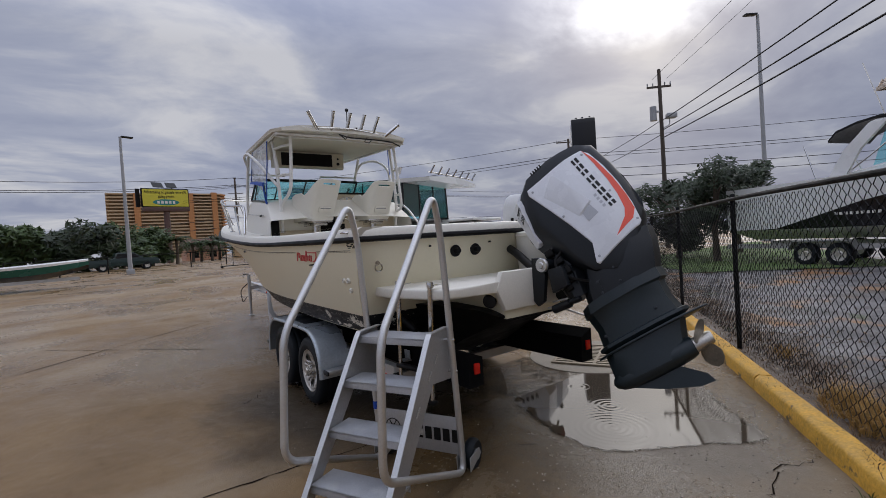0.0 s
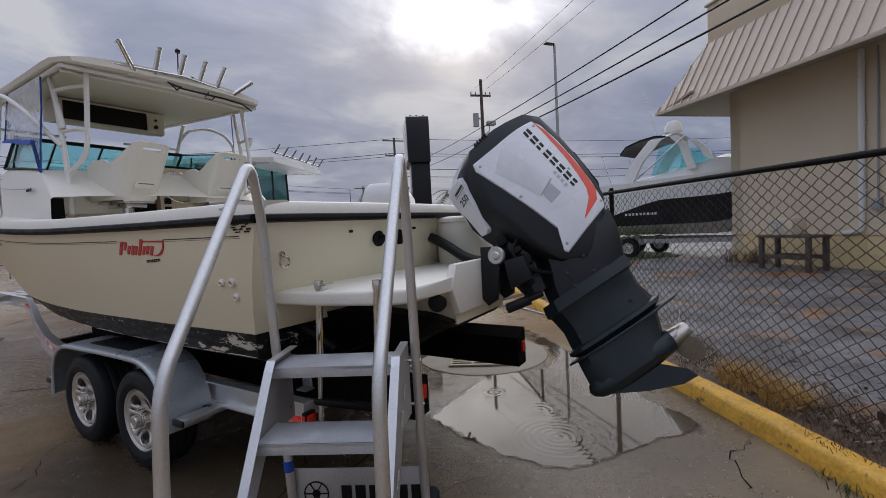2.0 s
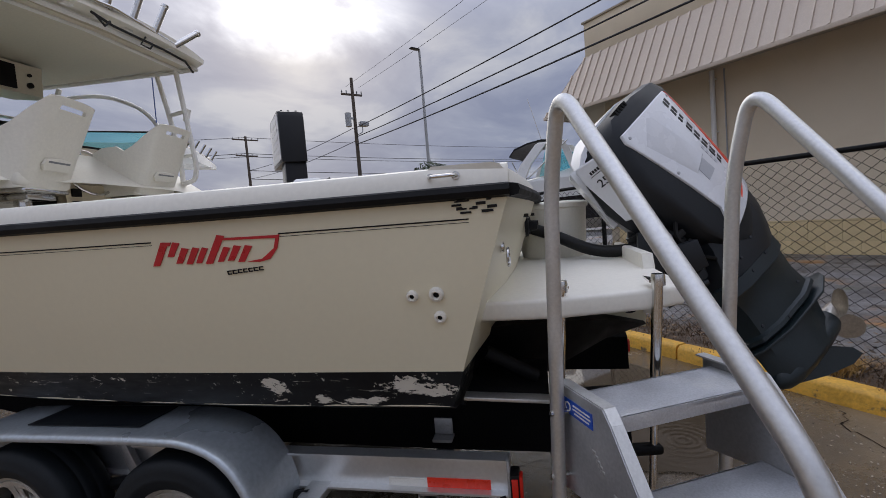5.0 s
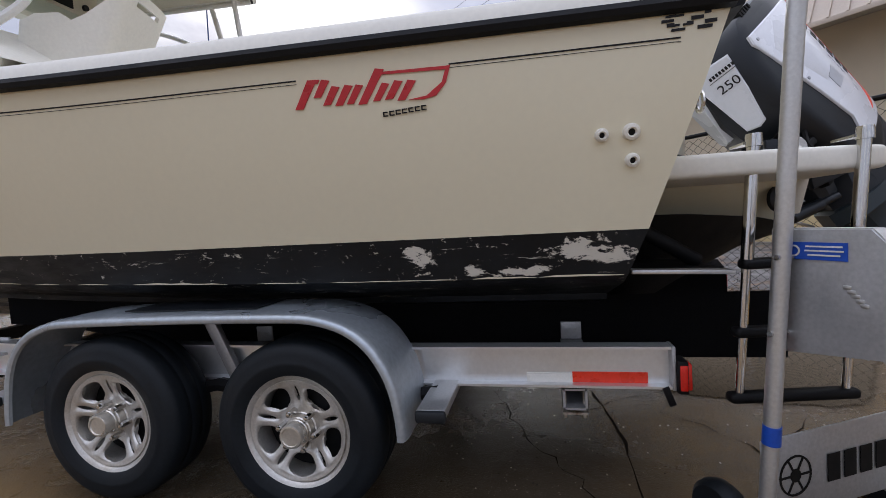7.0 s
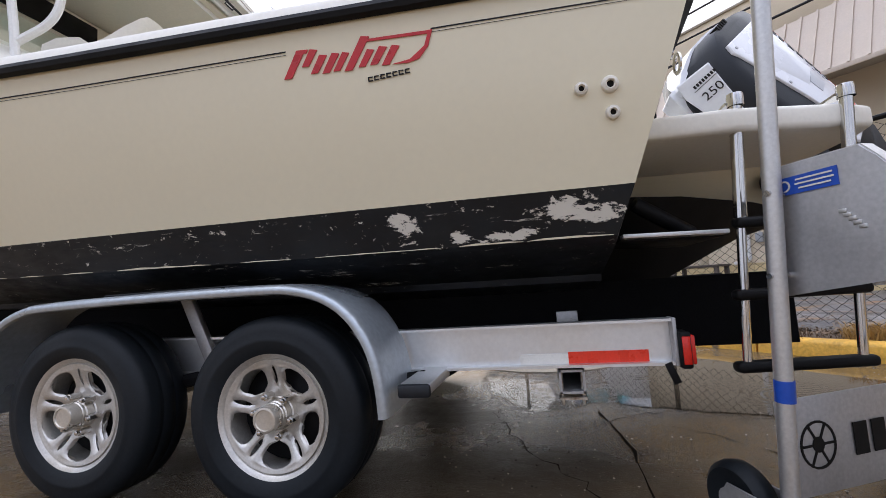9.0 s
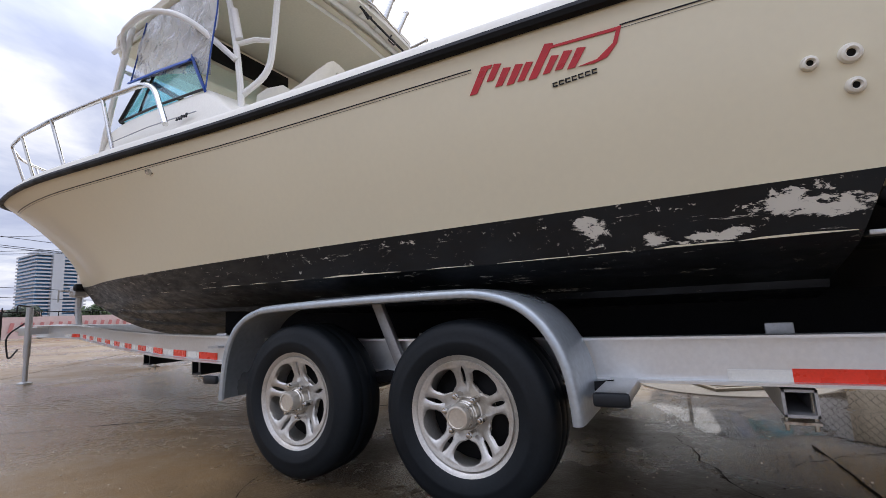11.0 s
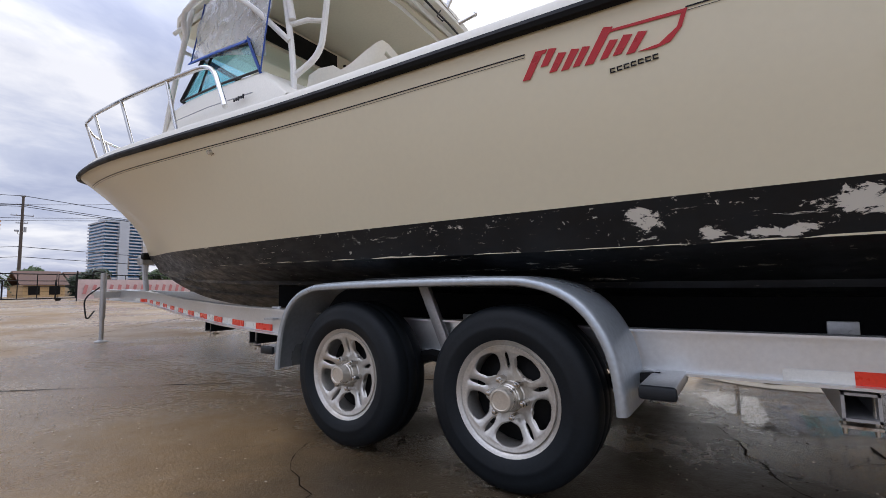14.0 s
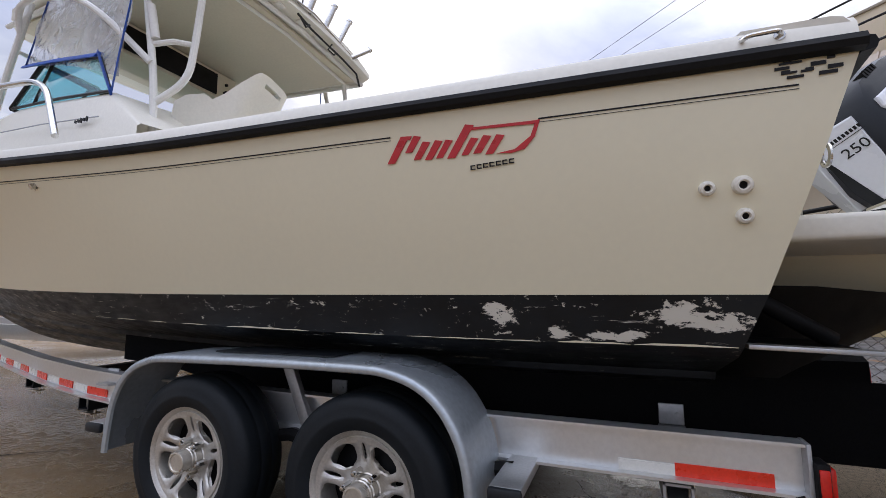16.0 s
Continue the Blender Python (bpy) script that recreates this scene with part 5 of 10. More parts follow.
BEAM = [(0.90, 0.27, 0.525), (0.90, 1.2, 0.528), (0.90, 1.35, 0.53), (0.90, 2.7, 0.55), (1.0, 2.9, 0.575), (1.0, 3.05, 0.58), (0.97, 3.4, 0.59), (0.86, 4.0, 0.605), (0.62, 5.0, 0.635), (0.36, 6.0, 0.675), (0.10, 7.05, 0.72), (0.08, 8.3, 0.76)]
CHANNEL = [(-0.02, -0.075), (0.045, -0.075), (0.045, -0.066), (0.006, -0.066), (0.006, 0.066), (0.045, 0.066), (0.045, 0.075), (-0.02, 0.075)]
for sx in (-1, 1):
    bm = B()
    sweep_beam(bm, [(sx * x, y, z) for x, y, z in BEAM], CHANNEL)
    beam = part("frame_rail", bm, RAILM, trailer, "aluminium channel frame rail", 30)

    def on_beam(y):
        for (xa, ya, za), (xb, yb, zb) in zip(BEAM, BEAM[1:]):
            if ya <= y <= yb:
                t = (y - ya) / (yb - ya)
                d = Vector((sx * (xb - xa), yb - ya, zb - za)).normalized()
                return Vector((sx * lerp(xa, xb, t), y, lerp(za, zb, t))), d

    def strip(y1, y2, zlo, h, mat):
        p, d = on_beam((y1 + y2) / 2)
        o = Vector((d.y, -d.x, 0)).normalized()
        if o.x * sx < 0:
            o = -o
        bm = B()
        box(bm, p + o * 0.0085 + Vector((0, 0, zlo)), (0.004, abs(y2 - y1), h), frame_of(o, d, o.cross(d)).to_3x3())
        part("reflector", bm, mat, beam)

    strip(0.605, 0.77, -0.050, 0.036, WHITEREFL)
    strip(0.345, 0.605, -0.048, 0.042, RED)
    yy = 3.22
    for k in range(12):
        w = 0.19
        strip(yy, yy + w, -0.042, 0.038, RED)
        strip(yy + w, yy + 2 * w - 0.01, -0.042, 0.034, WHITEREFL)
        yy += 2 * w + 0.005
        if yy > 7.4:
            break
    bm = B()
    box(bm, (sx * 0.915, 0.268, 0.525), (0.075, 0.012, 0.155), bevel=0.003)
    part("end_plate", bm, ALUD, beam)
    bm = B()
    box(bm, (sx * 0.945, 0.285, 0.425), (0.006, 0.024, 0.07), Euler((-0.35, 0, 0)).to_matrix(), 0.002)
    part("loose_flap", bm, RUBBER, beam)
    bm = B()
    box(bm, (sx * 0.935, 0.245, 0.500), (0.075, 0.035, 0.118), bevel=0.008)
    lamp = part("tail_lamp", bm, RUBBER, trailer, "red tail lamp in a black housing")
    bm = B()
    box(bm, (sx * 0.938, 0.222, 0.500), (0.055, 0.014, 0.092), bevel=0.005)
    box(bm, (sx * 0.974, 0.244, 0.500), (0.008, 0.024, 0.088), bevel=0.003)
    part("lamp_lens", bm, REDLAMP, lamp)
    # bunks under the hull
    bm = B()
    loft(bm, [[Vector((sx * 0.47, y, z - (0.26 if y < 3 else 0.15))), Vector((sx * 0.61, y, z - (0.26 if y < 3 else 0.15))), Vector((sx * 0.61, y, z + (0.01 if y < 4 else -0.10))), Vector((sx * 0.47, y, z - (0.045 if y < 4 else 0.125)))] for y, z in ((-0.43 if sx > 0 else -0.24, 0.72), (0.5, 0.72), (2.5, 0.75), (3.3, 0.78), (3.7, 0.80))])
    bunk = part("bunk", bm, BLACKP, trailer, "black carpeted bunk board")
    bm = B()
    box(bm, (sx * 0.54, -0.442 if sx > 0 else -0.252, 0.60), (0.05, 0.02, 0.08), bevel=0.006)
    part("bunk_lamp", bm, REDLAMP, bunk)
    for y, bx, bz in ((0.586, 0.632, 0.585), (2.05, 0.632, 0.585), (3.2, 0.98, 0.645)):
        bm = B()
        box(bm, (sx * bx, y, bz), (0.012, 0.085, 0.075 if bx < 0.9 else 0.05), bevel=0.004)
        box(bm, (sx * (bx + 0.02), y, bz - 0.048), (0.07, 0.09, 0.012))
        rod(bm, (sx * (bx + 0.012), y - 0.02, bz), (sx * (bx - 0.01), y - 0.02, bz), 0.008, 8)
        part("bunk_bracket", bm, ALUD, trailer)
    # fender
    arc = [(1.165, 0.365), (1.17, 0.44), (1.185, 0.53), (1.215, 0.61), (1.27, 0.69), (1.35, 0.75), (1.46, 0.785), (1.60, 0.795), (2.05, 0.797), (2.50, 0.79), (2.62, 0.775), (2.72, 0.735), (2.79, 0.67), (2.835, 0.58), (2.855, 0.49), (2.865, 0.42), (2.87, 0.365)]
    fine_arc = []
    for i in range(len(arc) - 1):
        p0, p1, p2, p3 = (Vector(arc[min(max(i + k, 0), len(arc) - 1)]) for k in (-1, 0, 1, 2))
        for k in range(4):
            t = k / 4
            fine_arc.append(tuple(0.5 * (2 * p1 + (p2 - p0) * t + (2 * p0 - 5 * p1 + 4 * p2 - p3) * t * t + (3 * p1 - p0 - 3 * p2 + p3) * t ** 3)))
    arc = fine_arc + [arc[-1]]
    bm = B()
    t_in = []
    for i, (y, z) in enumerate(arc):
        a, b = arc[max(i - 1, 0)], arc[min(i + 1, len(arc) - 1)]
        d = Vector((0, b[0] - a[0], b[1] - a[1])).normalized()
        nn = Vector((0, -d.z, d.y))
        if nn.z < 0 and abs(d.z) < 0.9:
            nn = -nn
        c = Vector((0, 1.99, 0.4))
        if (Vector((0, y, z)) - c).dot(nn) < 0:
            nn = -nn
        t_in.append(nn)
    secs = []
    for (y, z), nn in zip(arc, t_in):
        p = Vector((0, y, z))
        prof = [(1.212, -0.030), (1.222, -0.026), (1.227, -0.015), (1.224, -0.004), (1.214, 0.003), (1.19, 0.006), (0.93, 0.006), (0.93, 0.0), (1.17, 0.0), (1.204, -0.008)]
        secs.append([Vector((sx * a, y, z)) + nn * b for a, b in prof])
    loft(bm, secs)
    fender = part("fender", bm, FENDER, trailer, "galvanised tandem fender", 40)
    bm = B()
    box(bm, (sx * 0.95, 2.04, 0.62), (0.03, 0.05, 0.38), Euler((radians(-24), 0, 0)).to_matrix(), 0.004)
    part("fender_brace", bm, ALUD, fender)
    bm = B()
    loft(bm, [[Vector((sx * 0.95, y, 0.806)), Vector((sx * 1.15, y, 0.806)), Vector((sx * 1.15, y, 0.810)), Vector((sx * 0.95, y, 0.810))] for y in (1.72, 2.3)])
    part("fender_tread_plate", bm, MDARK, fender, "dark non-slip pad")
    for y, zz in ((1.08, 0.445), (2.97, 0.455)):
        bm = B()
        box(bm, (sx * 1.045, y, zz), (0.29, 0.10, 0.035), bevel=0.006)
        step = part("step", bm, ALU, trailer)
        bm = B()
        box(bm, (sx * 1.195, y, zz - 0.004), (0.022, 0.105, 0.042), bevel=0.01)
        part("step_pad", bm, MDARK, step)
    # leaf spring and axle ends
    bm = B()
    tube(bm, [(sx * 0.98, 1.1, 0.44), (sx * 0.98, 1.6, 0.38), (sx * 0.98, 2.04, 0.46), (sx * 0.98, 2.475, 0.38), (sx * 0.98, 2.95, 0.44)], 0.03, 6, flat=0.9)
    part("leaf_spring", bm, RUBBER, trailer)


def wheel(x, y, sx):
    m = frame_of((0, 1, 0), (0, 0, 1), (sx, 0, 0), (sx * 1.075, y, 0.362 if y < 2 else 0.374)) @ Matrix.Diagonal((0.945, 0.945, 1, 1))
    # black hub disc, its colour standing for the shade behind the spoke windows
    hub = B()
    turned(hub, [(0.0, -0.10), (0.17, -0.10), (0.183, 0.0), (0.12, 0.025), (0.0, 0.03)], m, 24)
    w = part("wheel", hub, RUBBER, trailer, "alloy trailer wheel with black tyre")
    bm = B()
    turned(bm, [(0.205, -0.10), (0.226, -0.108), (0.27, -0.116), (0.315, -0.113), (0.336, -0.098), (0.3475, -0.08), (0.35, -0.05), (0.35, -0.034), (0.348, -0.031), (0.348, -0.025), (0.351, -0.022), (0.351, 0.022), (0.348, 0.025), (0.348, 0.031), (0.35, 0.034), (0.35, 0.05), (0.3475, 0.08), (0.342, 0.093), (0.333, 0.102), (0.318, 0.111), (0.30, 0.115), (0.275, 0.1175), (0.27, 0.1195), (0.262, 0.118), (0.245, 0.114), (0.226, 0.107), (0.212, 0.098), (0.205, 0.085)], m, 72)
    tyre = part("tyre", bm, TYRE, w, "black radial tyre", 50)
    bm = B()
    turned(bm, [(0.200, -0.09), (0.190, -0.02), (0.188, 0.055), (0.196, 0.085), (0.208, 0.098), (0.219, 0.103), (0.221, 0.096), (0.214, 0.088)], m, 56)
    # cast face: five pairs of spokes, a slit inside each pair and a wide window between pairs
    face = B()
    radii = [0.048, 0.07, 0.086, 0.094, 0.100, 0.107, 0.116, 0.128, 0.142, 0.155, 0.165, 0.172, 0.177, 0.182, 0.188, 0.197]

    def window(r):
        q = (r - 0.140) / 0.0415
        return radians(22.5) * max(0.0, 1 - abs(q) ** 3.2) ** 0.5 * (0.86 + 0.14 * min(1, max(0, (r - 0.1) / 0.07)))

    def slit(r):
        q = (r - 0.140) / 0.033
        return 0.0078 / r * max(0.0, 1 - q * q) ** 0.5

    for k in range(5):
        base = radians(18 + 72 * k)
        for sd in (-1, 1):
            grid = []
            for r in radii:
                lo, hi = slit(r), radians(36) - window(r)
                row = []
                for c in range(6):
                    t = c / 5
                    ang = base + sd * lerp(lo, hi, t)
                    round_ = 0.007 * (1 - (2 * t - 1) ** 4) if 0.09 < r < 0.182 else 0.004
                    h = 0.052 + 0.040 * min(1, max(0, (r - 0.048) / 0.145)) ** 1.3 + round_
                    row.append(face.verts.new(m @ Vector((r * math.cos(ang), r * math.sin(ang), h))))
                grid.append(row)
            skin(face, grid, False)
    bmesh.ops.remove_doubles(face, verts=face.verts, dist=0.0003)
    bmesh.ops.recalc_face_normals(face, faces=face.faces)
    outw = m.to_3x3() @ Vector((0, 0, 1))
    if sum((f.normal.dot(outw) for f in face.faces)) < 0:
        bmesh.ops.reverse_faces(face, faces=face.faces)
    bmesh.ops.solidify(face, geom=face.faces[:], thickness=0.028)
    me_ = bpy.data.meshes.new("cast_face")
    face.to_mesh(me_); face.free()
    bm.from_mesh(me_)
    bpy.data.meshes.remove(me_)
    rim = part("rim", bm, RIM, w, "dusty silver alloy rim")
    bm = B()
    turned(bm, [(0.09, 0.03), (0.088, 0.055), (0.06, 0.058), (0.056, 0.062)], m, 32)
    turned(bm, [(0.055, 0.05), (0.053, 0.088), (0.049, 0.092), (0.049, 0.100), (0.046, 0.103), (0.046, 0.136), (0.043, 0.143), (0.036, 0.144), (0.034, 0.140), (0.0, 0.139)], m, 36)
    part("hub_cap", bm, CAPM, w, "worn steel hub cap")
    for k in range(6):
        a = radians(60 * k + 10)
        bm = B()
        c = Vector((0.072 * math.cos(a), 0.072 * math.sin(a), 0))
        rod(bm, m @ (c + Vector((0, 0, 0.05))), m @ (c + Vector((0, 0, 0.102))), 0.0125, 6)
        turned(bm, [(0.010, 0.102), (0.008, 0.112), (0, 0.114)], m @ Matrix.Translation(c), 8)
        part("lug_nut", bm, STEEL, w)
    return w


for sx in (-1, 1):
    for y in (1.585, 2.412):
        wheel(sx * 1.075, y, sx)
for y in (1.585, 2.412):
    bm = B()
    rod(bm, (-1.0, y, 0.365), (1.0, y, 0.365), 0.035, 14)
    part("axle", bm, ALUD, trailer)
for y, z, w in ((0.60, 0.402, 0.93), (2.05, 0.45, 0.9), (3.45, 0.475, 0.97), (4.35, 0.50, 0.78)):
    bm = B()
    for dz, dy, a, b in ((0.036, 0, 0.085, 0.008), (-0.036, 0, 0.085, 0.008), (0, 0.039, 0.008, 0.08), (0, -0.039, 0.008, 0.08)):
        box(bm, (0, y + dy, z + dz), (w * 2, a, b))
    cm = part("crossmember", bm, ALUD if y < 3 else MDARK, trailer, "square tube crossmember")
    bm = B()
    for sx in (-1, 1):
        for dy in (-0.035, 0.035):
            rod(bm, (sx * (w - 0.04), y + dy, z - 0.085), (sx * (w - 0.04), y + dy, z + 0.06), 0.006, 6)
        box(bm, (sx * (w - 0.04), y, z - 0.06), (0.05, 0.09, 0.008))
    parts("u_bolt", bm, HUBM, cm)
# tongue, winch post, jack
bm = B()
box(bm, (0, 8.2, 0.765), (0.09, 1.6, 0.11), bevel=0.008)
box(bm, (0, 9.05, 0.80), (0.08, 0.22, 0.07), bevel=0.02)
part("tongue", bm, ALU, trailer)
bm = B()
tube(bm, [(0, 7.35, 0.76), (0, 7.42, 1.0), (0, 7.40, 1.22)], 0.035, 8)
box(bm, (0, 7.40, 1.2), (0.16, 0.16, 0.12), bevel=0.02)
tube(bm, [(-0.06, 7.4, 1.2), (-0.2, 7.42, 1.22), (-0.2, 7.42, 1.08)], 0.01, 6)
wp = part("winch_post", bm, ALUD, trailer, "winch post with black bow stop")
bm = B()
box(bm, (0, 7.30, 1.25), (0.2, 0.10, 0.09), bevel=0.03)
part("bow_stop", bm, RUBBER, wp)
JX, JY = -0.28, 7.95
gz = ground_z(JX, JY)
bm = B()
rod(bm, (JX, JY, gz + 0.02), (JX, JY, 0.95), 0.027, 14)
rod(bm, (JX, JY, 0.45), (JX, JY, 1.05), 0.035, 14)
box(bm, ((JX) / 2, JY, 0.76), (abs(JX), 0.06, 0.08))
jack = part("tongue_jack", bm, ALUD, trailer, "galvanised tongue jack")
bm = B()
turned(bm, [(0, 0.0), (0.075, 0.0), (0.075, 0.012), (0.03, 0.03)], Matrix.Translation((JX, JY, gz)), 14)
part("jack_foot", bm, ALUD, jack)
bm = B()
tube(bm, smooth_path([(JX, JY, 1.06), (JX - 0.12, JY, 1.08), (JX - 0.12, JY, 1.0)], 0.03), 0.009, 6)
tube(bm, smooth_path([(JX - 0.02, JY + 0.06, 0.86), (JX - 0.18, JY + 0.1, 0.72), (JX - 0.14, JY + 0.1, 0.42), (JX - 0.05, JY + 0.12, 0.55)], 0.1), 0.010, 6)
part("crank_and_wiring", bm, CABLE, jack)


# ---- outboard motor: tilted up and steered over ----
TILT_UP, STEER = radians(35), radians(30)
MA = Vector((math.sin(STEER), -math.cos(STEER) * math.cos(TILT_UP), math.cos(STEER) * math.sin(TILT_UP)))
MU = Vector((0, math.sin(TILT_UP), math.cos(TILT_UP)))
MN = MU.cross(MA).normalized()
if MN.x > 0:
    MN = -MN
NC = 0.475
MM = frame_of(MA, MN, MU, MN * NC)      # motor space: aft, port, up
outboard = thing("outboard_motor", (0.0, -0.5, 1.2), "white and dark grey outboard motor with red stripe, tilted up", "outboard motor")


def wrap(bm):
    """From motor space into the world; the flanks of the cowl draw in towards its aft end."""
    for a in [1.48 + 0.04 * i for i in range(11)]:
        bmesh.ops.bisect_plane(bm, geom=bm.verts[:] + bm.edges[:] + bm.faces[:], plane_co=(a, 0, 0), plane_no=(1, 0, 0))
    for v in bm.verts:
        k = max(0.0, (v.co.x - 1.45) / 0.42)
        v.co = MM @ Vector((v.co.x, v.co.y * (1 - 0.70 * k * k), v.co.z))
    return bm


cowl = [(1.03, 0.93), (0.995, 1.05), (1.01, 1.25), (1.07, 1.40), (1.22, 1.475), (1.45, 1.515), (1.70, 1.515), (1.80, 1.455), (1.838, 1.25), (1.852, 1.0), (1.82, 0.76), (1.73, 0.63), (1.58, 0.52), (1.44, 0.45), (1.30, 0.52), (1.16, 0.68), (1.08, 0.82)]
bm = B()
secs = []
for n, k in ((-1, 0.86), (-0.93, 0.95), (-0.6, 0.995), (0.0, 1.0), (0.6, 0.995), (0.93, 0.95), (1, 0.86)):
    cut = abs(n) * 0.12
    secs.append([Vector((1.47 + (a - 1.47) * k + cut * min(1.0, max(0.0, (1.24 - a) / 0.2)), n * 0.235, 0.98 + (u - 0.98) * k)) for a, u in cowl])
loft(bm, secs)
wrap(bm)
cow = part("cowl", bm, MDARK, outboard, "dark grey cowl", 40)
white = [(1.195, 1.30), (1.205, 1.35), (1.40, 1.375), (1.58, 1.40), (1.70, 1.41), (1.74, 1.36), (1.772, 1.22), (1.787, 1.05), (1.78, 0.86), (1.755, 0.70), (1.73, 0.675), (1.55, 0.618), (1.36, 0.555), (1.345, 0.575), (1.395, 0.71), (1.34, 0.90), (1.27, 1.10)]


def side_slab(outline, n0, n1, k=0.97):
    bm = B()
    cx = sum(p[0] for p in outline) / len(outline)
    cz = sum(p[1] for p in outline) / len(outline)
    loft(bm, [[Vector((cx + (a - cx) * s, n, cz + (u - cz) * s)) for a, u in outline] for n, s in ((n0, 1.0), (n1 - 0.008 * (1 if n1 > 0 else -1), 1.0), (n1 - 0.002 * (1 if n1 > 0 else -1), 0.985), (n1, k))])
    return wrap(bm)


for s in (1, -1):
    part("side_panel", side_slab(white, s * 0.20, s * 0.247), MWHITE, cow, "glossy white side panel", 25)
# white strip over the top of the cowl
bm = B()
loft(bm, [[MM @ Vector(p) for p in ((a, -w, u + 0.009), (a, w, u + 0.009), (a, w, u - 0.03), (a, -w, u - 0.03))] for a, u, w in ((1.02, 1.335, 0.02), (1.07, 1.40, 0.06), (1.14, 1.438, 0.085), (1.22, 1.476, 0.105), (1.34, 1.497, 0.11), (1.45, 1.512, 0.11), (1.58, 1.503, 0.10), (1.66, 1.494, 0.07))])
part("top_strip", bm, MWHITE, cow, "white strip over the cowl", 30)
bm = side_slab([(1.46, 0.86), (1.55, 0.885), (1.53, 0.98), (1.45, 0.94)], 0.24, 0.249)
part("vent_inset", bm, MGREY, cow)
# raised ridge on the panel
bm = B()
loft(bm, [[Vector((a, 0.243 + d, u)) for a, u, d in ((1.27, 1.22, 0.0), (1.40, 1.345, 0.0), (1.43, 1.325, 0.014), (1.32, 1.215, 0.014))],
          [Vector((a, 0.243 + d, u)) for a, u, d in ((1.42, 0.92, 0.0), (1.56, 0.985, 0.0), (1.545, 0.995, 0.012), (1.44, 0.945, 0.012))]])
wrap(bm)
part("panel_ridge", bm, MWHITE, cow, "", 25)
red = [(1.705, 1.405), (1.747, 1.30), (1.776, 1.10), (1.780, 0.93), (1.768, 0.80), (1.72, 0.735), (1.56, 0.665), (1.68, 0.77), (1.712, 0.83), (1.730, 0.95), (1.736, 1.10), (1.722, 1.28)]
part("red_stripe", side_slab(red, 0.225, 0.2495, 0.995), MRED, cow, "red stripe", 25)
# front panel (white) with model number
# flank of the front panel that shows the number
flank = [(1.005, 1.28), (1.015, 1.365), (1.15, 1.345), (1.135, 1.15), (1.11, 0.965), (1.085, 0.95), (1.04, 0.965)]
fz = (MN * 0.47 - MA * 0.883).normalized()
fx = (MA * 0.47 + MN * 0.883).normalized()
for sg in (1, -1):
    bm = B()
    nrm = Vector((-0.883, 0.47 * sg, 0))
    loft(bm, [[MM @ (Vector((1.045 + (a - 1.075) * s * 0.62, (0.012 + (0.045 + (a - 1.075) * s * 0.62) * 1.88) * sg, 1.16 + (u - 1.16) * s)) + nrm * d) for a, u in flank] for d, s in ((-0.03, 1.0), (0.008, 1.0), (0.013, 0.96))])
    part("front_flank", bm, MWHITE, cow, "white front flank", 25)
fm = frame_of(fx, fz.cross(fx), fz, MM @ (Vector((1.033, 0.012 + 0.033 * 1.88, 1.195)) + Vector((-0.883, 0.47, 0)) * 0.0142))
part("model_number", text_mesh("250", 0.046, fm, 0.0015, width=0.105), INK, cow, "black model number", 0)
bm = B()
box(bm, fm @ Vector((0.06, 0.078, 0.0)), (0.145, 0.003, 0.002), fm.to_3x3())
for i in range(8):
    box(bm, fm @ Vector((0.005 + i * 0.0165, 0.098, 0.0)), (0.011, 0.018, 0.002), fm.to_3x3())
parts("small_front_mark", bm, INK, cow, "", 0)
# large mark along the aft edge of the side panel: slanted bars
lm = frame_of((0.10, 0, -0.995), (0.995, 0, 0.10), (0, 1, 0), (1.592, 0.2465, 1.365))
bm = B()
for i in range(8):
    w = 0.046 if i not in (2, 7) else 0.034
    for lo, hi in ((0.0, 0.018), (0.030, 0.052)):
        slab(bm, [(0.012 - lo * 0.2, lo), (0.012 + w - lo * 0.2, lo), (0.012 + w - hi * 0.2, hi), (0.012 - hi * 0.2, hi)], 0.003, lm @ Matrix.Translation((i * 0.063, 0, 0)))
parts("makers_bar", wrap(bm), INK, cow, "row of slanted dark bars", 0)
bm = B()
for i in range(4):
    slab(bm, [(0, 0), (0.020, 0), (0.018, 0.022), (-0.002, 0.022)], 0.003, lm @ Matrix.Translation((0.34 + i * 0.034, -0.040, 0)))
parts("small_side_mark", wrap(bm), MGREY, cow, "", 0)
for a, u in ((1.33, 1.0), (1.235, 1.31), (1.385, 0.605), (1.70, 1.0), (1.74, 0.72), (1.69, 1.37)):
    bm = B()
    turned(bm, [(0, 0.005), (0.008, 0.004), (0.010, 0)], frame_of((1, 0, 0), (0, 0, 1), (0, 1, 0), (a, 0.2465, u)), 12)
    wrap(bm)
    part("panel_screw", bm, GREYM, cow)
bm = B()
for i in range(5):
    box(bm, MM @ Vector((1.30 + i * 0.022, 0.20, 1.462 + i * 0.004)), (0.012, 0.05, 0.03), MM.to_3x3())
parts("air_louvre", bm, DARKIN, cow)
# top latch
bm = B()
loft(bm, [[MM @ Vector((a, n, u)) for a, u in ((1.825, 1.18), (1.848, 1.10), (1.848, 0.85), (1.815, 0.78))] for n in (-0.06, 0.06)])
part("rear_handle", bm, MDARK, cow)
# mid section: the leg hangs a little out of line with the cowl
MLG = MM.copy()
MLG[0][2] += 0.17
MLG[0][3] -= 0.17 * 0.74


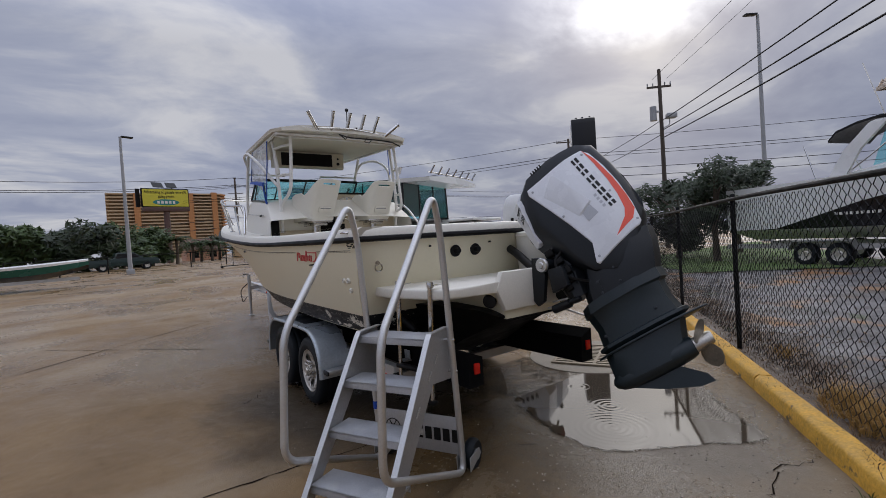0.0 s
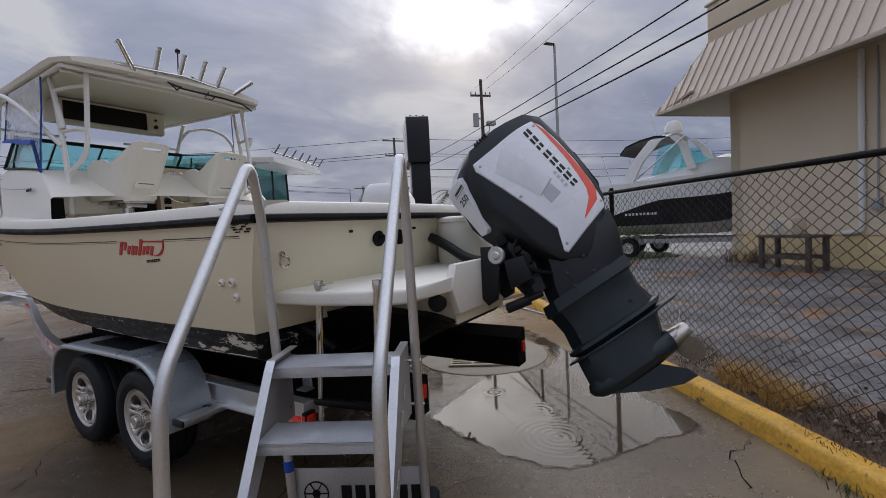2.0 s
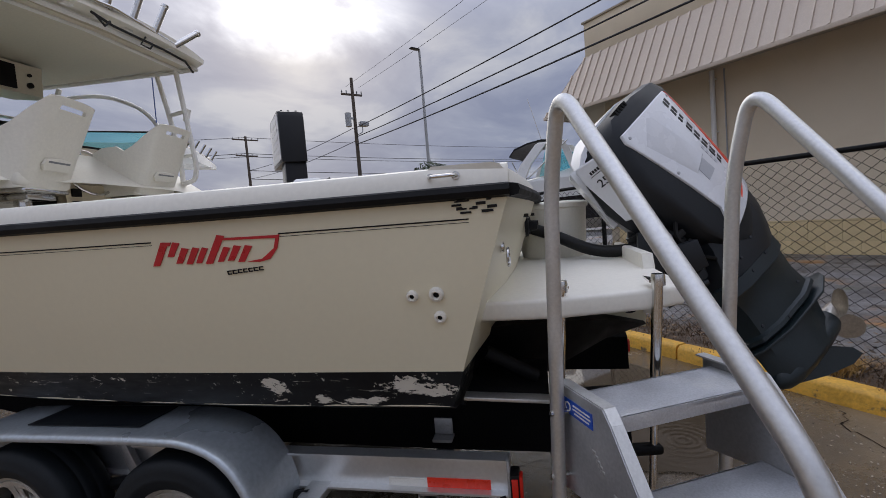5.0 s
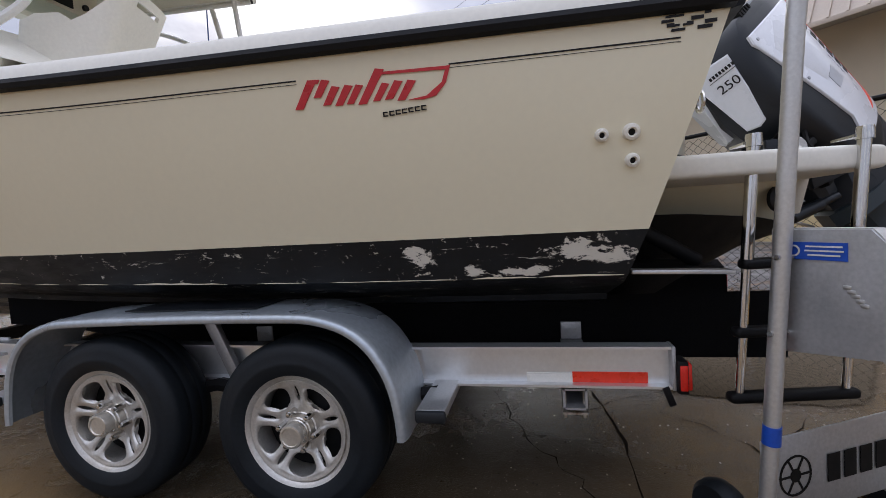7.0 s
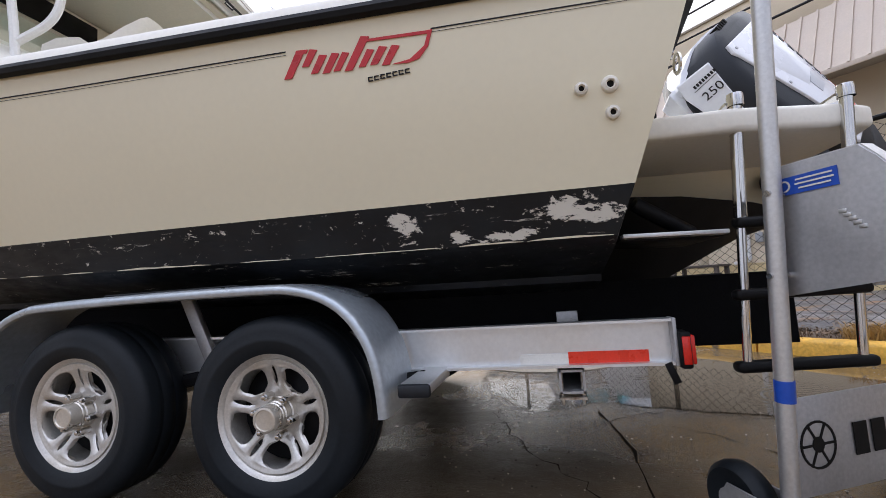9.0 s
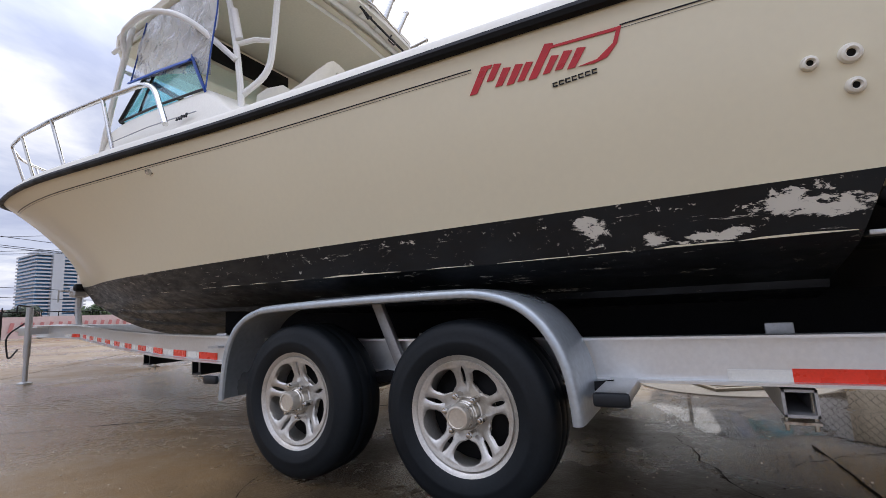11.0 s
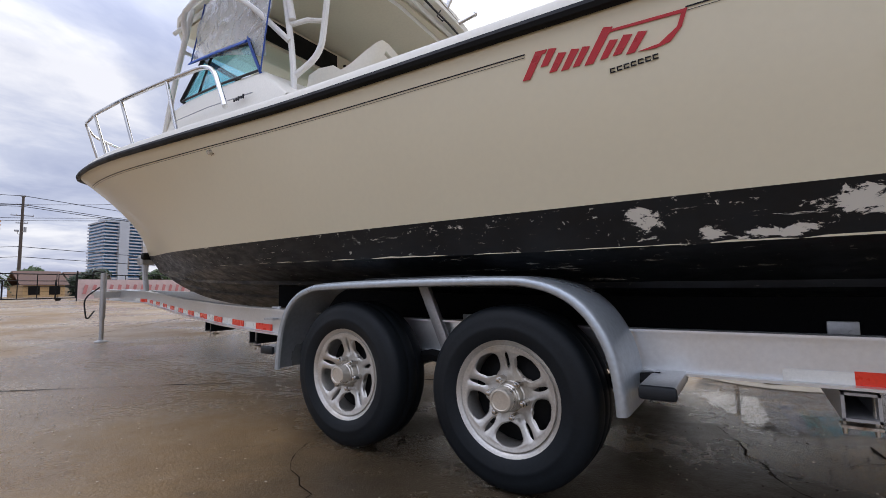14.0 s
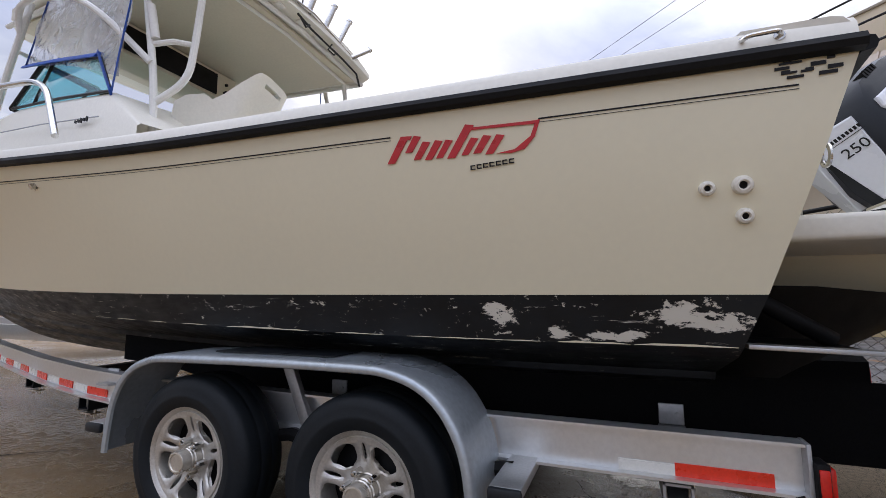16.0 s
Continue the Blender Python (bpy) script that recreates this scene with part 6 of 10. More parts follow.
def msec(rows):
    """Sections along the leg: (up, fore, aft, half width)."""
    out = []
    for u, f, a, h in rows:
        m = (f + a) / 2
        out.append([MLG @ Vector(p) for p in ((f, 0, u), (lerp(f, a, 0.10), h * 0.7, u), (lerp(f, a, 0.3), h, u), (lerp(f, a, 0.7), h, u), (lerp(f, a, 0.93), h * 0.6, u), (a, 0, u), (lerp(f, a, 0.93), -h * 0.6, u), (lerp(f, a, 0.7), -h, u), (lerp(f, a, 0.3), -h, u), (lerp(f, a, 0.10), -h * 0.7, u))])
    return out


bm = B()
loft(bm, msec([(0.66, 1.22, 1.81, 0.19), (0.55, 1.20, 1.79, 0.19), (0.44, 1.16, 1.75, 0.17), (0.36, 1.15, 1.71, 0.15)]))
part("adapter", bm, MDARK, outboard, "dark grey exhaust adapter", 30)
bm = B()
loft(bm, msec([(0.37, 1.10, 1.72, 0.155), (0.30, 1.09, 1.72, 0.15), (0.285, 1.11, 1.69, 0.14), (0.18, 1.13, 1.68, 0.115), (0.075, 1.12, 1.70, 0.10), (0.065, 1.09, 1.73, 0.115), (0.045, 1.09, 1.73, 0.115), (0.02, 1.13, 1.68, 0.085)]))
leg = part("leg", bm, MLEG, outboard, "slate-coloured leg", 28)
bm = side_slab([(1.28, 0.35), (1.46, 0.37), (1.47, 0.50), (1.42, 0.52), (1.28, 0.47)], 0.15, 0.205, 0.93)
part("access_cover", bm, MDARK, outboard, "", 25)
bm = B()
for a, u in ((1.30, 0.37), (1.44, 0.385), (1.44, 0.49), (1.30, 0.455), (1.18, 0.12), (1.55, 0.13), (1.35, 0.05)):
    turned(bm, [(0, 0.006), (0.009, 0.004), (0.010, 0)], MLG @ frame_of((1, 0, 0), (0, 0, 1), (0, 1, 0), (a, 0.204 if u > 0.3 else 0.115, u)), 8)
parts("leg_bolt", bm, MDARK, leg)
bm = B()
plate = [(1.06, 0), (1.12, 0.07), (1.30, 0.125), (1.62, 0.13), (1.78, 0.055), (1.83, 0.0), (1.78, -0.055), (1.62, -0.13), (1.30, -0.125), (1.12, -0.07)]
slab(bm, [(a, n) for a, n in plate], 0.014, MLG @ Matrix.Translation((0, 0, 0.005)), 0.004)
part("cavitation_plate", bm, MLEG, leg)
bm = B()
loft(bm, msec([(0.01, 1.11, 1.68, 0.098), (-0.06, 1.105, 1.65, 0.088), (-0.13, 1.10, 1.62, 0.086), (-0.19, 1.105, 1.62, 0.08)]))
bul = [(0.0, 1.075), (0.03, 1.09), (0.055, 1.13), (0.073, 1.20), (0.08, 1.32), (0.078, 1.50), (0.07, 1.60), (0.06, 1.635), (0.0, 1.64)]
gear = frame_of((0, 1, 0), (0, 0, 1), (1, 0, 0), (0, 0, -0.17))
turned(bm, bul, MLG @ gear, 24)
gc = part("gearcase", bm, MLEG, outboard, "slate gearcase", 35)
bm = B()
sk = [(1.13, -0.21), (1.48, -0.225), (1.62, -0.345), (1.64, -0.40), (1.55, -0.395), (1.36, -0.325), (1.22, -0.255)]
loft(bm, [[MLG @ Vector((a, n * (1 if u > -0.25 else 0.5), u)) for a, u in sk] for n in (-0.018, 0.018)])
part("skeg", bm, MLEG, gc)
bm = B()
rod(bm, MLG @ Vector((1.36, 0.06, -0.09)), MLG @ Vector((1.36, 0.078, -0.09)), 0.018, 12)
part("anode", bm, GREYM, gc)
bm = B()
turned(bm, [(0.0, 1.62), (0.05, 1.62), (0.048, 1.66), (0.043, 1.74), (0.036, 1.755), (0.0, 1.755)], MLG @ gear, 24)
prop = part("propeller", bm, PROP, outboard, "worn steel propeller")
for k in range(3):
    bm = B()
    th = radians(120 * k + 35)
    rows = []
    for r, w in ((0.035, 0.045), (0.07, 0.078), (0.11, 0.095), (0.145, 0.075), (0.168, 0.03)):
        row = []
        for s in (-1, -0.5, 0, 0.5, 1):
            ang = th + s * w / r * 0.55
            row.append(bm.verts.new(MLG @ (gear @ Vector((r * math.cos(ang), r * math.sin(ang), 1.69 + s * w * 0.6 + (r - 0.05) * 0.15)))))
        rows.append(row)
    skin(bm, rows, False)
    g = bmesh.ops.solidify(bm, geom=bm.faces[:], thickness=0.005)
    part("blade", bm, PROP, prop)
# brackets and tilt gear
bm = B()
for x in (-0.13, 0.13):
    slab(bm, [(0.0, 0.0), (0.06, 0.0), (0.13, -0.12), (0.10, -0.33), (0.04, -0.37), (0.0, -0.33)], 0.04, frame_of((0, -1, 0), (0, 0, 1), (1, 0, 0), (x + 0.06, -0.42, 1.385)), 0.006)
rod(bm, (-0.07, -0.535, 1.333), (0.30, -0.535, 1.333), 0.045, 16)
clamp = part("clamp_bracket", bm, MDARK, outboard, "black clamp bracket")
bm = B()
turned(bm, [(0.0, 0.03), (0.02, 0.028), (0.026, 0.02), (0.05, 0.022), (0.056, 0.012), (0.056, 0.0)], frame_of((0, -1, 0), (0, 0, 1), (-1, 0, 0), (-0.072, -0.535, 1.333)), 22)
part("tilt_tube_cap", bm, ALU, clamp, "bright aluminium tilt tube cap")
bm = B()
for s in (-1, 1):
    slab(bm, [(0.0, 0.0), (0.16, 0.02), (0.20, -0.16), (0.02, -0.22)], 0.05, frame_of((0, -0.80, 0.1), (0, 0.1, 0.8), (1, 0, 0), (s * 0.06 - 0.02, -0.58, 1.30)), 0.008)
loft(bm, msec([(0.86, 1.03, 1.24, 0.13), (0.62, 1.02, 1.26, 0.13), (0.46, 1.05, 1.22, 0.08)]))
part("swivel_bracket", bm, MDARK, outboard, "black swivel bracket")
bm = B()
rod(bm, (0.00, -0.58, 1.00), (0.03, -0.78, 1.09), 0.020, 12)
rod(bm, (0.00, -0.56, 0.99), (0.02, -0.70, 1.05), 0.032, 12)
part("tilt_ram", bm, MDARK, clamp)
for a, b, w in (((0.04, -0.52, 1.04), (0.10, -0.74, 1.10), 0.03), ((0.0, -0.50, 1.0), (0.06, -0.66, 1.02), 0.026), ((0.10, -0.55, 0.99), (0.17, -0.74, 0.93), 0.028)):
    a, b = Vector(a), Vector(b)
    d = (b - a).normalized()
    e = d.cross(Vector((0, 0, 1))).normalized()
    bm = B()
    box(bm, (a + b) / 2, ((b - a).length, w, 0.012), frame_of(d, e, d.cross(e)).to_3x3(), 0.003)
    part("mount_bar", bm, ALU, clamp, "bright aluminium bar")
bm = B()
random.seed(8)
for i in range(7):
    a, u = random.uniform(1.05, 1.2), random.uniform(0.55, 0.85)
    box(bm, MM @ Vector((a, 0.13 + random.uniform(0, 0.05), u)), (random.uniform(0.03, 0.08), 0.05, random.uniform(0.03, 0.07)), MM.to_3x3(), 0.006)
tube(bm, smooth_path([MM @ Vector(p) for p in ((1.2, 0.16, 0.82), (1.08, 0.2, 0.75), (1.12, 0.19, 0.6), (1.24, 0.15, 0.5))], 0.05), 0.012, 6)
parts("linkage", bm, DARKIN, outboard)


# ---- rolling boarding stairs ----
stairs = thing("rolling_boarding_stairs", (-1.4, -0.25, 0.0), "grey aluminium rolling boarding stairs with tube handrails", "stairs")
SD = Vector((-0.89, -0.456, 0)).normalized()
SW = Vector((0.456, -0.89, 0)).normalized()
SO = Vector((-1.385, -0.045, 0))       # left front corner of the top tread
WID = 0.565


def st(s, w, z):
    return SO + SD * s + SW * w + Vector((0, 0, z))


SROT = frame_of(SD, SW, SD.cross(SW)).to_3x3()
for k in range(4):
    s0, z = 0.175 * k, 0.967 - 0.244 * k
    bm = B()
    box(bm, st(s0 - 0.10, WID / 2, z - 0.006), (0.20, WID - 0.02, 0.012), SROT)
    box(bm, st(s0 - 0.004, WID / 2, z - 0.022), (0.008, WID - 0.02, 0.044), SROT, 0.002)
    box(bm, st(s0 - 0.196, WID / 2, z - 0.018), (0.008, WID - 0.02, 0.036), SROT, 0.002)
    part("tread", bm, TREADM, stairs, "plain dull aluminium tread")
for w in (0.0, WID):
    sg = -1 if w == 0 else 1
    bm = B()
    out = [(-0.235, 1.0), (0.0, 1.0), (0.03, 0.965), (0.72, 0.0), (0.60, 0.0), (0.02, 0.70), (-0.235, 0.66)]
    slab(bm, [(s, z) for s, z in out], 0.006, frame_of(SD, Vector((0, 0, 1)), SD.cross(Vector((0, 0, 1))), st(0, w, 0)), 0.0015)
    sp_ = part("stringer", bm, ALUD, stairs, "grey aluminium side plate")
    bm = B()
    flange = [(-0.235, 1.0), (0.0, 1.0), (0.03, 0.965), (0.72, 0.0)]
    for (a, b), (c, d) in zip(flange, flange[1:]):
        p, q = st(a, w, b), st(c, w, d)
        dd = (q - p)
        box(bm, (p + q) / 2 - SW * sg * 0.016, (dd.length, 0.036, 0.006), frame_of(dd.normalized(), SW, dd.normalized().cross(SW)).to_3x3())
    part("stringer_flange", bm, ALU, sp_)
    bm = B()
    for s, z in ((-0.05, 0.86), (0.04, 0.78), (0.2, 0.62)):
        for j in range(5):
            box(bm, st(s + j * 0.009, w + sg * 0.006, z - j * 0.010), (0.018, 0.006, 0.010), SROT, 0.002)
    parts("weld_bead", bm, ALU, sp_)
    # handrail loop
    ww = w + sg * 0.042
    bm = B()
    tube(bm, smooth_path([st(0.2, ww, 0.225), st(0.645, ww, 0.42), st(0.59, ww, 1.105), st(-0.055, ww, 1.862), st(-0.128, ww, 1.60), st(-0.25, ww, 0.028), st(0.2, ww, 0.225)], 0.10, 9), 0.0215, 12)
    hr = part("handrail", bm, ALU, stairs, "bent aluminium tube handrail")
    for z, s in ((0.93, -0.175), (0.72, -0.197)):
        bm = B()
        rod(bm, st(s, ww + sg * 0.026, z), st(s, w, z), 0.008, 8)
        part("rail_bolt", bm, STEEL, hr)
    if w == 0:
        bm = B()
        rod(bm, st(-0.2195, ww, 0.40), st(-0.2155, ww, 0.455), 0.0235, 14)
        part("blue_tape", bm, BLUETAPE, hr, "blue tape band")
        bm = B()
        box(bm, st(-0.12, w - 0.007, 0.945), (0.145, 0.003, 0.045), SROT)
        stk = part("sticker", bm, BLUETAPE, sp_, "blue label with white print")
        bm = B()
        for j, (ww_, zz) in enumerate(((0.085, 0.957), (0.09, 0.946), (0.075, 0.935))):
            box(bm, st(-0.10, w - 0.0092, zz), (ww_, 0.002, 0.004), SROT)
        turned(bm, [(0.015, 0.0), (0.015, 0.002), (0.011, 0.002), (0.011, 0.0)], frame_of(SD, (0, 0, 1), -SW, st(-0.172, w - 0.0085, 0.945)), 20)
        parts("label_print", bm, WHITEREFL, stk)
# sign plate between the rear posts
bm = B()
box(bm, st(-0.245, WID / 2, 0.27), (0.006, WID + 0.10, 0.25), SROT, 0.001)
plate = part("sign_plate", bm, ALUD, stairs, "aluminium plate with cut-out mark")
bm = B()
for sgn in (-1, 1):
    for i in range(6):
        w = 0.20 + i * 0.068
        slab(bm, [(0.0, 0.0), (0.05, 0.0), (0.05, 0.085), (0.0, 0.085)], 0.002, frame_of(SW, (0, 0, 1), SW.cross(Vector((0, 0, 1))), st(-0.245 + sgn * 0.0055, w, 0.225)))
parts("cut_out_bar", bm, DARKIN, plate, "", 0)
bm = B()
for r0, r1 in ((0.062, 0.056), (0.02, 0.0)):
    turned(bm, [(r0, -0.0055), (r0, 0.0055), (r1, 0.0055), (r1, -0.0055)], frame_of(SW, (0, 0, 1), SD, st(-0.245, 0.075, 0.27)), 24)
for a in range(6):
    box(bm, st(-0.245, 0.075 + 0.035 * math.cos(a * 1.047), 0.27 + 0.035 * math.sin(a * 1.047)), (0.011, 0.045, 0.006), SROT @ Euler((a * 1.047, 0, 0)).to_matrix())
parts("round_emblem", bm, DARKIN, plate, "", 0)
for w in (-0.05, WID + 0.05):
    bm = B()
    c = st(-0.38, w, 0.10)
    turned(bm, [(0.0, -0.02), (0.05, -0.03), (0.085, -0.036), (0.10, -0.02), (0.103, 0.0), (0.10, 0.02), (0.085, 0.036), (0.05, 0.03), (0.0, 0.02)], frame_of(SD, (0, 0, 1), SW, c), 28)
    wh = part("castor", bm, TYRE, stairs, "black rubber castor wheel")
    bm = B()
    rod(bm, c - SW * 0.045, c + SW * 0.045, 0.035, 16)
    part("castor_hub", bm, ALUD, wh)
    bm = B()
    for sgn in (-1, 1):
        slab(bm, [(0.03, 0.03), (-0.15, -0.02), (-0.15, 0.07), (0.0, 0.08)], 0.006, frame_of(-SD, (0, 0, 1), SW, c + SW * (sgn * 0.048) - Vector((0, 0, 0.03))))
    part("castor_fork", bm, ALUD, wh)


# ---- yard surfaces ----
KD, KN = Vector((0.8, 0.6, 0)), Vector((0.6, -0.8, 0))      # along the kerb, and across it towards the building


def kp(p, q, z=0.0):
    return KD * p + KN * q + Vector((0, 0, z))


def yard_material():
    """Brown-grey wet concrete: damp film, dry pale areas, stains, aggregate and painted shade under the boat."""
    m = bpy.data.materials.new("yard_wet_concrete")
    m.use_nodes = True
    nt = m.node_tree
    n, L = nt.nodes.new, nt.links.new
    b = nt.nodes["Principled BSDF"]
    tc = n("ShaderNodeTexCoord")

    def noise_(scale, detail=6, rough=0.6, st=(1, 1, 1), dist=0.0):
        mp = n("ShaderNodeMapping"); L(tc.outputs["Object"], mp.inputs[0]); mp.inputs["Scale"].default_value = st
        t = n("ShaderNodeTexNoise"); L(mp.outputs[0], t.inputs["Vector"])
        t.inputs["Scale"].default_value, t.inputs["Detail"].default_value, t.inputs["Roughness"].default_value, t.inputs["Distortion"].default_value = scale, detail, rough, dist
        return t.outputs["Fac"]

    def ramp_(src, a, b_, lo=0.0, hi=1.0):
        r = n("ShaderNodeMapRange"); L(src, r.inputs[0])
        r.inputs["From Min"].default_value, r.inputs["From Max"].default_value, r.inputs["To Min"].default_value, r.inputs["To Max"].default_value = a, b_, lo, hi
        return r.outputs[0]

    def mix_(f, a, c):
        x = n("ShaderNodeMix"); x.data_type = "RGBA"; L(f, x.inputs[0])
        for s, v in ((6, a), (7, c)):
            if isinstance(v, tuple):
                x.inputs[s].default_value = (*v, 1)
            else:
                L(v, x.inputs[s])
        return x.outputs[2]

    big, mid, fine, grit = noise_(0.30, 6, 0.6, (0.55, 1.3, 1), 0.6), noise_(1.3, 8, 0.65), noise_(14, 6, 0.7), noise_(95, 3, 0.7)
    c = mix_(ramp_(mid, 0.3, 0.7), (0.158, 0.092, 0.034), (0.256, 0.163, 0.073))
    c = mix_(ramp_(big, 0.48, 0.62), c, (0.295, 0.215, 0.125))
    c = mix_(ramp_(fine, 0.62, 0.75, 0, 0.55), c, (0.075, 0.054, 0.034))
    c = mix_(ramp_(grit, 0.66, 0.72, 0, 0.7), c, (0.36, 0.32, 0.27))
    c = mix_(ramp_(grit, 0.36, 0.30, 0, 0.6), c, (0.07, 0.055, 0.04))
    # soaked concrete round the puddle
    vs_ = n("ShaderNodeVectorMath"); vs_.operation = "SUBTRACT"; L(tc.outputs["Object"], vs_.inputs[0]); vs_.inputs[1].default_value = (0.85, -0.75, 0)
    vm_ = n("ShaderNodeVectorMath"); vm_.operation = "MULTIPLY"; L(vs_.outputs[0], vm_.inputs[0]); vm_.inputs[1].default_value = (0.62, 0.85, 0)
    vl_ = n("ShaderNodeVectorMath"); vl_.operation = "LENGTH"; L(vm_.outputs[0], vl_.inputs[0])
    dn = n("ShaderNodeMath"); dn.operation = "MULTIPLY_ADD"; L(mid, dn.inputs[0]); dn.inputs[1].default_value = 1.5; L(vl_.outputs["Value"], dn.inputs[2])
    soak = ramp_(dn.outputs[0], 2.35, 1.55)
    # second zone: wet ground, with the shade under boat and wheels darkened into it
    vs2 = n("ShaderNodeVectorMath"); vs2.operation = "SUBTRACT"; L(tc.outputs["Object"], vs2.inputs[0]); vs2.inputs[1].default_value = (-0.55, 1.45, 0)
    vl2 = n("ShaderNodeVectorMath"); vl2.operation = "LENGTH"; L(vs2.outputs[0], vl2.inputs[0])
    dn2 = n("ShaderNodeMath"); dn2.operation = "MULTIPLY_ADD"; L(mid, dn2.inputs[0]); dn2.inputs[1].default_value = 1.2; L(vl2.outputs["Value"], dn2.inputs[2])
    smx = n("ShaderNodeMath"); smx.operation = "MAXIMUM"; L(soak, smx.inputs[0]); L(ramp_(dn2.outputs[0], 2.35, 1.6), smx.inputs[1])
    wet_shade = ramp_(dn2.outputs[0], 2.35, 1.6)
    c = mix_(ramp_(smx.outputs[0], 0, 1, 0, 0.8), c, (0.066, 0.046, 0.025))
    c = mix_(ramp_(wet_shade, 0, 1, 0, 0.7), c, (0.030, 0.022, 0.013))
    c = mix_(ramp_(noise_(130, 3, 0.6), 0.65, 0.69, 0, 0.55), c, (0.40, 0.34, 0.26))
    c = mix_(ramp_(noise_(75, 4, 0.7), 0.37, 0.32, 0, 0.7), c, (0.05, 0.034, 0.02))
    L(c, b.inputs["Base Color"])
    wet = ramp_(noise_(0.5, 6, 0.6, (1, 0.7, 1), 0.5), 0.40, 0.62)
    r = n("ShaderNodeMath"); r.operation = "MULTIPLY_ADD"; L(wet, r.inputs[0]); r.inputs[1].default_value = 0.50; r.inputs[2].default_value = 0.13
    r2 = n("ShaderNodeMath"); r2.operation = "ADD"; L(r.outputs[0], r2.inputs[0]); L(ramp_(fine, 0.3, 0.7, -0.05, 0.12), r2.inputs[1])
    # standing damp film on the slabs towards the bow
    def zone_(cx, cy, sx, sy, lo, hi):
        v = n("ShaderNodeVectorMath"); v.operation = "SUBTRACT"; L(tc.outputs["Object"], v.inputs[0]); v.inputs[1].default_value = (cx, cy, 0)
        w = n("ShaderNodeVectorMath"); w.operation = "MULTIPLY"; L(v.outputs[0], w.inputs[0]); w.inputs[1].default_value = (sx, sy, 0)
        l = n("ShaderNodeVectorMath"); l.operation = "LENGTH"; L(w.outputs[0], l.inputs[0])
        q = n("ShaderNodeMath"); q.operation = "MULTIPLY_ADD"; L(mid, q.inputs[0]); q.inputs[1].default_value = 1.6; L(l.outputs["Value"], q.inputs[2])
        return ramp_(q.outputs[0], lo, hi)
    fm_ = n("ShaderNodeMath"); fm_.operation = "MAXIMUM"; L(zone_(-1.55, 4.75, 0.75, 1.15, 1.95, 1.35), fm_.inputs[0]); L(zone_(0.0, 5.8, 0.40, 0.45, 2.0, 1.3), fm_.inputs[1])
    damp = fm_.outputs[0]
    brk = ramp_(noise_(22, 6, 0.75), 0.40, 0.56)
    dk = n("ShaderNodeMath"); dk.operation = "MULTIPLY"; L(damp, dk.inputs[0]); L(brk, dk.inputs[1])
    rd = n("ShaderNodeMath"); rd.operation = "MULTIPLY_ADD"; L(dk.outputs[0], rd.inputs[0]); rd.inputs[1].default_value = -0.42; L(r2.outputs[0], rd.inputs[2])
    r2 = rd
    r3 = n("ShaderNodeMath"); r3.operation = "MULTIPLY_ADD"; L(soak, r3.inputs[0]); r3.inputs[1].default_value = -0.28; L(r2.outputs[0], r3.inputs[2]); r3.use_clamp = True
    r4 = n("ShaderNodeMath"); r4.operation = "MAXIMUM"; L(r3.outputs[0], r4.inputs[0]); r4.inputs[1].default_value = 0.11
    L(r4.outputs[0], b.inputs["Roughness"])
    sw = n("ShaderNodeMath"); sw.operation = "MAXIMUM"; L(soak, sw.inputs[0]); L(dk.outputs[0], sw.inputs[1])
    L(ramp_(sw.outputs[0], 0, 1, 0.36, 0.75), b.inputs["Specular IOR Level"])
    bp = n("ShaderNodeBump"); bp.inputs["Strength"].default_value, bp.inputs["Distance"].default_value = 0.5, 0.008
    ad = n("ShaderNodeMath"); ad.operation = "ADD"; L(fine, ad.inputs[0]); L(grit, ad.inputs[1]); L(ad.outputs[0], bp.inputs["Height"])
    L(bp.outputs[0], b.inputs["Normal"])
    return m


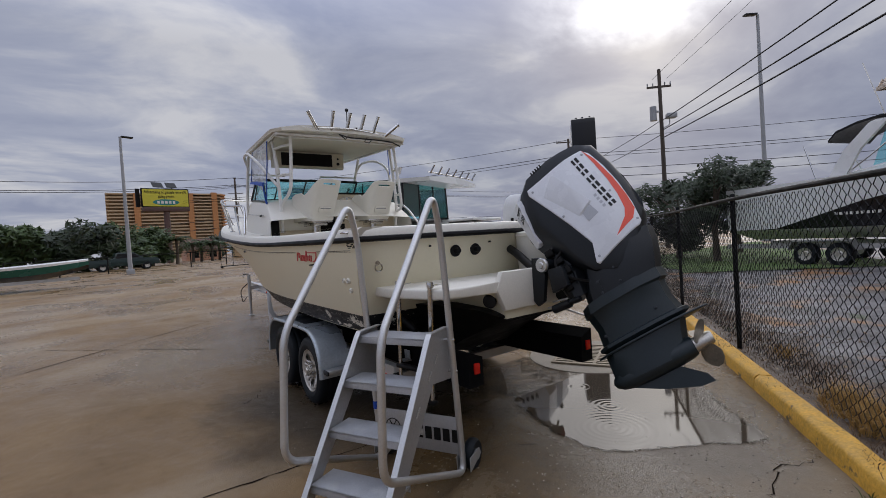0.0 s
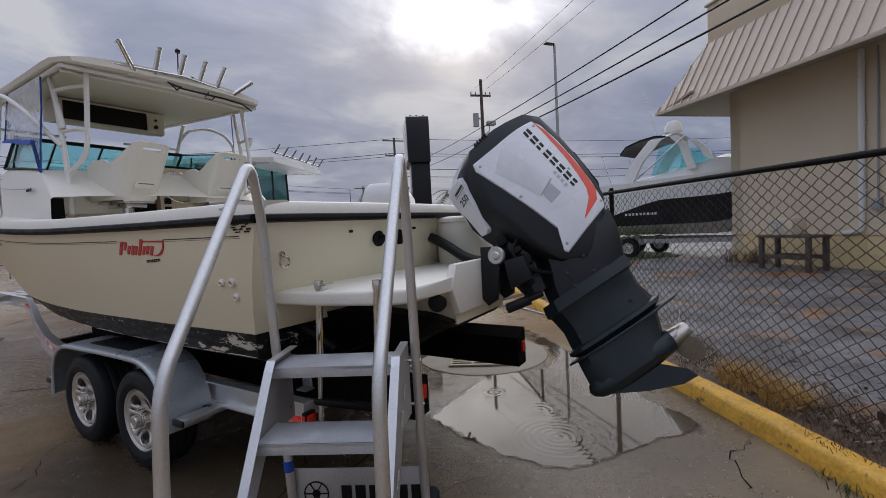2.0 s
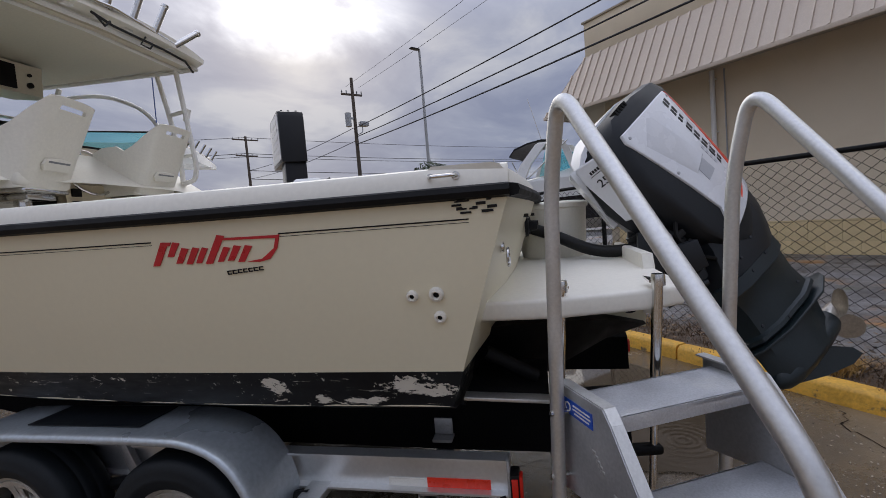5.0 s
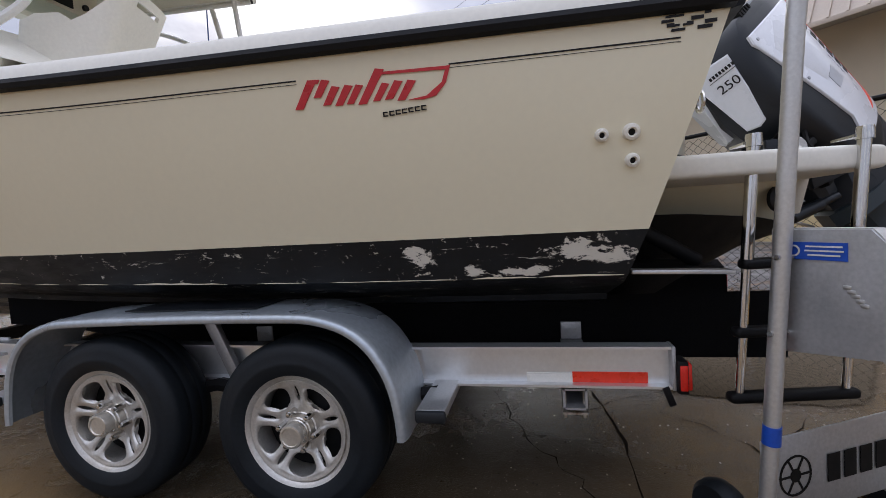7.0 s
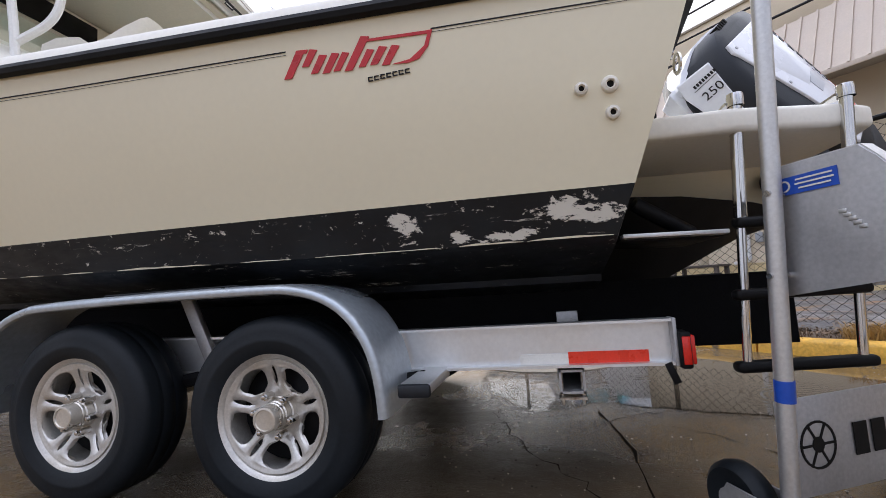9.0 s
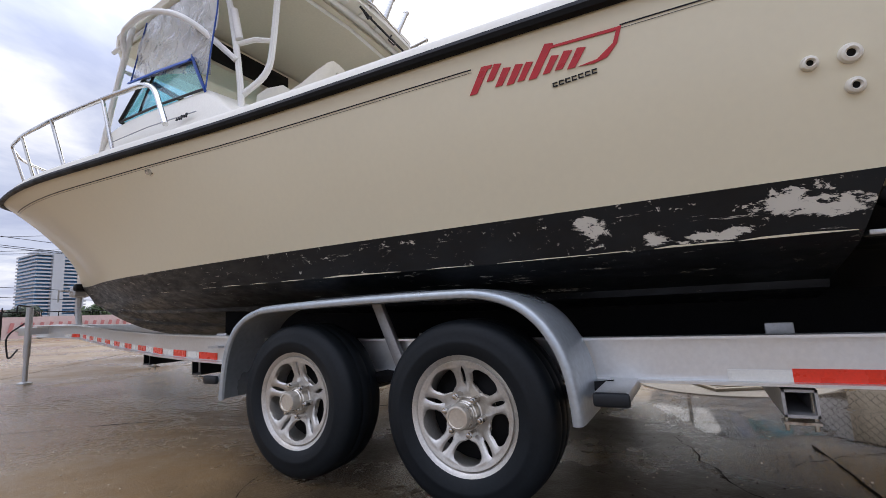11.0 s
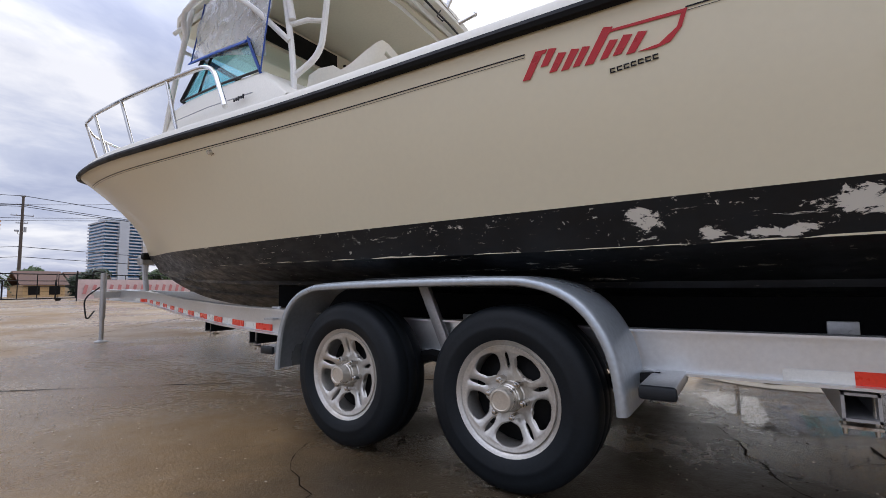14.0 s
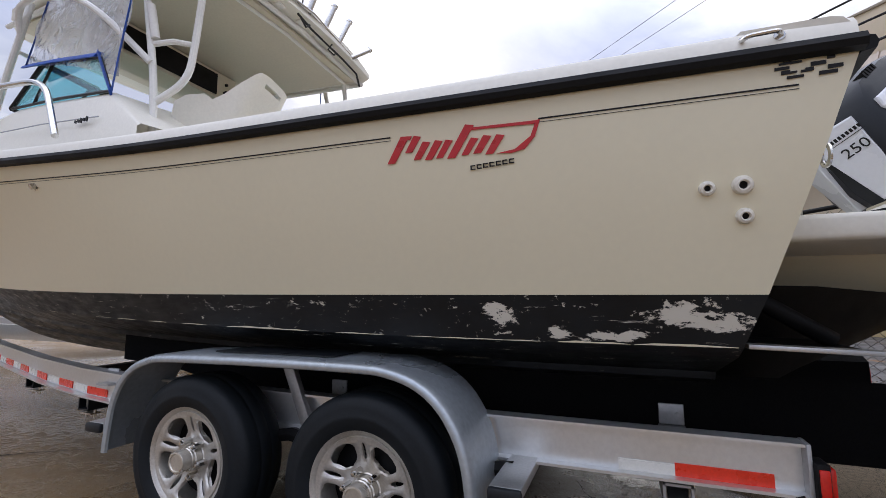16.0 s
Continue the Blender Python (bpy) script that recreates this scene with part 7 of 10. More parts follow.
def lot_material():
    """Old asphalt behind the fence with leaf litter and orange straw."""
    m = bpy.data.materials.new("old_lot_asphalt")
    m.use_nodes = True
    nt = m.node_tree
    n, L = nt.nodes.new, nt.links.new
    b = nt.nodes["Principled BSDF"]
    tc = n("ShaderNodeTexCoord")
    last = None
    layers = [(0.9, (0.092, 0.088, 0.088), (0.185, 0.178, 0.178), 0.42, 0.6), (0.75, None, (0.30, 0.145, 0.045), 0.54, 0.61), (1.3, None, (0.055, 0.075, 0.025), 0.63, 0.70), (2.2, None, (0.05, 0.036, 0.026), 0.55, 0.66), (40, None, (0.26, 0.22, 0.18), 0.64, 0.70), (28, None, (0.04, 0.03, 0.022), 0.60, 0.68)]
    for sc, a, c, lo, hi in layers:
        mp = n("ShaderNodeMapping"); L(tc.outputs["Object"], mp.inputs[0]); mp.inputs["Location"].default_value = (sc * 3.1, sc * 1.7, 0)
        t = n("ShaderNodeTexNoise"); L(mp.outputs[0], t.inputs["Vector"]); t.inputs["Scale"].default_value, t.inputs["Detail"].default_value, t.inputs["Roughness"].default_value = sc, 8, 0.65
        r = n("ShaderNodeMapRange"); L(t.outputs["Fac"], r.inputs[0]); r.inputs["From Min"].default_value, r.inputs["From Max"].default_value = lo, hi
        x = n("ShaderNodeMix"); x.data_type = "RGBA"; L(r.outputs[0], x.inputs[0])
        if a:
            x.inputs[6].default_value = (*a, 1)
        else:
            L(last, x.inputs[6])
        x.inputs[7].default_value = (*c, 1)
        last = x.outputs[2]
    dp = n("ShaderNodeVectorMath"); dp.operation = "DOT_PRODUCT"; L(tc.outputs["Object"], dp.inputs[0]); dp.inputs[1].default_value = (0.6, -0.8, 0)
    ln = n("ShaderNodeTexNoise"); L(tc.outputs["Object"], ln.inputs["Vector"]); ln.inputs["Scale"].default_value, ln.inputs["Detail"].default_value, ln.inputs["Roughness"].default_value = 1.8, 10, 0.75
    la = n("ShaderNodeMath"); la.operation = "MULTIPLY_ADD"; L(ln.outputs["Fac"], la.inputs[0]); la.inputs[1].default_value = -2.4; L(dp.outputs["Value"], la.inputs[2])
    lr = n("ShaderNodeMapRange"); L(la.outputs[0], lr.inputs[0]); lr.inputs["From Min"].default_value, lr.inputs["From Max"].default_value, lr.inputs["To Min"].default_value, lr.inputs["To Max"].default_value = 1.55, 1.95, 1.0, 0.0
    lc = n("ShaderNodeTexNoise"); L(tc.outputs["Object"], lc.inputs["Vector"]); lc.inputs["Scale"].default_value, lc.inputs["Detail"].default_value, lc.inputs["Roughness"].default_value = 60, 6, 0.75
    lcr = n("ShaderNodeValToRGB"); L(lc.outputs["Fac"], lcr.inputs[0])
    lcr.color_ramp.elements[0].position, lcr.color_ramp.elements[0].color = 0.38, (0.022, 0.014, 0.009, 1)
    lcr.color_ramp.elements[1].position, lcr.color_ramp.elements[1].color = 0.66, (0.17, 0.105, 0.06, 1)
    lm_ = n("ShaderNodeMix"); lm_.data_type = "RGBA"; L(lr.outputs[0], lm_.inputs[0]); L(last, lm_.inputs[6]); L(lcr.outputs[0], lm_.inputs[7])
    last = lm_.outputs[2]
    L(last, b.inputs["Base Color"])
    wr = n("ShaderNodeMapRange"); L(ln.outputs["Fac"], wr.inputs[0]); wr.inputs["From Min"].default_value, wr.inputs["From Max"].default_value, wr.inputs["To Min"].default_value, wr.inputs["To Max"].default_value = 0.35, 0.6, 0.28, 0.7
    L(wr.outputs[0], b.inputs["Roughness"])
    bp = n("ShaderNodeBump"); bp.inputs["Strength"].default_value, bp.inputs["Distance"].default_value = 0.9, 0.012
    L(t.outputs["Fac"], bp.inputs["Height"]); L(bp.outputs[0], b.inputs["Normal"])
    return m


def water_material():
    m = bpy.data.materials.new("puddle_water")
    m.use_nodes = True
    nt = m.node_tree
    n, L = nt.nodes.new, nt.links.new
    b = nt.nodes["Principled BSDF"]
    b.inputs["Base Color"].default_value = (0.075, 0.058, 0.04, 1)
    b.inputs["Roughness"].default_value = 0.04
    b.inputs["Specular IOR Level"].default_value = 0.42
    tc = n("ShaderNodeTexCoord")
    total = None
    for cx, cy, rad in ((0.42, -0.72, 0.42), (1.02, 0.05, 0.14), (0.80, -0.45, 0.20)):
        v = n("ShaderNodeVectorMath"); v.operation = "SUBTRACT"; L(tc.outputs["Object"], v.inputs[0]); v.inputs[1].default_value = (cx, cy, 0)
        s = n("ShaderNodeVectorMath"); s.operation = "MULTIPLY"; L(v.outputs[0], s.inputs[0]); s.inputs[1].default_value = (1, 1, 0)
        l = n("ShaderNodeVectorMath"); l.operation = "LENGTH"; L(s.outputs[0], l.inputs[0])
        w = n("ShaderNodeMath"); w.operation = "MULTIPLY"; L(l.outputs["Value"], w.inputs[0]); w.inputs[1].default_value = 118.0
        si = n("ShaderNodeMath"); si.operation = "SINE"; L(w.outputs[0], si.inputs[0])
        f = n("ShaderNodeMapRange"); L(l.outputs["Value"], f.inputs[0]); f.inputs["From Min"].default_value, f.inputs["From Max"].default_value, f.inputs["To Min"].default_value, f.inputs["To Max"].default_value = rad * 0.55, rad, 1.0, 0.0
        g = n("ShaderNodeMath"); g.operation = "MULTIPLY"; L(si.outputs[0], g.inputs[0]); L(f.outputs[0], g.inputs[1])
        if total is None:
            total = g.outputs[0]
        else:
            a = n("ShaderNodeMath"); a.operation = "ADD"; L(total, a.inputs[0]); L(g.outputs[0], a.inputs[1]); total = a.outputs[0]
    bp = n("ShaderNodeBump"); bp.inputs["Strength"].default_value, bp.inputs["Distance"].default_value = 0.4, 0.0006
    L(total, bp.inputs["Height"]); L(bp.outputs[0], b.inputs["Normal"])
    # the shallow rim breaks up over the rough concrete
    at_ = n("ShaderNodeAttribute"); at_.attribute_name = "film"
    nz = n("ShaderNodeTexNoise"); L(tc.outputs["Object"], nz.inputs["Vector"]); nz.inputs["Scale"].default_value, nz.inputs["Detail"].default_value, nz.inputs["Roughness"].default_value = 9.0, 9, 0.75
    sm = n("ShaderNodeMath"); sm.operation = "ADD"; L(at_.outputs["Fac"], sm.inputs[0]); L(nz.outputs["Fac"], sm.inputs[1])
    mr = n("ShaderNodeMapRange"); L(sm.outputs[0], mr.inputs[0]); mr.inputs["From Min"].default_value, mr.inputs["From Max"].default_value = 0.80, 1.10
    L(mr.outputs[0], b.inputs["Alpha"])
    return m


YARD, LOT, WATERM = yard_material(), lot_material(), water_material()
CRACK = shader("crack_dark", (0.014, 0.010, 0.007), 0.95, vary=0.3, scale=20, fine=90, spec=0.05)
GRASS = shader("lawn", (0.085, 0.14, 0.03), 0.8, vary=0.35, scale=1.5, fine=40, bump=0.4, second=(0.14, 0.12, 0.05), amount=0.35)
STRAW = shader("dry_straw", (0.42, 0.25, 0.07), 0.8, vary=0.3, scale=9, fine=60)
TWIG = shader("brown_twigs", (0.13, 0.082, 0.045), 0.9, vary=0.3, scale=9, fine=60)
RUST = shader("rusty_iron", (0.085, 0.05, 0.035), 0.8, vary=0.3, scale=9, fine=60, bump=0.2)

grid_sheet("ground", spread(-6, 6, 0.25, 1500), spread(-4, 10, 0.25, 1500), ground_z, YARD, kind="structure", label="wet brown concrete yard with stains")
bm = B()
rows = [[bm.verts.new(kp(-30 + 70 * i / 60, 2.27 + 57.7 * (j / 30) ** 2, 0.10 + 0.02 * noise.noise(kp(i, j)) + 0.02)) for i in range(61)] for j in range(31)]
skin(bm, rows, False)
solo("lot_surface", bm, LOT, "old asphalt lot with leaf litter and orange straw", kind="structure", smooth=60)
# grass beyond the fence
bm = B()
rows = []
for i in range(25):
    rows.append([bm.verts.new(kp(10.6 + i * 0.9, 3.4 + 5.6 * j / 12 * (1 + 0.02 * i) + (0.25 * math.sin(i * 1.7) if j in (0, 12) else 0), 0.145 + 0.015 * noise.noise(Vector((i * 0.7, j * 0.9, 0))))) for j in range(13)])
skin(bm, rows, False)
solo("lawn", bm, GRASS, "patch of mown grass", kind="structure", smooth=60)


def blades(name, spots, mat, label, count, h, spread_, width=0.004):
    random.seed(hash(name) % 7 + len(spots))
    vs, fs = [], []
    for (x, y, z) in spots:
        for _ in range(count):
            a = random.uniform(0, 6.283)
            r = spread_ * math.sqrt(random.random())
            bx, by = x + r * math.cos(a), y + r * math.sin(a)
            hh = h * random.uniform(0.4, 1.1)
            lx, ly = random.gauss(0, 0.5) * hh, random.gauss(0, 0.5) * hh
            w = width * random.uniform(0.6, 1.4)
            ca, sa = math.cos(a) * w, math.sin(a) * w
            i = len(vs)
            vs += [(bx - sa, by + ca, z), (bx + sa, by - ca, z), (bx + lx * 0.5 + sa * 0.7, by + ly * 0.5 - ca * 0.7, z + hh * 0.65), (bx + lx * 0.5 - sa * 0.7, by + ly * 0.5 + ca * 0.7, z + hh * 0.65), (bx + lx * 1.3, by + ly * 1.3, z + hh * 0.85)]
            fs += [(i, i + 1, i + 2, i + 3), (i + 3, i + 2, i + 4)]
    me = bpy.data.meshes.new(name)
    me.from_pydata(vs, [], fs)
    me.materials.append(mat)
    return tagged(new(name, me), label, "plants", kind="stuff")


random.seed(3)
blades("grass_blades", [tuple(kp(random.uniform(10.8, 26), random.uniform(3.6, 9.0), 0.14)) for _ in range(260)], GRASS, "short green grass blades", 26, 0.09, 0.45)
blades("dry_grass", [tuple(kp(0.12 + random.uniform(-0.35, 0.35), 2.46 + random.uniform(-0.05, 0.14), 0.11)) for _ in range(15)] + [tuple(kp(random.uniform(-4, 5), random.uniform(2.4, 2.9), 0.11)) for _ in range(5)], STRAW, "dry orange grass tufts by the kerb", 90, 0.17, 0.13, 0.003)
blades("twig_litter", [tuple(kp(random.uniform(-4.5, 6), random.uniform(2.34, 2.8), 0.125)) for _ in range(120)], TWIG, "brown twigs and leaf litter", 60, 0.05, 0.24, 0.003)
blades("green_weeds", [tuple(kp(p, q, z)) for p, q, z in ((-1.02, 2.10, 0.0), (-0.92, 2.09, 0.0), (-2.1, 2.62, 0.11), (-1.9, 2.7, 0.11), (3.0, 2.5, 0.11), (-3.2, 2.6, 0.11))], LEAF, "green weeds in the kerb joint", 30, 0.075, 0.09, 0.003)

def grit(name, areas, mat, label):
    """Small angular stones strewn over stretches of the yard: (x, y, half x, half y, count, size)."""
    rnd = random.Random(21)
    vs, fs = [], []
    for x, y, hx, hy, count, size in areas:
        for _ in range(count):
            px, py = rnd.gauss(x, hx), rnd.gauss(y, hy)
            r = size * rnd.uniform(0.4, 1.5)
            z = ground_z(px, py) + r * 0.3
            a = rnd.uniform(0, 6.283)
            i = len(vs)
            for k in range(4):
                q = a + k * 1.5708 + rnd.uniform(-0.3, 0.3)
                vs.append((px + r * math.cos(q), py + r * math.sin(q), z))
            vs += [(px, py, z + r * rnd.uniform(0.5, 0.9)), (px, py, z - r * 0.5)]
            for k in range(4):
                fs += [(i + k, i + (k + 1) % 4, i + 4), (i + (k + 1) % 4, i + k, i + 5)]
    me = bpy.data.meshes.new(name)
    me.from_pydata(vs, [], fs)
    me.materials.append(mat)
    return tagged(new(name, me), label, "gravel", kind="stuff")


def leaf_litter(count):
    """Fallen leaves lying every way behind the kerb, thickest beside it."""
    rnd = random.Random(31)
    vs, fs = [], []
    for _ in range(count):
        p, q = rnd.uniform(-5.5, 9), 2.36 + abs(rnd.gauss(0, 0.75))
        c = kp(p, q, 0.13 + rnd.uniform(0.0, 0.03))
        a, r = rnd.uniform(0, 6.283), rnd.uniform(0.012, 0.034)
        d, e = Vector((math.cos(a), math.sin(a), rnd.uniform(-0.5, 0.5))) * r, Vector((-math.sin(a), math.cos(a), rnd.uniform(-0.5, 0.5))) * r * 0.5
        i = len(vs)
        vs += [tuple(c - d), tuple(c + e), tuple(c + d), tuple(c - e)]
        fs.append((i, i + 1, i + 2, i + 3))
    me = bpy.data.meshes.new("leaf_litter")
    me.from_pydata(vs, [], fs)
    me.materials.append(FALLEN)
    return tagged(new("leaf_litter", me), "brown fallen leaves behind the kerb", "leaves", kind="stuff")


def fallen_leaf():
    m = bpy.data.materials.new("fallen_leaf")
    m.use_nodes = True
    n, L = m.node_tree.nodes.new, m.node_tree.links.new
    b = m.node_tree.nodes["Principled BSDF"]
    g = n("ShaderNodeNewGeometry")
    r = n("ShaderNodeValToRGB"); L(g.outputs["Random Per Island"], r.inputs[0])
    r.color_ramp.elements[0].color = (0.018, 0.012, 0.008, 1)
    r.color_ramp.elements[1].color = (0.30, 0.20, 0.11, 1)
    k = r.color_ramp.elements.new(0.6); k.color = (0.075, 0.045, 0.024, 1)
    L(r.outputs[0], b.inputs["Base Color"])
    b.inputs["Roughness"].default_value = 0.55
    return m


FALLEN = fallen_leaf()
leaf_litter(5200)
PEBBLE = shader("pale_pebble", (0.40, 0.35, 0.28), 0.7, vary=0.4, scale=40, fine=200)
BITS = shader("dark_leaf_bits", (0.03, 0.022, 0.015), 0.8, vary=0.4, scale=40, fine=200)
grit("loose_grit", [(-1.9, 3.4, 0.7, 0.9, 220, 0.004), (-1.5, 4.6, 0.6, 0.5, 300, 0.005), (-0.6, 0.7, 0.5, 0.4, 80, 0.004), (0.1, -1.6, 0.9, 0.35, 420, 0.006), (-1.0, -0.9, 0.9, 0.6, 260, 0.005)], PEBBLE, "pale grit and small stones on the concrete")
grit("leaf_bits", [(-1.9, 3.6, 0.8, 1.2, 70, 0.004), (-0.2, 0.8, 0.6, 0.35, 120, 0.0045), (0.4, -1.7, 0.9, 0.3, 140, 0.0045), (1.4, 0.9, 0.6, 0.4, 60, 0.005)], BITS, "dark leaf bits strewn on the wet concrete")

# kerb
random.seed(12)
for k in range(9):
    p0 = -8.2 + k * 3.05
    bm = B()
    n = 14
    secs = []
    for i in range(n + 1):
        p = p0 + 3.03 * i / n
        j = [random.uniform(-0.006, 0.006) for _ in range(5)]
        secs.append([kp(p, 2.12 + j[0], -0.05), kp(p, 2.128 + j[1], 0.105 + j[2]), kp(p, 2.145, 0.128 + j[3]), kp(p, 2.165, 0.136 + j[4]), kp(p, 2.27, 0.138 + j[3]), kp(p, 2.285, 0.12), kp(p, 2.285, -0.05)])
    loft(bm, secs)
    solo("kerb", bm, YELLOW, "worn yellow painted concrete kerb", kind="structure", smooth=50)

# puddle
out = [(0.55, 1.10), (0.30, 0.98), (0.09, 0.84), (0.12, 0.60), (0.28, 0.42), (0.22, 0.18), (0.12, -0.10), (-0.02, -0.45), (-0.05, -0.78), (0.10, -1.02), (0.34, -1.18), (0.62, -1.38), (0.86, -1.58), (1.02, -1.66), (1.18, -1.50), (1.40, -1.22), (1.66, -0.98), (1.95, -0.72), (2.35, -0.40), (2.8, -0.02), (3.3, 0.42), (3.6, 0.85), (3.35, 1.1), (3.0, 0.95), (2.86, 0.5), (2.6, 0.10), (2.2, -0.12), (1.85, -0.14), (1.62, 0.1), (1.5, 0.6), (1.6, 1.0), (1.55, 1.32), (1.22, 1.30), (0.85, 1.24)]
random.seed(4)
ring = []
for (a, b), (c, d) in zip(out, out[1:] + out[:1]):
    for t in range(5):
        ring.append((lerp(a, c, t / 5) + random.gauss(0, 0.012), lerp(b, d, t / 5) + random.gauss(0, 0.012)))


def inside(x, y):
    """Distance to the puddle's outline, positive inside it."""
    odd, best = False, 9.0
    for (ax, ay), (bx, by) in zip(ring, ring[1:] + ring[:1]):
        if (ay > y) != (by > y) and x < ax + (y - ay) / (by - ay) * (bx - ax):
            odd = not odd
        t = min(1, max(0, ((x - ax) * (bx - ax) + (y - ay) * (by - ay)) / max(1e-9, (bx - ax) ** 2 + (by - ay) ** 2)))
        best = min(best, math.hypot(x - ax - t * (bx - ax), y - ay - t * (by - ay)))
    return best if odd else -best


bm = B()
film = bm.verts.layers.float.new("film")
STEP_ = 0.06
cells = {}
for gx in range(-4, 64):
    for gy in range(-30, 22):
        cells[gx, gy] = inside(gx * STEP_, gy * STEP_)
spots = {}
for (gx, gy), d in cells.items():
    quad = [(gx, gy), (gx + 1, gy), (gx + 1, gy + 1), (gx, gy + 1)]
    if all(q in cells for q in quad) and max(cells[q] for q in quad) > 0:
        for q in quad:
            if q not in spots:
                spots[q] = bm.verts.new((q[0] * STEP_, q[1] * STEP_, 0.005))
                spots[q][film] = min(1.0, max(-0.5, cells[q] / 0.11)) if q[1] * STEP_ < 0.3 else min(0.42, max(-0.5, cells[q] / 0.2))
        bm.faces.new([spots[q] for q in quad])
solo("puddle", bm, WATERM, "shallow rain puddle with ripple rings", kind="structure", smooth=0)

# cracks and joints
def crack(pts, w, jitter=0.011, name="crack", step=0.06):
    random.seed(int(abs(pts[0][0] * 91 + pts[0][1] * 57)))
    line = []
    for a, b in zip(pts, pts[1:]):
        a, b = Vector(a), Vector(b)
        n = max(2, int((b - a).length / step))
        for i in range(n):
            p = a.lerp(b, i / n)
            line.append(p + Vector((random.gauss(0, jitter), random.gauss(0, jitter))))
    line.append(Vector(pts[-1]))
    bm = B()
    L_, R_ = [], []
    for i, p in enumerate(line):
        d = (line[min(i + 1, len(line) - 1)] - line[max(i - 1, 0)]).normalized()
        nn = Vector((-d.y, d.x)) * w * random.uniform(0.12, 1.15) * 0.42
        L_.append(bm.verts.new((p.x + nn.x, p.y + nn.y, ground_z(p.x, p.y) + 0.0035)))
        R_.append(bm.verts.new((p.x - nn.x, p.y - nn.y, ground_z(p.x, p.y) + 0.0035)))
    skin(bm, [L_, R_], False)
    solo(name, bm, CRACK, "dark joint in the concrete" if name == "joint" else "dark crack in the concrete", kind="structure", smooth=0)


crack([(-9, 0.9), (-2.55, 6.72), (-1.59, 7.5), (0.11, 9.19), (5, 14)], 0.03, 0.004, "joint", 0.3)
crack([(-4.6, 8.2), (-1.54, 4.97), (-0.4, 3.77), (0.9, 2.4)], 0.024, 0.004, "joint", 0.2)
crack([(-6, 0.75), (-2.28, 0.48), (-1.68, 0.45), (-0.8, 0.36), (-0.33, 0.36), (0.18, 0.43)], 0.022, 0.010, "joint", 0.1)
crack([(-9, 17), (-2, 13.2), (6, 8.2)], 0.025, 0.004, "joint", 0.3)
crack([(-0.75, -0.25), (-0.42, -0.33), (-0.12, -0.55)], 0.008)
crack([(0.16, 1.02), (-0.46, 0.80), (-0.79, 0.58), (-1.1, 0.45)], 0.009, 0.014)
crack([(-0.15, 0.55), (0.1, 0.25), (0.2, 0.0)], 0.008)
crack([(-0.1, 0.1), (-0.21, -0.02), (-0.44, -0.17), (-0.7, -0.2)], 0.010, 0.012)
crack([(0.1, -1.9), (0.55, -1.75), (0.9, -1.85)], 0.012, 0.03)
crack([(-1.2, 2.6), (-1.32, 2.55), (-1.42, 2.46), (-1.55, 2.2), (-1.7, 2.1)], 0.008, 0.012)
crack([(-1.25, 1.0), (-1.5, 1.05), (-1.8, 0.9)], 0.006)
crack([(-4.6, 2.2), (-4.0, 3.1), (-4.2, 4.4), (-3.9, 5.2)], 0.008)
crack([(0.3, -2.2), (-0.3, -1.7), (-0.9, -1.6), (-1.4, -1.1)], 0.010)

# storm drain
DX, DY = 2.05, 0.655
drain = thing("storm_drain", (DX, DY, 0.0), "round concrete storm drain with slotted iron grate", "drain")
bm = B()
turned(bm, [(0.0, 0.004), (0.30, 0.006), (0.70, 0.012), (0.738, 0.010), (0.748, -0.01)], Matrix.Translation((DX, DY, 0.0)), 64)
part("collar", bm, KERBC, drain, "pale concrete collar")
gr = Euler((0, 0, radians(-64))).to_matrix()


def grate_box(name, x, y, sx, sy, z, h, mat, parent, bevel=0.0):
    bm = B()
    box(bm, Vector((DX, DY, z)) + gr @ Vector((x, y, 0)), (sx, sy, h), gr, bevel)
    return part(name, bm, mat, parent)


pit = grate_box("grate_pit", 0, 0, 0.71, 0.93, 0.012, 0.006, DARKIN, drain)
gf = grate_box("grate_frame", 0, -0.455, 0.74, 0.05, 0.022, 0.022, IRON, drain, 0.004)
grate_box("grate_edge", 0, 0.455, 0.74, 0.05, 0.022, 0.022, IRON, gf, 0.004)
for x in (-0.352, -0.113, 0.113, 0.352):
    grate_box("grate_web", x, 0, 0.036, 0.86, 0.022, 0.022, IRON, gf, 0.004)
for i in range(12):
    for x in (-0.2325, 0.0, 0.2325):
        grate_box("grate_bar", x, -0.365 + i * 0.0665, 0.203, 0.034, 0.022, 0.018, IRON, gf)

# ---- chain-link fence ----
FQ, FTOP = 2.33, 1.83
fence = thing("chain_link_fence", tuple(kp(3, FQ)), "black chain-link fence with top rail", "fence")
for p in (-4.4, 1.99, 4.92, 7.87, 10.82, 13.77, 16.72, 19.67, 22.6):
    bm = B()
    rod(bm, kp(p, FQ, 0.0), kp(p, FQ, FTOP + 0.01), 0.026, 12)
    turned(bm, [(0.0, 0.035), (0.02, 0.03), (0.032, 0.0), (0.034, -0.03)], Matrix.Translation(kp(p, FQ, FTOP + 0.01)), 12)
    part("fence_post", bm, FENCEM, fence)
bm = B()
pts = []
for i in range(80):
    p = -7.5 + i * 0.4
    pts.append(kp(p, FQ - 0.035 + 0.006 * math.sin(p * 1.3), FTOP - 0.03 + 0.012 * math.sin(p * 0.9)))
tube(bm, pts, 0.021, 10)
part("top_rail", bm, FENCEM, fence)


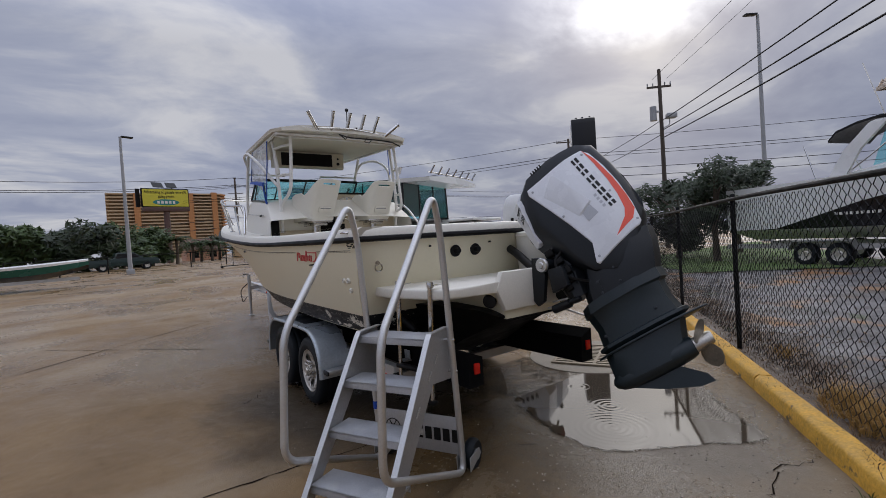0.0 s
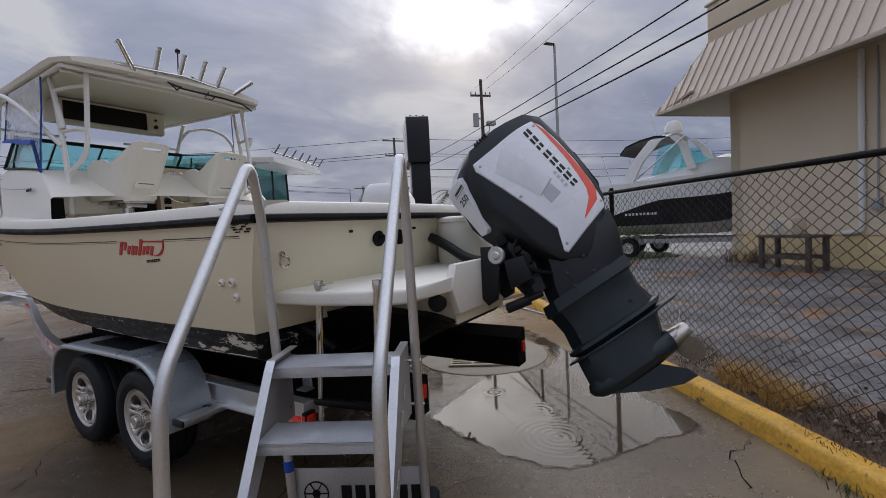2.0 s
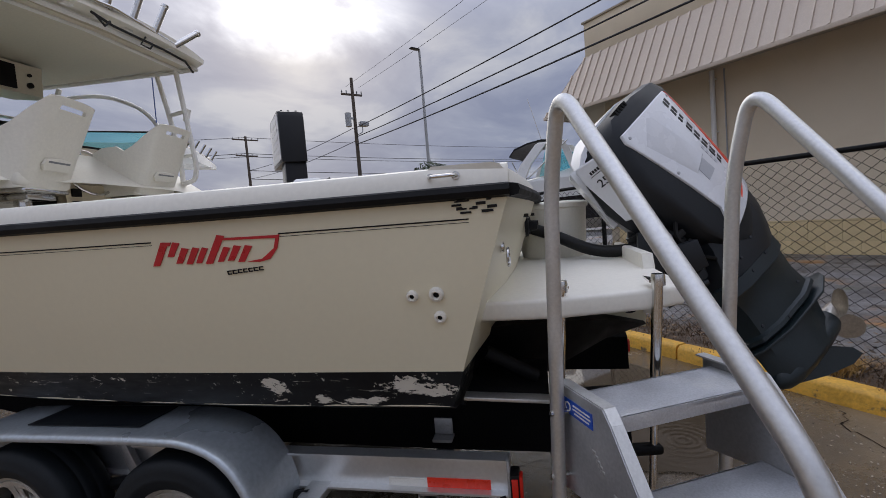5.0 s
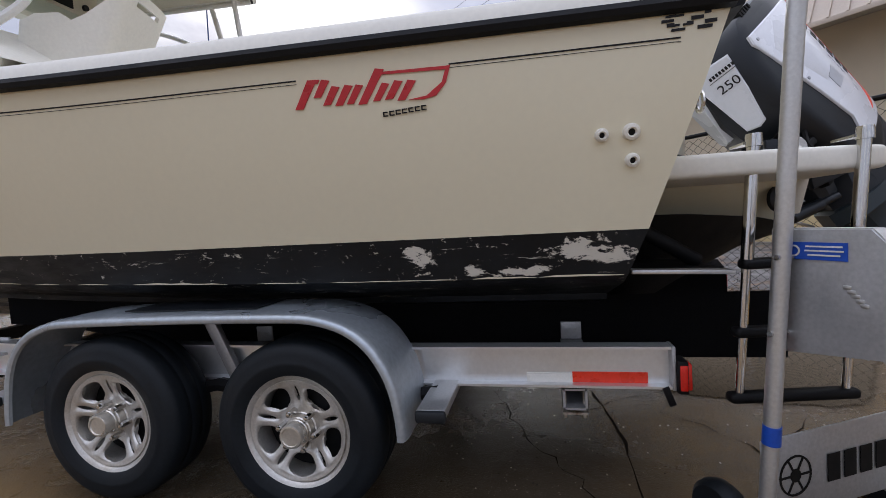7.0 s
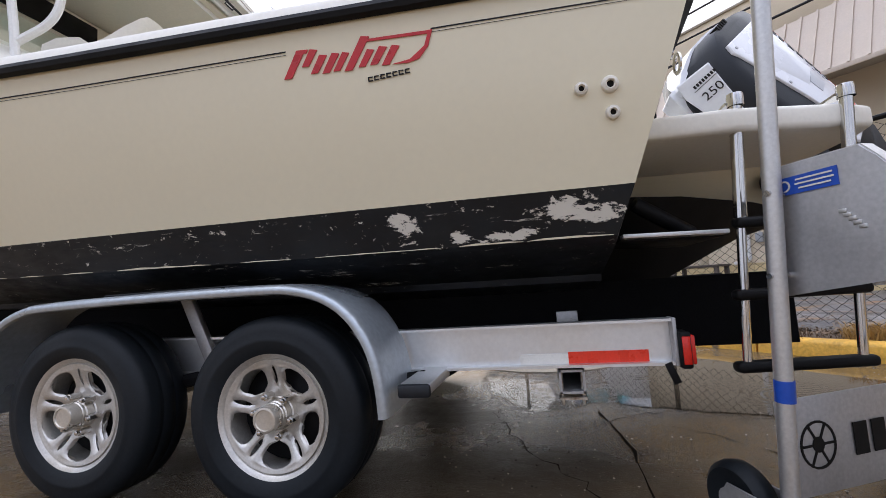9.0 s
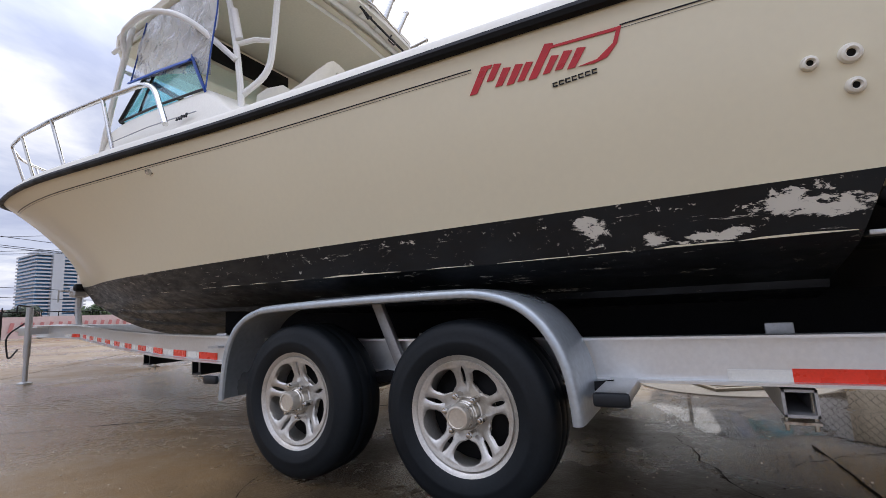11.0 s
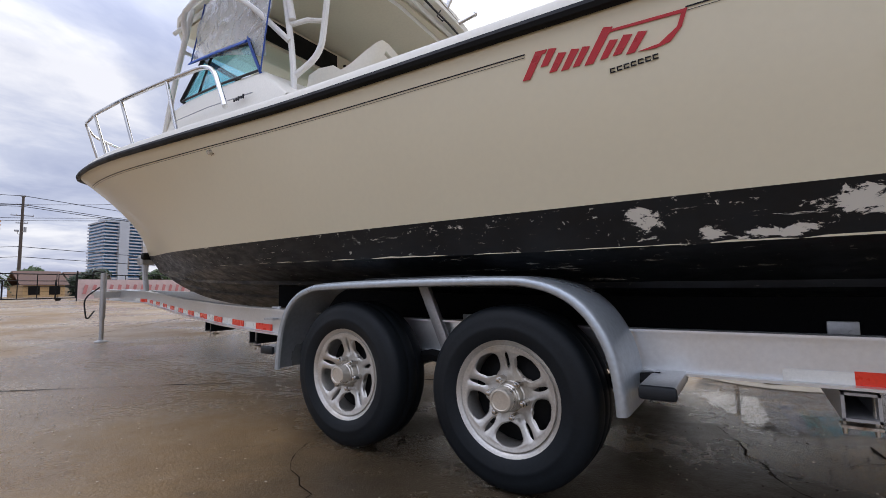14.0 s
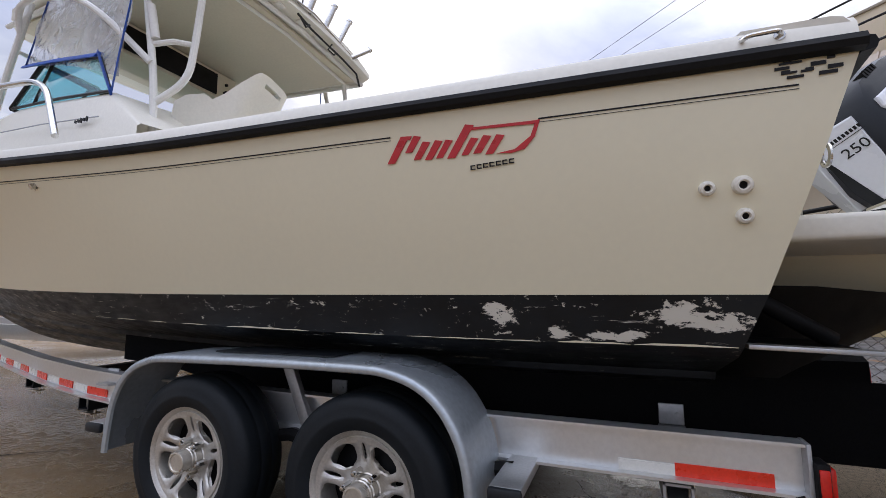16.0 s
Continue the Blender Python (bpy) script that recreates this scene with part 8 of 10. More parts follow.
def chain_link():
    pitch, rise = 0.105, 0.039
    p0, p1, zlo, zhi = -6.9, 22.0, 0.25, FTOP - 0.035
    ncol, nrow = int((p1 - p0) / (pitch / 2)), int((zhi - zlo) / rise)
    vs, fs = [], []
    tri = [(0.0, 1.0), (0.87, -0.5), (-0.87, -0.5)]
    r = 0.0034
    for c in range(0, ncol - 1):
        prev = None
        for k in range(nrow + 1):
            side = (k + c) % 2
            p = p0 + (c + side) * pitch / 2 + 0.012 * noise.noise(Vector((c * 0.21, k * 0.3, 0.0)))
            sag = 0.02 * noise.noise(Vector((p * 0.8, k * 0.15, 3.0)))
            z = zlo + k * rise + 0.012 * noise.noise(Vector((p * 0.7, 5.0, k * 0.12)))
            q = FQ - 0.035 + sag + (0.004 if side else -0.004)
            base = kp(p, q, z)
            ring = []
            for a, b in tri:
                ring.append(len(vs)); vs.append(tuple(base + KN * (a * r) + KD * (b * r)))
            if prev:
                for i in range(3):
                    fs.append((prev[i], prev[(i + 1) % 3], ring[(i + 1) % 3], ring[i]))
            prev = ring
    me = bpy.data.meshes.new("chain_link_mesh")
    me.from_pydata(vs, [], fs)
    me.materials.append(FENCEM)
    ob = new("chain_link_mesh", me)
    ob.parent = fence
    ob.matrix_parent_inverse = fence.matrix_basis.inverted()
    return tagged(ob, "black chain-link wire", kind="stuff")


chain_link()
# old steel channel lying in the litter
bm = B()
ka, kb = kp(-0.55, 2.80, 0.14), kp(-2.6, 2.74, 0.14)
kr = frame_of((kb - ka).normalized(), Vector((0, 0, 1)).cross((kb - ka).normalized()), (0, 0, 1)).to_3x3()
km, kl = (ka + kb) / 2, (kb - ka).length
box(bm, km, (kl, 0.012, 0.10), kr)
box(bm, km + kr @ Vector((0, 0.045, 0.046)), (kl, 0.09, 0.010), kr)
box(bm, km + kr @ Vector((0, 0.045, -0.036)), (kl, 0.09, 0.010), kr)
solo("steel_channel", bm, RUST, "rusty dark steel channel lying in leaf litter", "steel beam")
for i, (p, q, a) in enumerate(((-2.0, 2.55, 8), (-1.7, 2.66, 14))):
    bm = B()
    slab(bm, [(0, 0), (0.09, 0), (0.09, 0.012), (0.012, 0.012), (0.012, 0.09), (0, 0.09)], 1.4, Matrix.Translation(kp(p, q, 0.13)) @ Euler((0, 0, radians(36.9 + 180 + a))).to_matrix().to_4x4() @ Euler((0, radians(90), 0)).to_matrix().to_4x4())
    solo("angle_iron", bm, RUST, "rusty length of angle iron on the ground", "scrap metal", "scrap iron", smooth=0)

# ---- building behind the fence ----
bld = thing("commercial_building", (14.5, -8, 0), "tan stucco building with ribbed metal mansard roof", "building")
BC = Vector((12.45, -2.2, 0))
BD, BN = Vector((-0.716, -0.698, 0)).normalized(), Vector((-0.698, 0.716, 0)).normalized()


def bp_(k, o, z):
    return BC + BD * k + BN * o + Vector((0, 0, z))


BR = frame_of(BD, BN, (0, 0, 1)).to_3x3()
if BR.determinant() < 0:
    BR = frame_of(BD, BN, (0, 0, -1)).to_3x3()
bm = B()
box(bm, bp_(11, -0.15, 2.4), (22, 0.3, 4.9), BR)
part("front_wall", bm, WALLT, bld, "tan stucco wall")
bm = B()
box(bm, bp_(0.15, -6, 2.4), (0.3, 12, 4.9), BR)
part("end_wall", bm, WALLT, bld)
bm = B()
box(bm, bp_(10.98, 0.02, 0.865), (22.02, 0.04, 0.03), BR, 0.006)
band = part("base_band", bm, WALLB, bld, "stained ochre block base")
block = B()
box(block, (0, 0, 0), (0.595, 0.026, 0.415), None, 0.006, 1)
block = finish("block", block, WALLB, 0)
for row in range(2):
    for i in range(36):
        k = 0.3 + 0.6 * i + (0.3 if row else 0.0)
        ob = new("block", block)
        ob.parent = band
        ob.matrix_basis = Matrix.Translation(bp_(k, 0.014, 0.215 + 0.42 * row)) @ BR.to_4x4()
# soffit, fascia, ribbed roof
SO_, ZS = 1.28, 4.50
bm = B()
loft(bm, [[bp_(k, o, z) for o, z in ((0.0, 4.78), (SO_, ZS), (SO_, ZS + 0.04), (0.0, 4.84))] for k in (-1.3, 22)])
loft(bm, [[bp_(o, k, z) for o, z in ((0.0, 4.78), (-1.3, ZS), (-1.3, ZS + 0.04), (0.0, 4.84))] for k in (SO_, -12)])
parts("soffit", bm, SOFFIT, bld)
bm = B()
loft(bm, [[bp_(k, o, z) for k, o, z in ((ka, SO_ + 0.03, ZS + 0.06), (kb, 0.36, 6.25), (kb, 0.30, 6.25), (ka, SO_ - 0.05, ZS + 0.02))] for ka, kb in ((-1.33, -0.36), (22, 22))])
roof = part("mansard_roof", bm, METALR, bld, "tan ribbed metal roofing", 20)
bm = B()
loft(bm, [[bp_(o, k, z) for k, o, z in ((ka, -1.33, ZS + 0.06), (kb, -0.36, 6.25), (kb, -0.30, 6.25), (ka, -1.28, ZS + 0.02))] for ka, kb in ((SO_ + 0.03, 0.36), (-12, -12))])
part("mansard_end", bm, METALR, bld, "", 20)
bm = B()
box(bm, bp_(10.3, SO_ + 0.03, ZS + 0.03), (23.3, 0.03, 0.10), BR, 0.004)
box(bm, bp_(-1.335, -5, ZS + 0.03), (0.03, 12.6, 0.10), BR, 0.004)
parts("drip_edge", bm, METALR, bld)
for i in range(74):
    k = -1.25 + i * 0.30
    bm = B()
    o0 = SO_ + 0.03
    kk = k
    t_top = 1.0
    if k < -0.36:
        t_top = max(0.02, (k + 1.33) / 0.97)
    a, b = bp_(kk, o0 + 0.012, ZS + 0.07), bp_(kk, lerp(o0, 0.36, t_top) + 0.012, lerp(ZS + 0.07, 6.25, t_top) + 0.01)
    d = (b - a)
    if d.length < 0.05:
        continue
    x = BD
    y = d.normalized()
    box(bm, (a + b) / 2, (0.045, d.length, 0.035), frame_of(x, y, x.cross(y)).to_3x3())
    part("roof_rib", bm, METALR, roof, "", 0)
bm = B()
box(bm, bp_(10.7, 0.0, 6.75), (22.1, 0.7, 1.05), BR, 0.02)
box(bm, bp_(0.0, -6, 6.75), (0.7, 12.6, 1.046), BR, 0.02)
parts("parapet", bm, WALLT, bld)
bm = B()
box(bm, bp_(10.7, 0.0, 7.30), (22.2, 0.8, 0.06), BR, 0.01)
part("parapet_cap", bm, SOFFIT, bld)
bm = B()
rod(bm, bp_(3.25, 0.07, 1.35), bp_(3.25, 0.07, 4.72), 0.06, 12)
tube(bm, smooth_path([bp_(3.25, 0.07, 1.35), bp_(3.25, 0.07, 0.95), bp_(2.9, 0.10, 0.9)], 0.1), 0.05, 10)
for z in (1.8, 3.2, 4.5):
    box(bm, bp_(3.25, 0.04, z), (0.16, 0.08, 0.03), BR)
part("downspout", bm, TUBEW, bld, "painted downspout")
bm = B()
rod(bm, bp_(3.52, 0.03, 1.6), bp_(3.52, 0.03, 4.7), 0.018, 8)
box(bm, bp_(3.52, 0.06, 1.5), (0.16, 0.1, 0.24), BR, 0.01)
part("conduit", bm, GREYM, bld)
# worktable with boxes by the wall
table = thing("worktable", tuple(bp_(2.42, 0.9, 0.1)), "weathered dark wooden worktable by the wall", "table")
bm = B()
box(bm, bp_(2.42, 0.9, 0.88), (1.25, 0.6, 0.05), BR, 0.01)
part("tabletop", bm, WOODP, table)
for k in (1.88, 2.96):
    for o in (0.66, 1.14):
        bm = B()
        box(bm, bp_(k, o, 0.48), (0.09, 0.09, 0.76), BR, 0.008)
        part("table_leg", bm, WOODP, table)
bm = B()
box(bm, bp_(2.42, 0.66, 0.42), (1.15, 0.05, 0.09), BR, 0.005)
box(bm, bp_(2.42, 1.14, 0.42), (1.15, 0.05, 0.09), BR, 0.005)
parts("table_rail", bm, WOODP, table)
ac = thing("window_air_conditioner", tuple(bp_(2.3, 0.85, 0.905)), "old beige air conditioner on the worktable", "air conditioner")
bm = B()
box(bm, bp_(2.3, 0.85, 1.10), (0.5, 0.42, 0.38), BR, 0.02)
body = part("casing", bm, WALLT, ac)
bm = B()
for i in range(7):
    box(bm, bp_(2.22, 1.065, 0.98 + i * 0.04), (0.28, 0.012, 0.014), BR)
part("grille", bm, MGREY, body)
bm = B()
turned(bm, [(0.12, 0.0), (0.12, 0.012), (0.10, 0.012)], frame_of(BD, (0, 0, 1), BN, bp_(2.1, 1.06, 1.1)), 20)
part("fan_ring", bm, GREYM, body)
blades("garden_hose_weeds", [tuple(bp_(k, 0.25, 0.1)) for k in (0.2, 0.6, 0.9, 1.1)], TWIG, "dead stems against the wall", 40, 0.5, 0.25, 0.008)


# ---- trees ----
def crown(vs, fs, c, r, count, leaf, seed):
    rnd = random.Random(seed)
    for _ in range(count):
        d = Vector((rnd.gauss(0, 1), rnd.gauss(0, 1), rnd.gauss(0, 1))).normalized() * (rnd.random() ** 0.4)
        p = Vector(c) + Vector((d.x * r[0], d.y * r[1], d.z * r[2]))
        a = Vector((rnd.gauss(0, 1), rnd.gauss(0, 1), rnd.gauss(0, 0.6))).normalized() * leaf * rnd.uniform(0.6, 1.4)
        b = a.orthogonal().normalized() * leaf * rnd.uniform(0.25, 0.5)
        i = len(vs)
        vs.extend([tuple(p - a), tuple(p + b), tuple(p + a), tuple(p - b)])
        fs.append((i, i + 1, i + 2, i + 3))


def tree(at, h, r, seed, leaf=0.16, density=300, mat=None, label="leafy green tree", clumps=14, trunk=0.14, low=0.4):
    rnd = random.Random(seed)
    t = thing("tree", at, label, "tree", "trees")
    base = Vector(at)
    bm = B()
    tops = []
    lean = Vector((rnd.uniform(-0.3, 0.3), rnd.uniform(-0.3, 0.3), 0))
    fork = base + lean * 0.5 + Vector((0, 0, h * 0.38))
    tube(bm, [base, base.lerp(fork, 0.5) + Vector((0.06, 0.03, 0)), fork], [trunk, trunk * 0.8, trunk * 0.65], 8)
    for k in range(clumps):
        a = 6.283 * k / clumps + rnd.uniform(-0.3, 0.3)
        rr = r * rnd.uniform(0.25, 0.85)
        tip = base + Vector((rr * math.cos(a), rr * math.sin(a), h * rnd.uniform(low, 0.9)))
        tops.append(tip)
        tube(bm, [fork, fork.lerp(tip, 0.5) + Vector((0, 0, 0.1 * h * rnd.random())), tip], [trunk * 0.5, trunk * 0.3, trunk * 0.1], 6)
    part("trunk", bm, BARK, t)
    vs, fs = [], []
    for k, tip in enumerate(tops):
        s = r * rnd.uniform(0.3, 0.5)
        crown(vs, fs, tip, (s, s, s * 0.75), density, leaf, seed * 31 + k)
    me = bpy.data.meshes.new("crown")
    me.from_pydata(vs, [], fs)
    me.materials.append(mat or LEAF)
    ob = new("crown", me)
    ob.parent = t
    ob.matrix_parent_inverse = t.matrix_basis.inverted()
    return t


def palm(at, h, seed, fr=1.7, n=22):
    rnd = random.Random(seed)
    t = thing("palm_tree", at, "palm with drooping fronds", "palm tree", "palms")
    b = Vector(at)
    bm = B()
    tube(bm, [b, b + Vector((0.05, 0, h * 0.5)), b + Vector((0, 0.05, h))], [0.2, 0.16, 0.15], 8)
    part("trunk", bm, BARK, t)
    vs, fs = [], []
    top = b + Vector((0, 0.05, h))
    for k in range(n):
        a = 6.283 * k / n * 2.4 + rnd.random()
        up = rnd.uniform(-0.5, 1.0)
        d = Vector((math.cos(a), math.sin(a), 0))
        side = Vector((-d.y, d.x, 0))
        L_ = fr * rnd.uniform(0.75, 1.1)
        for j in range(12):
            s = (j + 1) / 12
            p = top + d * L_ * s + Vector((0, 0, up * L_ * s * 0.7 - L_ * s * s * 0.75))
            for sg in (-1, 1):
                w = 0.42 * math.sin(math.pi * (0.15 + 0.8 * s)) * fr / 1.7
                q = p + side * sg * w + d * 0.12 - Vector((0, 0, 0.12))
                i = len(vs)
                vs.extend([tuple(p), tuple(p + d * L_ * 0.085), tuple(q)])
                fs.append((i, i + 1, i + 2))
    me = bpy.data.meshes.new("foliage")
    me.from_pydata(vs, [], fs)
    me.materials.append(LEAF)
    ob = new("foliage", me)
    ob.parent = t
    ob.matrix_parent_inverse = t.matrix_basis.inverted()
    return t


tree((14.6, 4.3, 0.12), 3.7, 1.35, 3, 0.12, 260, LEAFD, "bushy dark green tree behind the fence", low=0.18)
tree((16.6, 6.6, 0.12), 3.5, 1.4, 4, 0.13, 240, LEAFD, low=0.15, label= "bushy green tree behind the fence")
tree((19.5, 5.4, 0.12), 4.1, 1.6, 5, 0.16, 160, LEAFD, "leaning green tree behind the fence")
palm((30, 16.5, 0.1), 4.2, 6)
palm((33, 15.0, 0.1), 3.8, 7)
palm((27.0, 22.5, 0.1), 4.6, 8)
# far rows on the bow side
FZ = ground_z(0, 60)
for k, (x, y, h, r) in enumerate([(-22, 47, 5.2, 2.8), (-17.5, 52, 5.6, 3.0), (-10, 56, 4.8, 3.0), (-5.5, 55, 4.7, 3.0), (-2.2, 58, 4.9, 2.9), (0.7, 61, 4.6, 2.6), (-14, 60, 5.0, 3.0), (-27, 55, 6, 3.4), (15.6, 82, 4.0, 2.2), (23, 84, 3.9, 2.8), (36, 90, 4.5, 3.2), (45, 88, 4.6, 3.0), (10.5, 84, 3.8, 2.4), (58, 96, 5, 3.4)]):
    tree((x, y, FZ), h, r, 40 + k, 0.34, 150, LEAF if k % 3 else LEAFD, "dense green tree across the road", 22, 0.2, 0.14)
for k, (x, y, h) in enumerate([(-20, 40, 3.2), (-15.5, 41.5, 3.4), (-24, 42, 3.0), (3.2, 60, 3.1), (5.6, 66, 2.5), (6.8, 67.5, 2.8), (7.9, 66, 2.6), (9.1, 67.5, 2.5), (37, 60, 3.4)]):
    palm((x, y, FZ), h, 80 + k, 2.5 if y < 50 else 1.9, 46)


# ---- poles and wires ----
def utility_pole(at, h, arm_dir, label="wooden utility pole with crossarm and wires", extras=True, arms=((0.35, 1.3),), r=0.16, drop=0.0):
    t = thing("utility_pole", at, label, "utility pole", "utility poles")
    b = Vector(at)
    a = Vector(arm_dir).normalized()
    bm = B()
    rod(bm, b - Vector((0, 0, 0.3)), b + Vector((0, 0, h)), r, 12, r * 0.65)
    part("pole", bm, WOODP, t)
    for dz, half in arms:
        bm = B()
        z = h - dz
        box(bm, b + Vector((0, 0, z)) + Vector((-a.y, a.x, 0)) * 0.13, (half * 2, 0.09, 0.11), frame_of(a, Vector((-a.y, a.x, 0)), (0, 0, 1)).to_3x3())
        arm = part("crossarm", bm, WOODP, t)
        for s in (-0.95, -0.5, 0.5, 0.95):
            bm = B()
            turned(bm, [(0, 0.2), (0.04, 0.18), (0.03, 0.12), (0.05, 0.1), (0.03, 0.05), (0.03, 0)], Matrix.Translation(b + a * half * s + Vector((-a.y, a.x, 0)) * 0.13 + Vector((0, 0, z + 0.05))), 8)
            part("insulator", bm, GREYM, arm)
    if extras:
        h = h - drop
        bm = B()
        rod(bm, b + a * -0.42 + Vector((0, 0, h - 2.9)), b + a * -0.42 + Vector((0, 0, h - 2.1)), 0.18, 14)
        box(bm, b + a * -0.2 + Vector((0, 0, h - 2.4)), (0.3, 0.1, 0.1), frame_of(a, Vector((-a.y, a.x, 0)), (0, 0, 1)).to_3x3())
        part("transformer", bm, GREYM, t)
        bm = B()
        tube(bm, smooth_path([b + Vector((0, 0, h - 3.4)), b + a * 0.45 + Vector((0, 0, h - 3.2)), b + a * 0.45 + Vector((0, 0, h - 2.75))], 0.15), 0.03, 8)
        box(bm, b + a * 0.55 + Vector((0, 0, h - 2.7)), (0.55, 0.4, 0.28), frame_of(a, Vector((-a.y, a.x, 0)), (0, 0, 1)).to_3x3(), 0.04)
        part("floodlight", bm, GREYM, t)
    return t


def wire(a, b, sag, r=0.02, n=24):
    a, b = Vector(a), Vector(b)
    bm = B()
    tube(bm, [a.lerp(b, i / n) - Vector((0, 0, sag * 4 * (i / n) * (1 - i / n))) for i in range(n + 1)], r, 5)
    return solo("overhead_wire", bm, CABLE, "black overhead power line", "power line", "power lines")


U1 = Vector((23.15, 10.43, 0))
utility_pole(tuple(U1), 10.5, (0.707, -0.707, 0), arms=((0.95, 0.66),), r=0.14)
U0 = U1 + Vector((-0.712, -0.702, 0)) * 46
utility_pole(tuple(U0), 10.2, (0.707, -0.707, 0), extras=False)
for off, z, sag, r in ((-0.4, 9.95, 0.55, 0.008), (0.4, 9.95, 0.55, 0.008), (0.0, 7.55, 0.45, 0.024), (0.1, 7.05, 0.50, 0.026), (-0.05, 6.55, 0.55, 0.030)):
    o = Vector((0.707, -0.707, 0)) * off
    wire(U1 + o + Vector((0, 0, z)), U0 + o + Vector((0, 0, z)), sag, r)
U2 = Vector((35.5, 26.5, 0.2))
utility_pole(tuple(U2), 10.8, (0.8, -0.6, 0), extras=False, arms=((0.3, 1.2), (1.8, 1.0)))
U3, U4 = Vector((78, -24, 0.2)), Vector((2, 84, 0.6))
utility_pole(tuple(U3), 11.5, (0.8, 0.6, 0), extras=False)
U5 = Vector((50.5, 44, 0.3))
utility_pole(tuple(U5), 8.0, (0.8, -0.6, 0), extras=False)
for z, r in ((10.7, 0.022), (9.2, 0.028), (8.9, 0.022)):
    wire(U2 + Vector((0, 0, z)), U3 + Vector((0, 0, z)), 0.8, r)
    wire(U2 + Vector((0, 0, z)), U4 + Vector((0, 0, z + 0.8)), 0.9, r)
for z in (7.6, 6.8):
    wire(U1 + Vector((0, 0, z)), U2 + Vector((0, 0, z)), 0.3, 0.02)
    wire(U2 + Vector((0, 0, z)), U3 + Vector((0, 0, z)), 0.9, 0.03)
# pole with several arms past the bow
V1 = Vector((17.5, 95.0, 0.68))
t_ = utility_pole(tuple(V1), 16.0, (-0.9, 0.3, 0), extras=True, arms=((0.12, 0.3), (1.5, 0.7), (3.2, 1.35), (4.4, 0.7)), r=0.26, drop=2.9)
V0, V2 = Vector((-40, 92, 0.68)), Vector((120, 110, 0.68))
for p in (V0, V2):
    utility_pole(tuple(p), 16.0, (0.9, -0.3, 0), extras=False)
utility_pole((-7.7, 110, 0.68), 8.3, (0.9, -0.2, 0), extras=True)
for z in (16.0, 14.6, 14.3, 7.9, 6.3):
    wire(V1 + Vector((0, 0, z)), V2 + Vector((0, 0, z)), 0.9, 0.05)
    wire(V1 + Vector((0, 0, z)), V0 + Vector((0, 0, z - 1)), 1.2, 0.045)


def lamp_pole(at, h, arm, label):
    t = thing("street_lamp", at, label, "street lamp", "lamp poles")
    b = Vector(at)
    bm = B()
    rod(bm, b, b + Vector((0, 0, h)), 0.15, 14, 0.085)
    box(bm, b + Vector((0, 0, 0.1)), (0.5, 0.5, 0.5), bevel=0.03)
    part("pole", bm, GREYM, t)
    bm = B()
    a = Vector(arm)
    box(bm, b + a * 0.45 + Vector((0, 0, h + 0.02)), (0.75, 0.34, 0.10), frame_of(a.normalized(), Vector((-a.y, a.x, 0)).normalized(), (0, 0, 1)).to_3x3(), 0.03)
    part("lamp_head", bm, MDARK, t)


lamp_pole((30.2, 7.75, 0), 14.15, (-0.8, 0.6, 0), "tall grey lamp pole behind the lot")
lamp_pole((-1.95, 36.8, ground_z(0, 36.8)), 9.95, (0.9, 0.3, 0), "tall grey lamp pole at the yard edge")

# ---- black double pylon sign ----
sign = thing("pylon_sign", (17.4, 11.6, 0.1), "tall black pylon sign with a pale face, seen nearly edge-on", "sign")
SIGN_AT = radians(39)
sr = Euler((0, 0, SIGN_AT)).to_matrix()
edge_ = Vector((16.15, 10.68, 0))
c = edge_ + sr @ Vector((1.5, 0, 0))
bm = B()
outline = [(-1.5, 4.78), (1.5, 4.78), (1.5, 7.12), (-1.15, 7.12), (-1.38, 7.04), (-1.5, 6.8)]
slab(bm, outline, 1.12, frame_of(sr @ Vector((1, 0, 0)), (0, 0, 1), sr @ Vector((0, -1, 0)), c + sr @ Vector((0, 0.56, 0))), 0.03)
up = part("upper_cabinet", bm, INK, sign)
bm = B()
for s in (-0.35, 0.0, 0.3):
    rod(bm, c + sr @ Vector((-0.9, s, 7.10)), c + sr @ Vector((-0.9, s, 7.22)), 0.05, 8)
parts("cabinet_lug", bm, MDARK, up)
PALE = shader("pale_sign_face", (0.52, 0.53, 0.56), 0.4, vary=0.08, scale=2, fine=30)
bm = B()
slab(bm, [(-1.36, 4.92), (1.4, 4.92), (1.4, 7.0), (-1.1, 7.0), (-1.28, 6.92), (-1.36, 6.75)], 0.02, frame_of(sr @ Vector((1, 0, 0)), (0, 0, 1), sr @ Vector((0, -1, 0)), c + sr @ Vector((0, 0.585, 0))))
face_ = part("sign_face", bm, PALE, up, "pale sign face")
bm = B()
for i in range(5):
    box(bm, c + sr @ Vector((0.0, 0.592, 5.3 + i * 0.34)), (1.9, 0.012, 0.14), sr)
parts("face_print", bm, MGREY, face_, "", 0)
bm = B()
box(bm, c + sr @ Vector((-0.75, -0.05, 2.4)), (1.2, 0.95, 4.9), sr, 0.03)
part("column", bm, INK, sign)

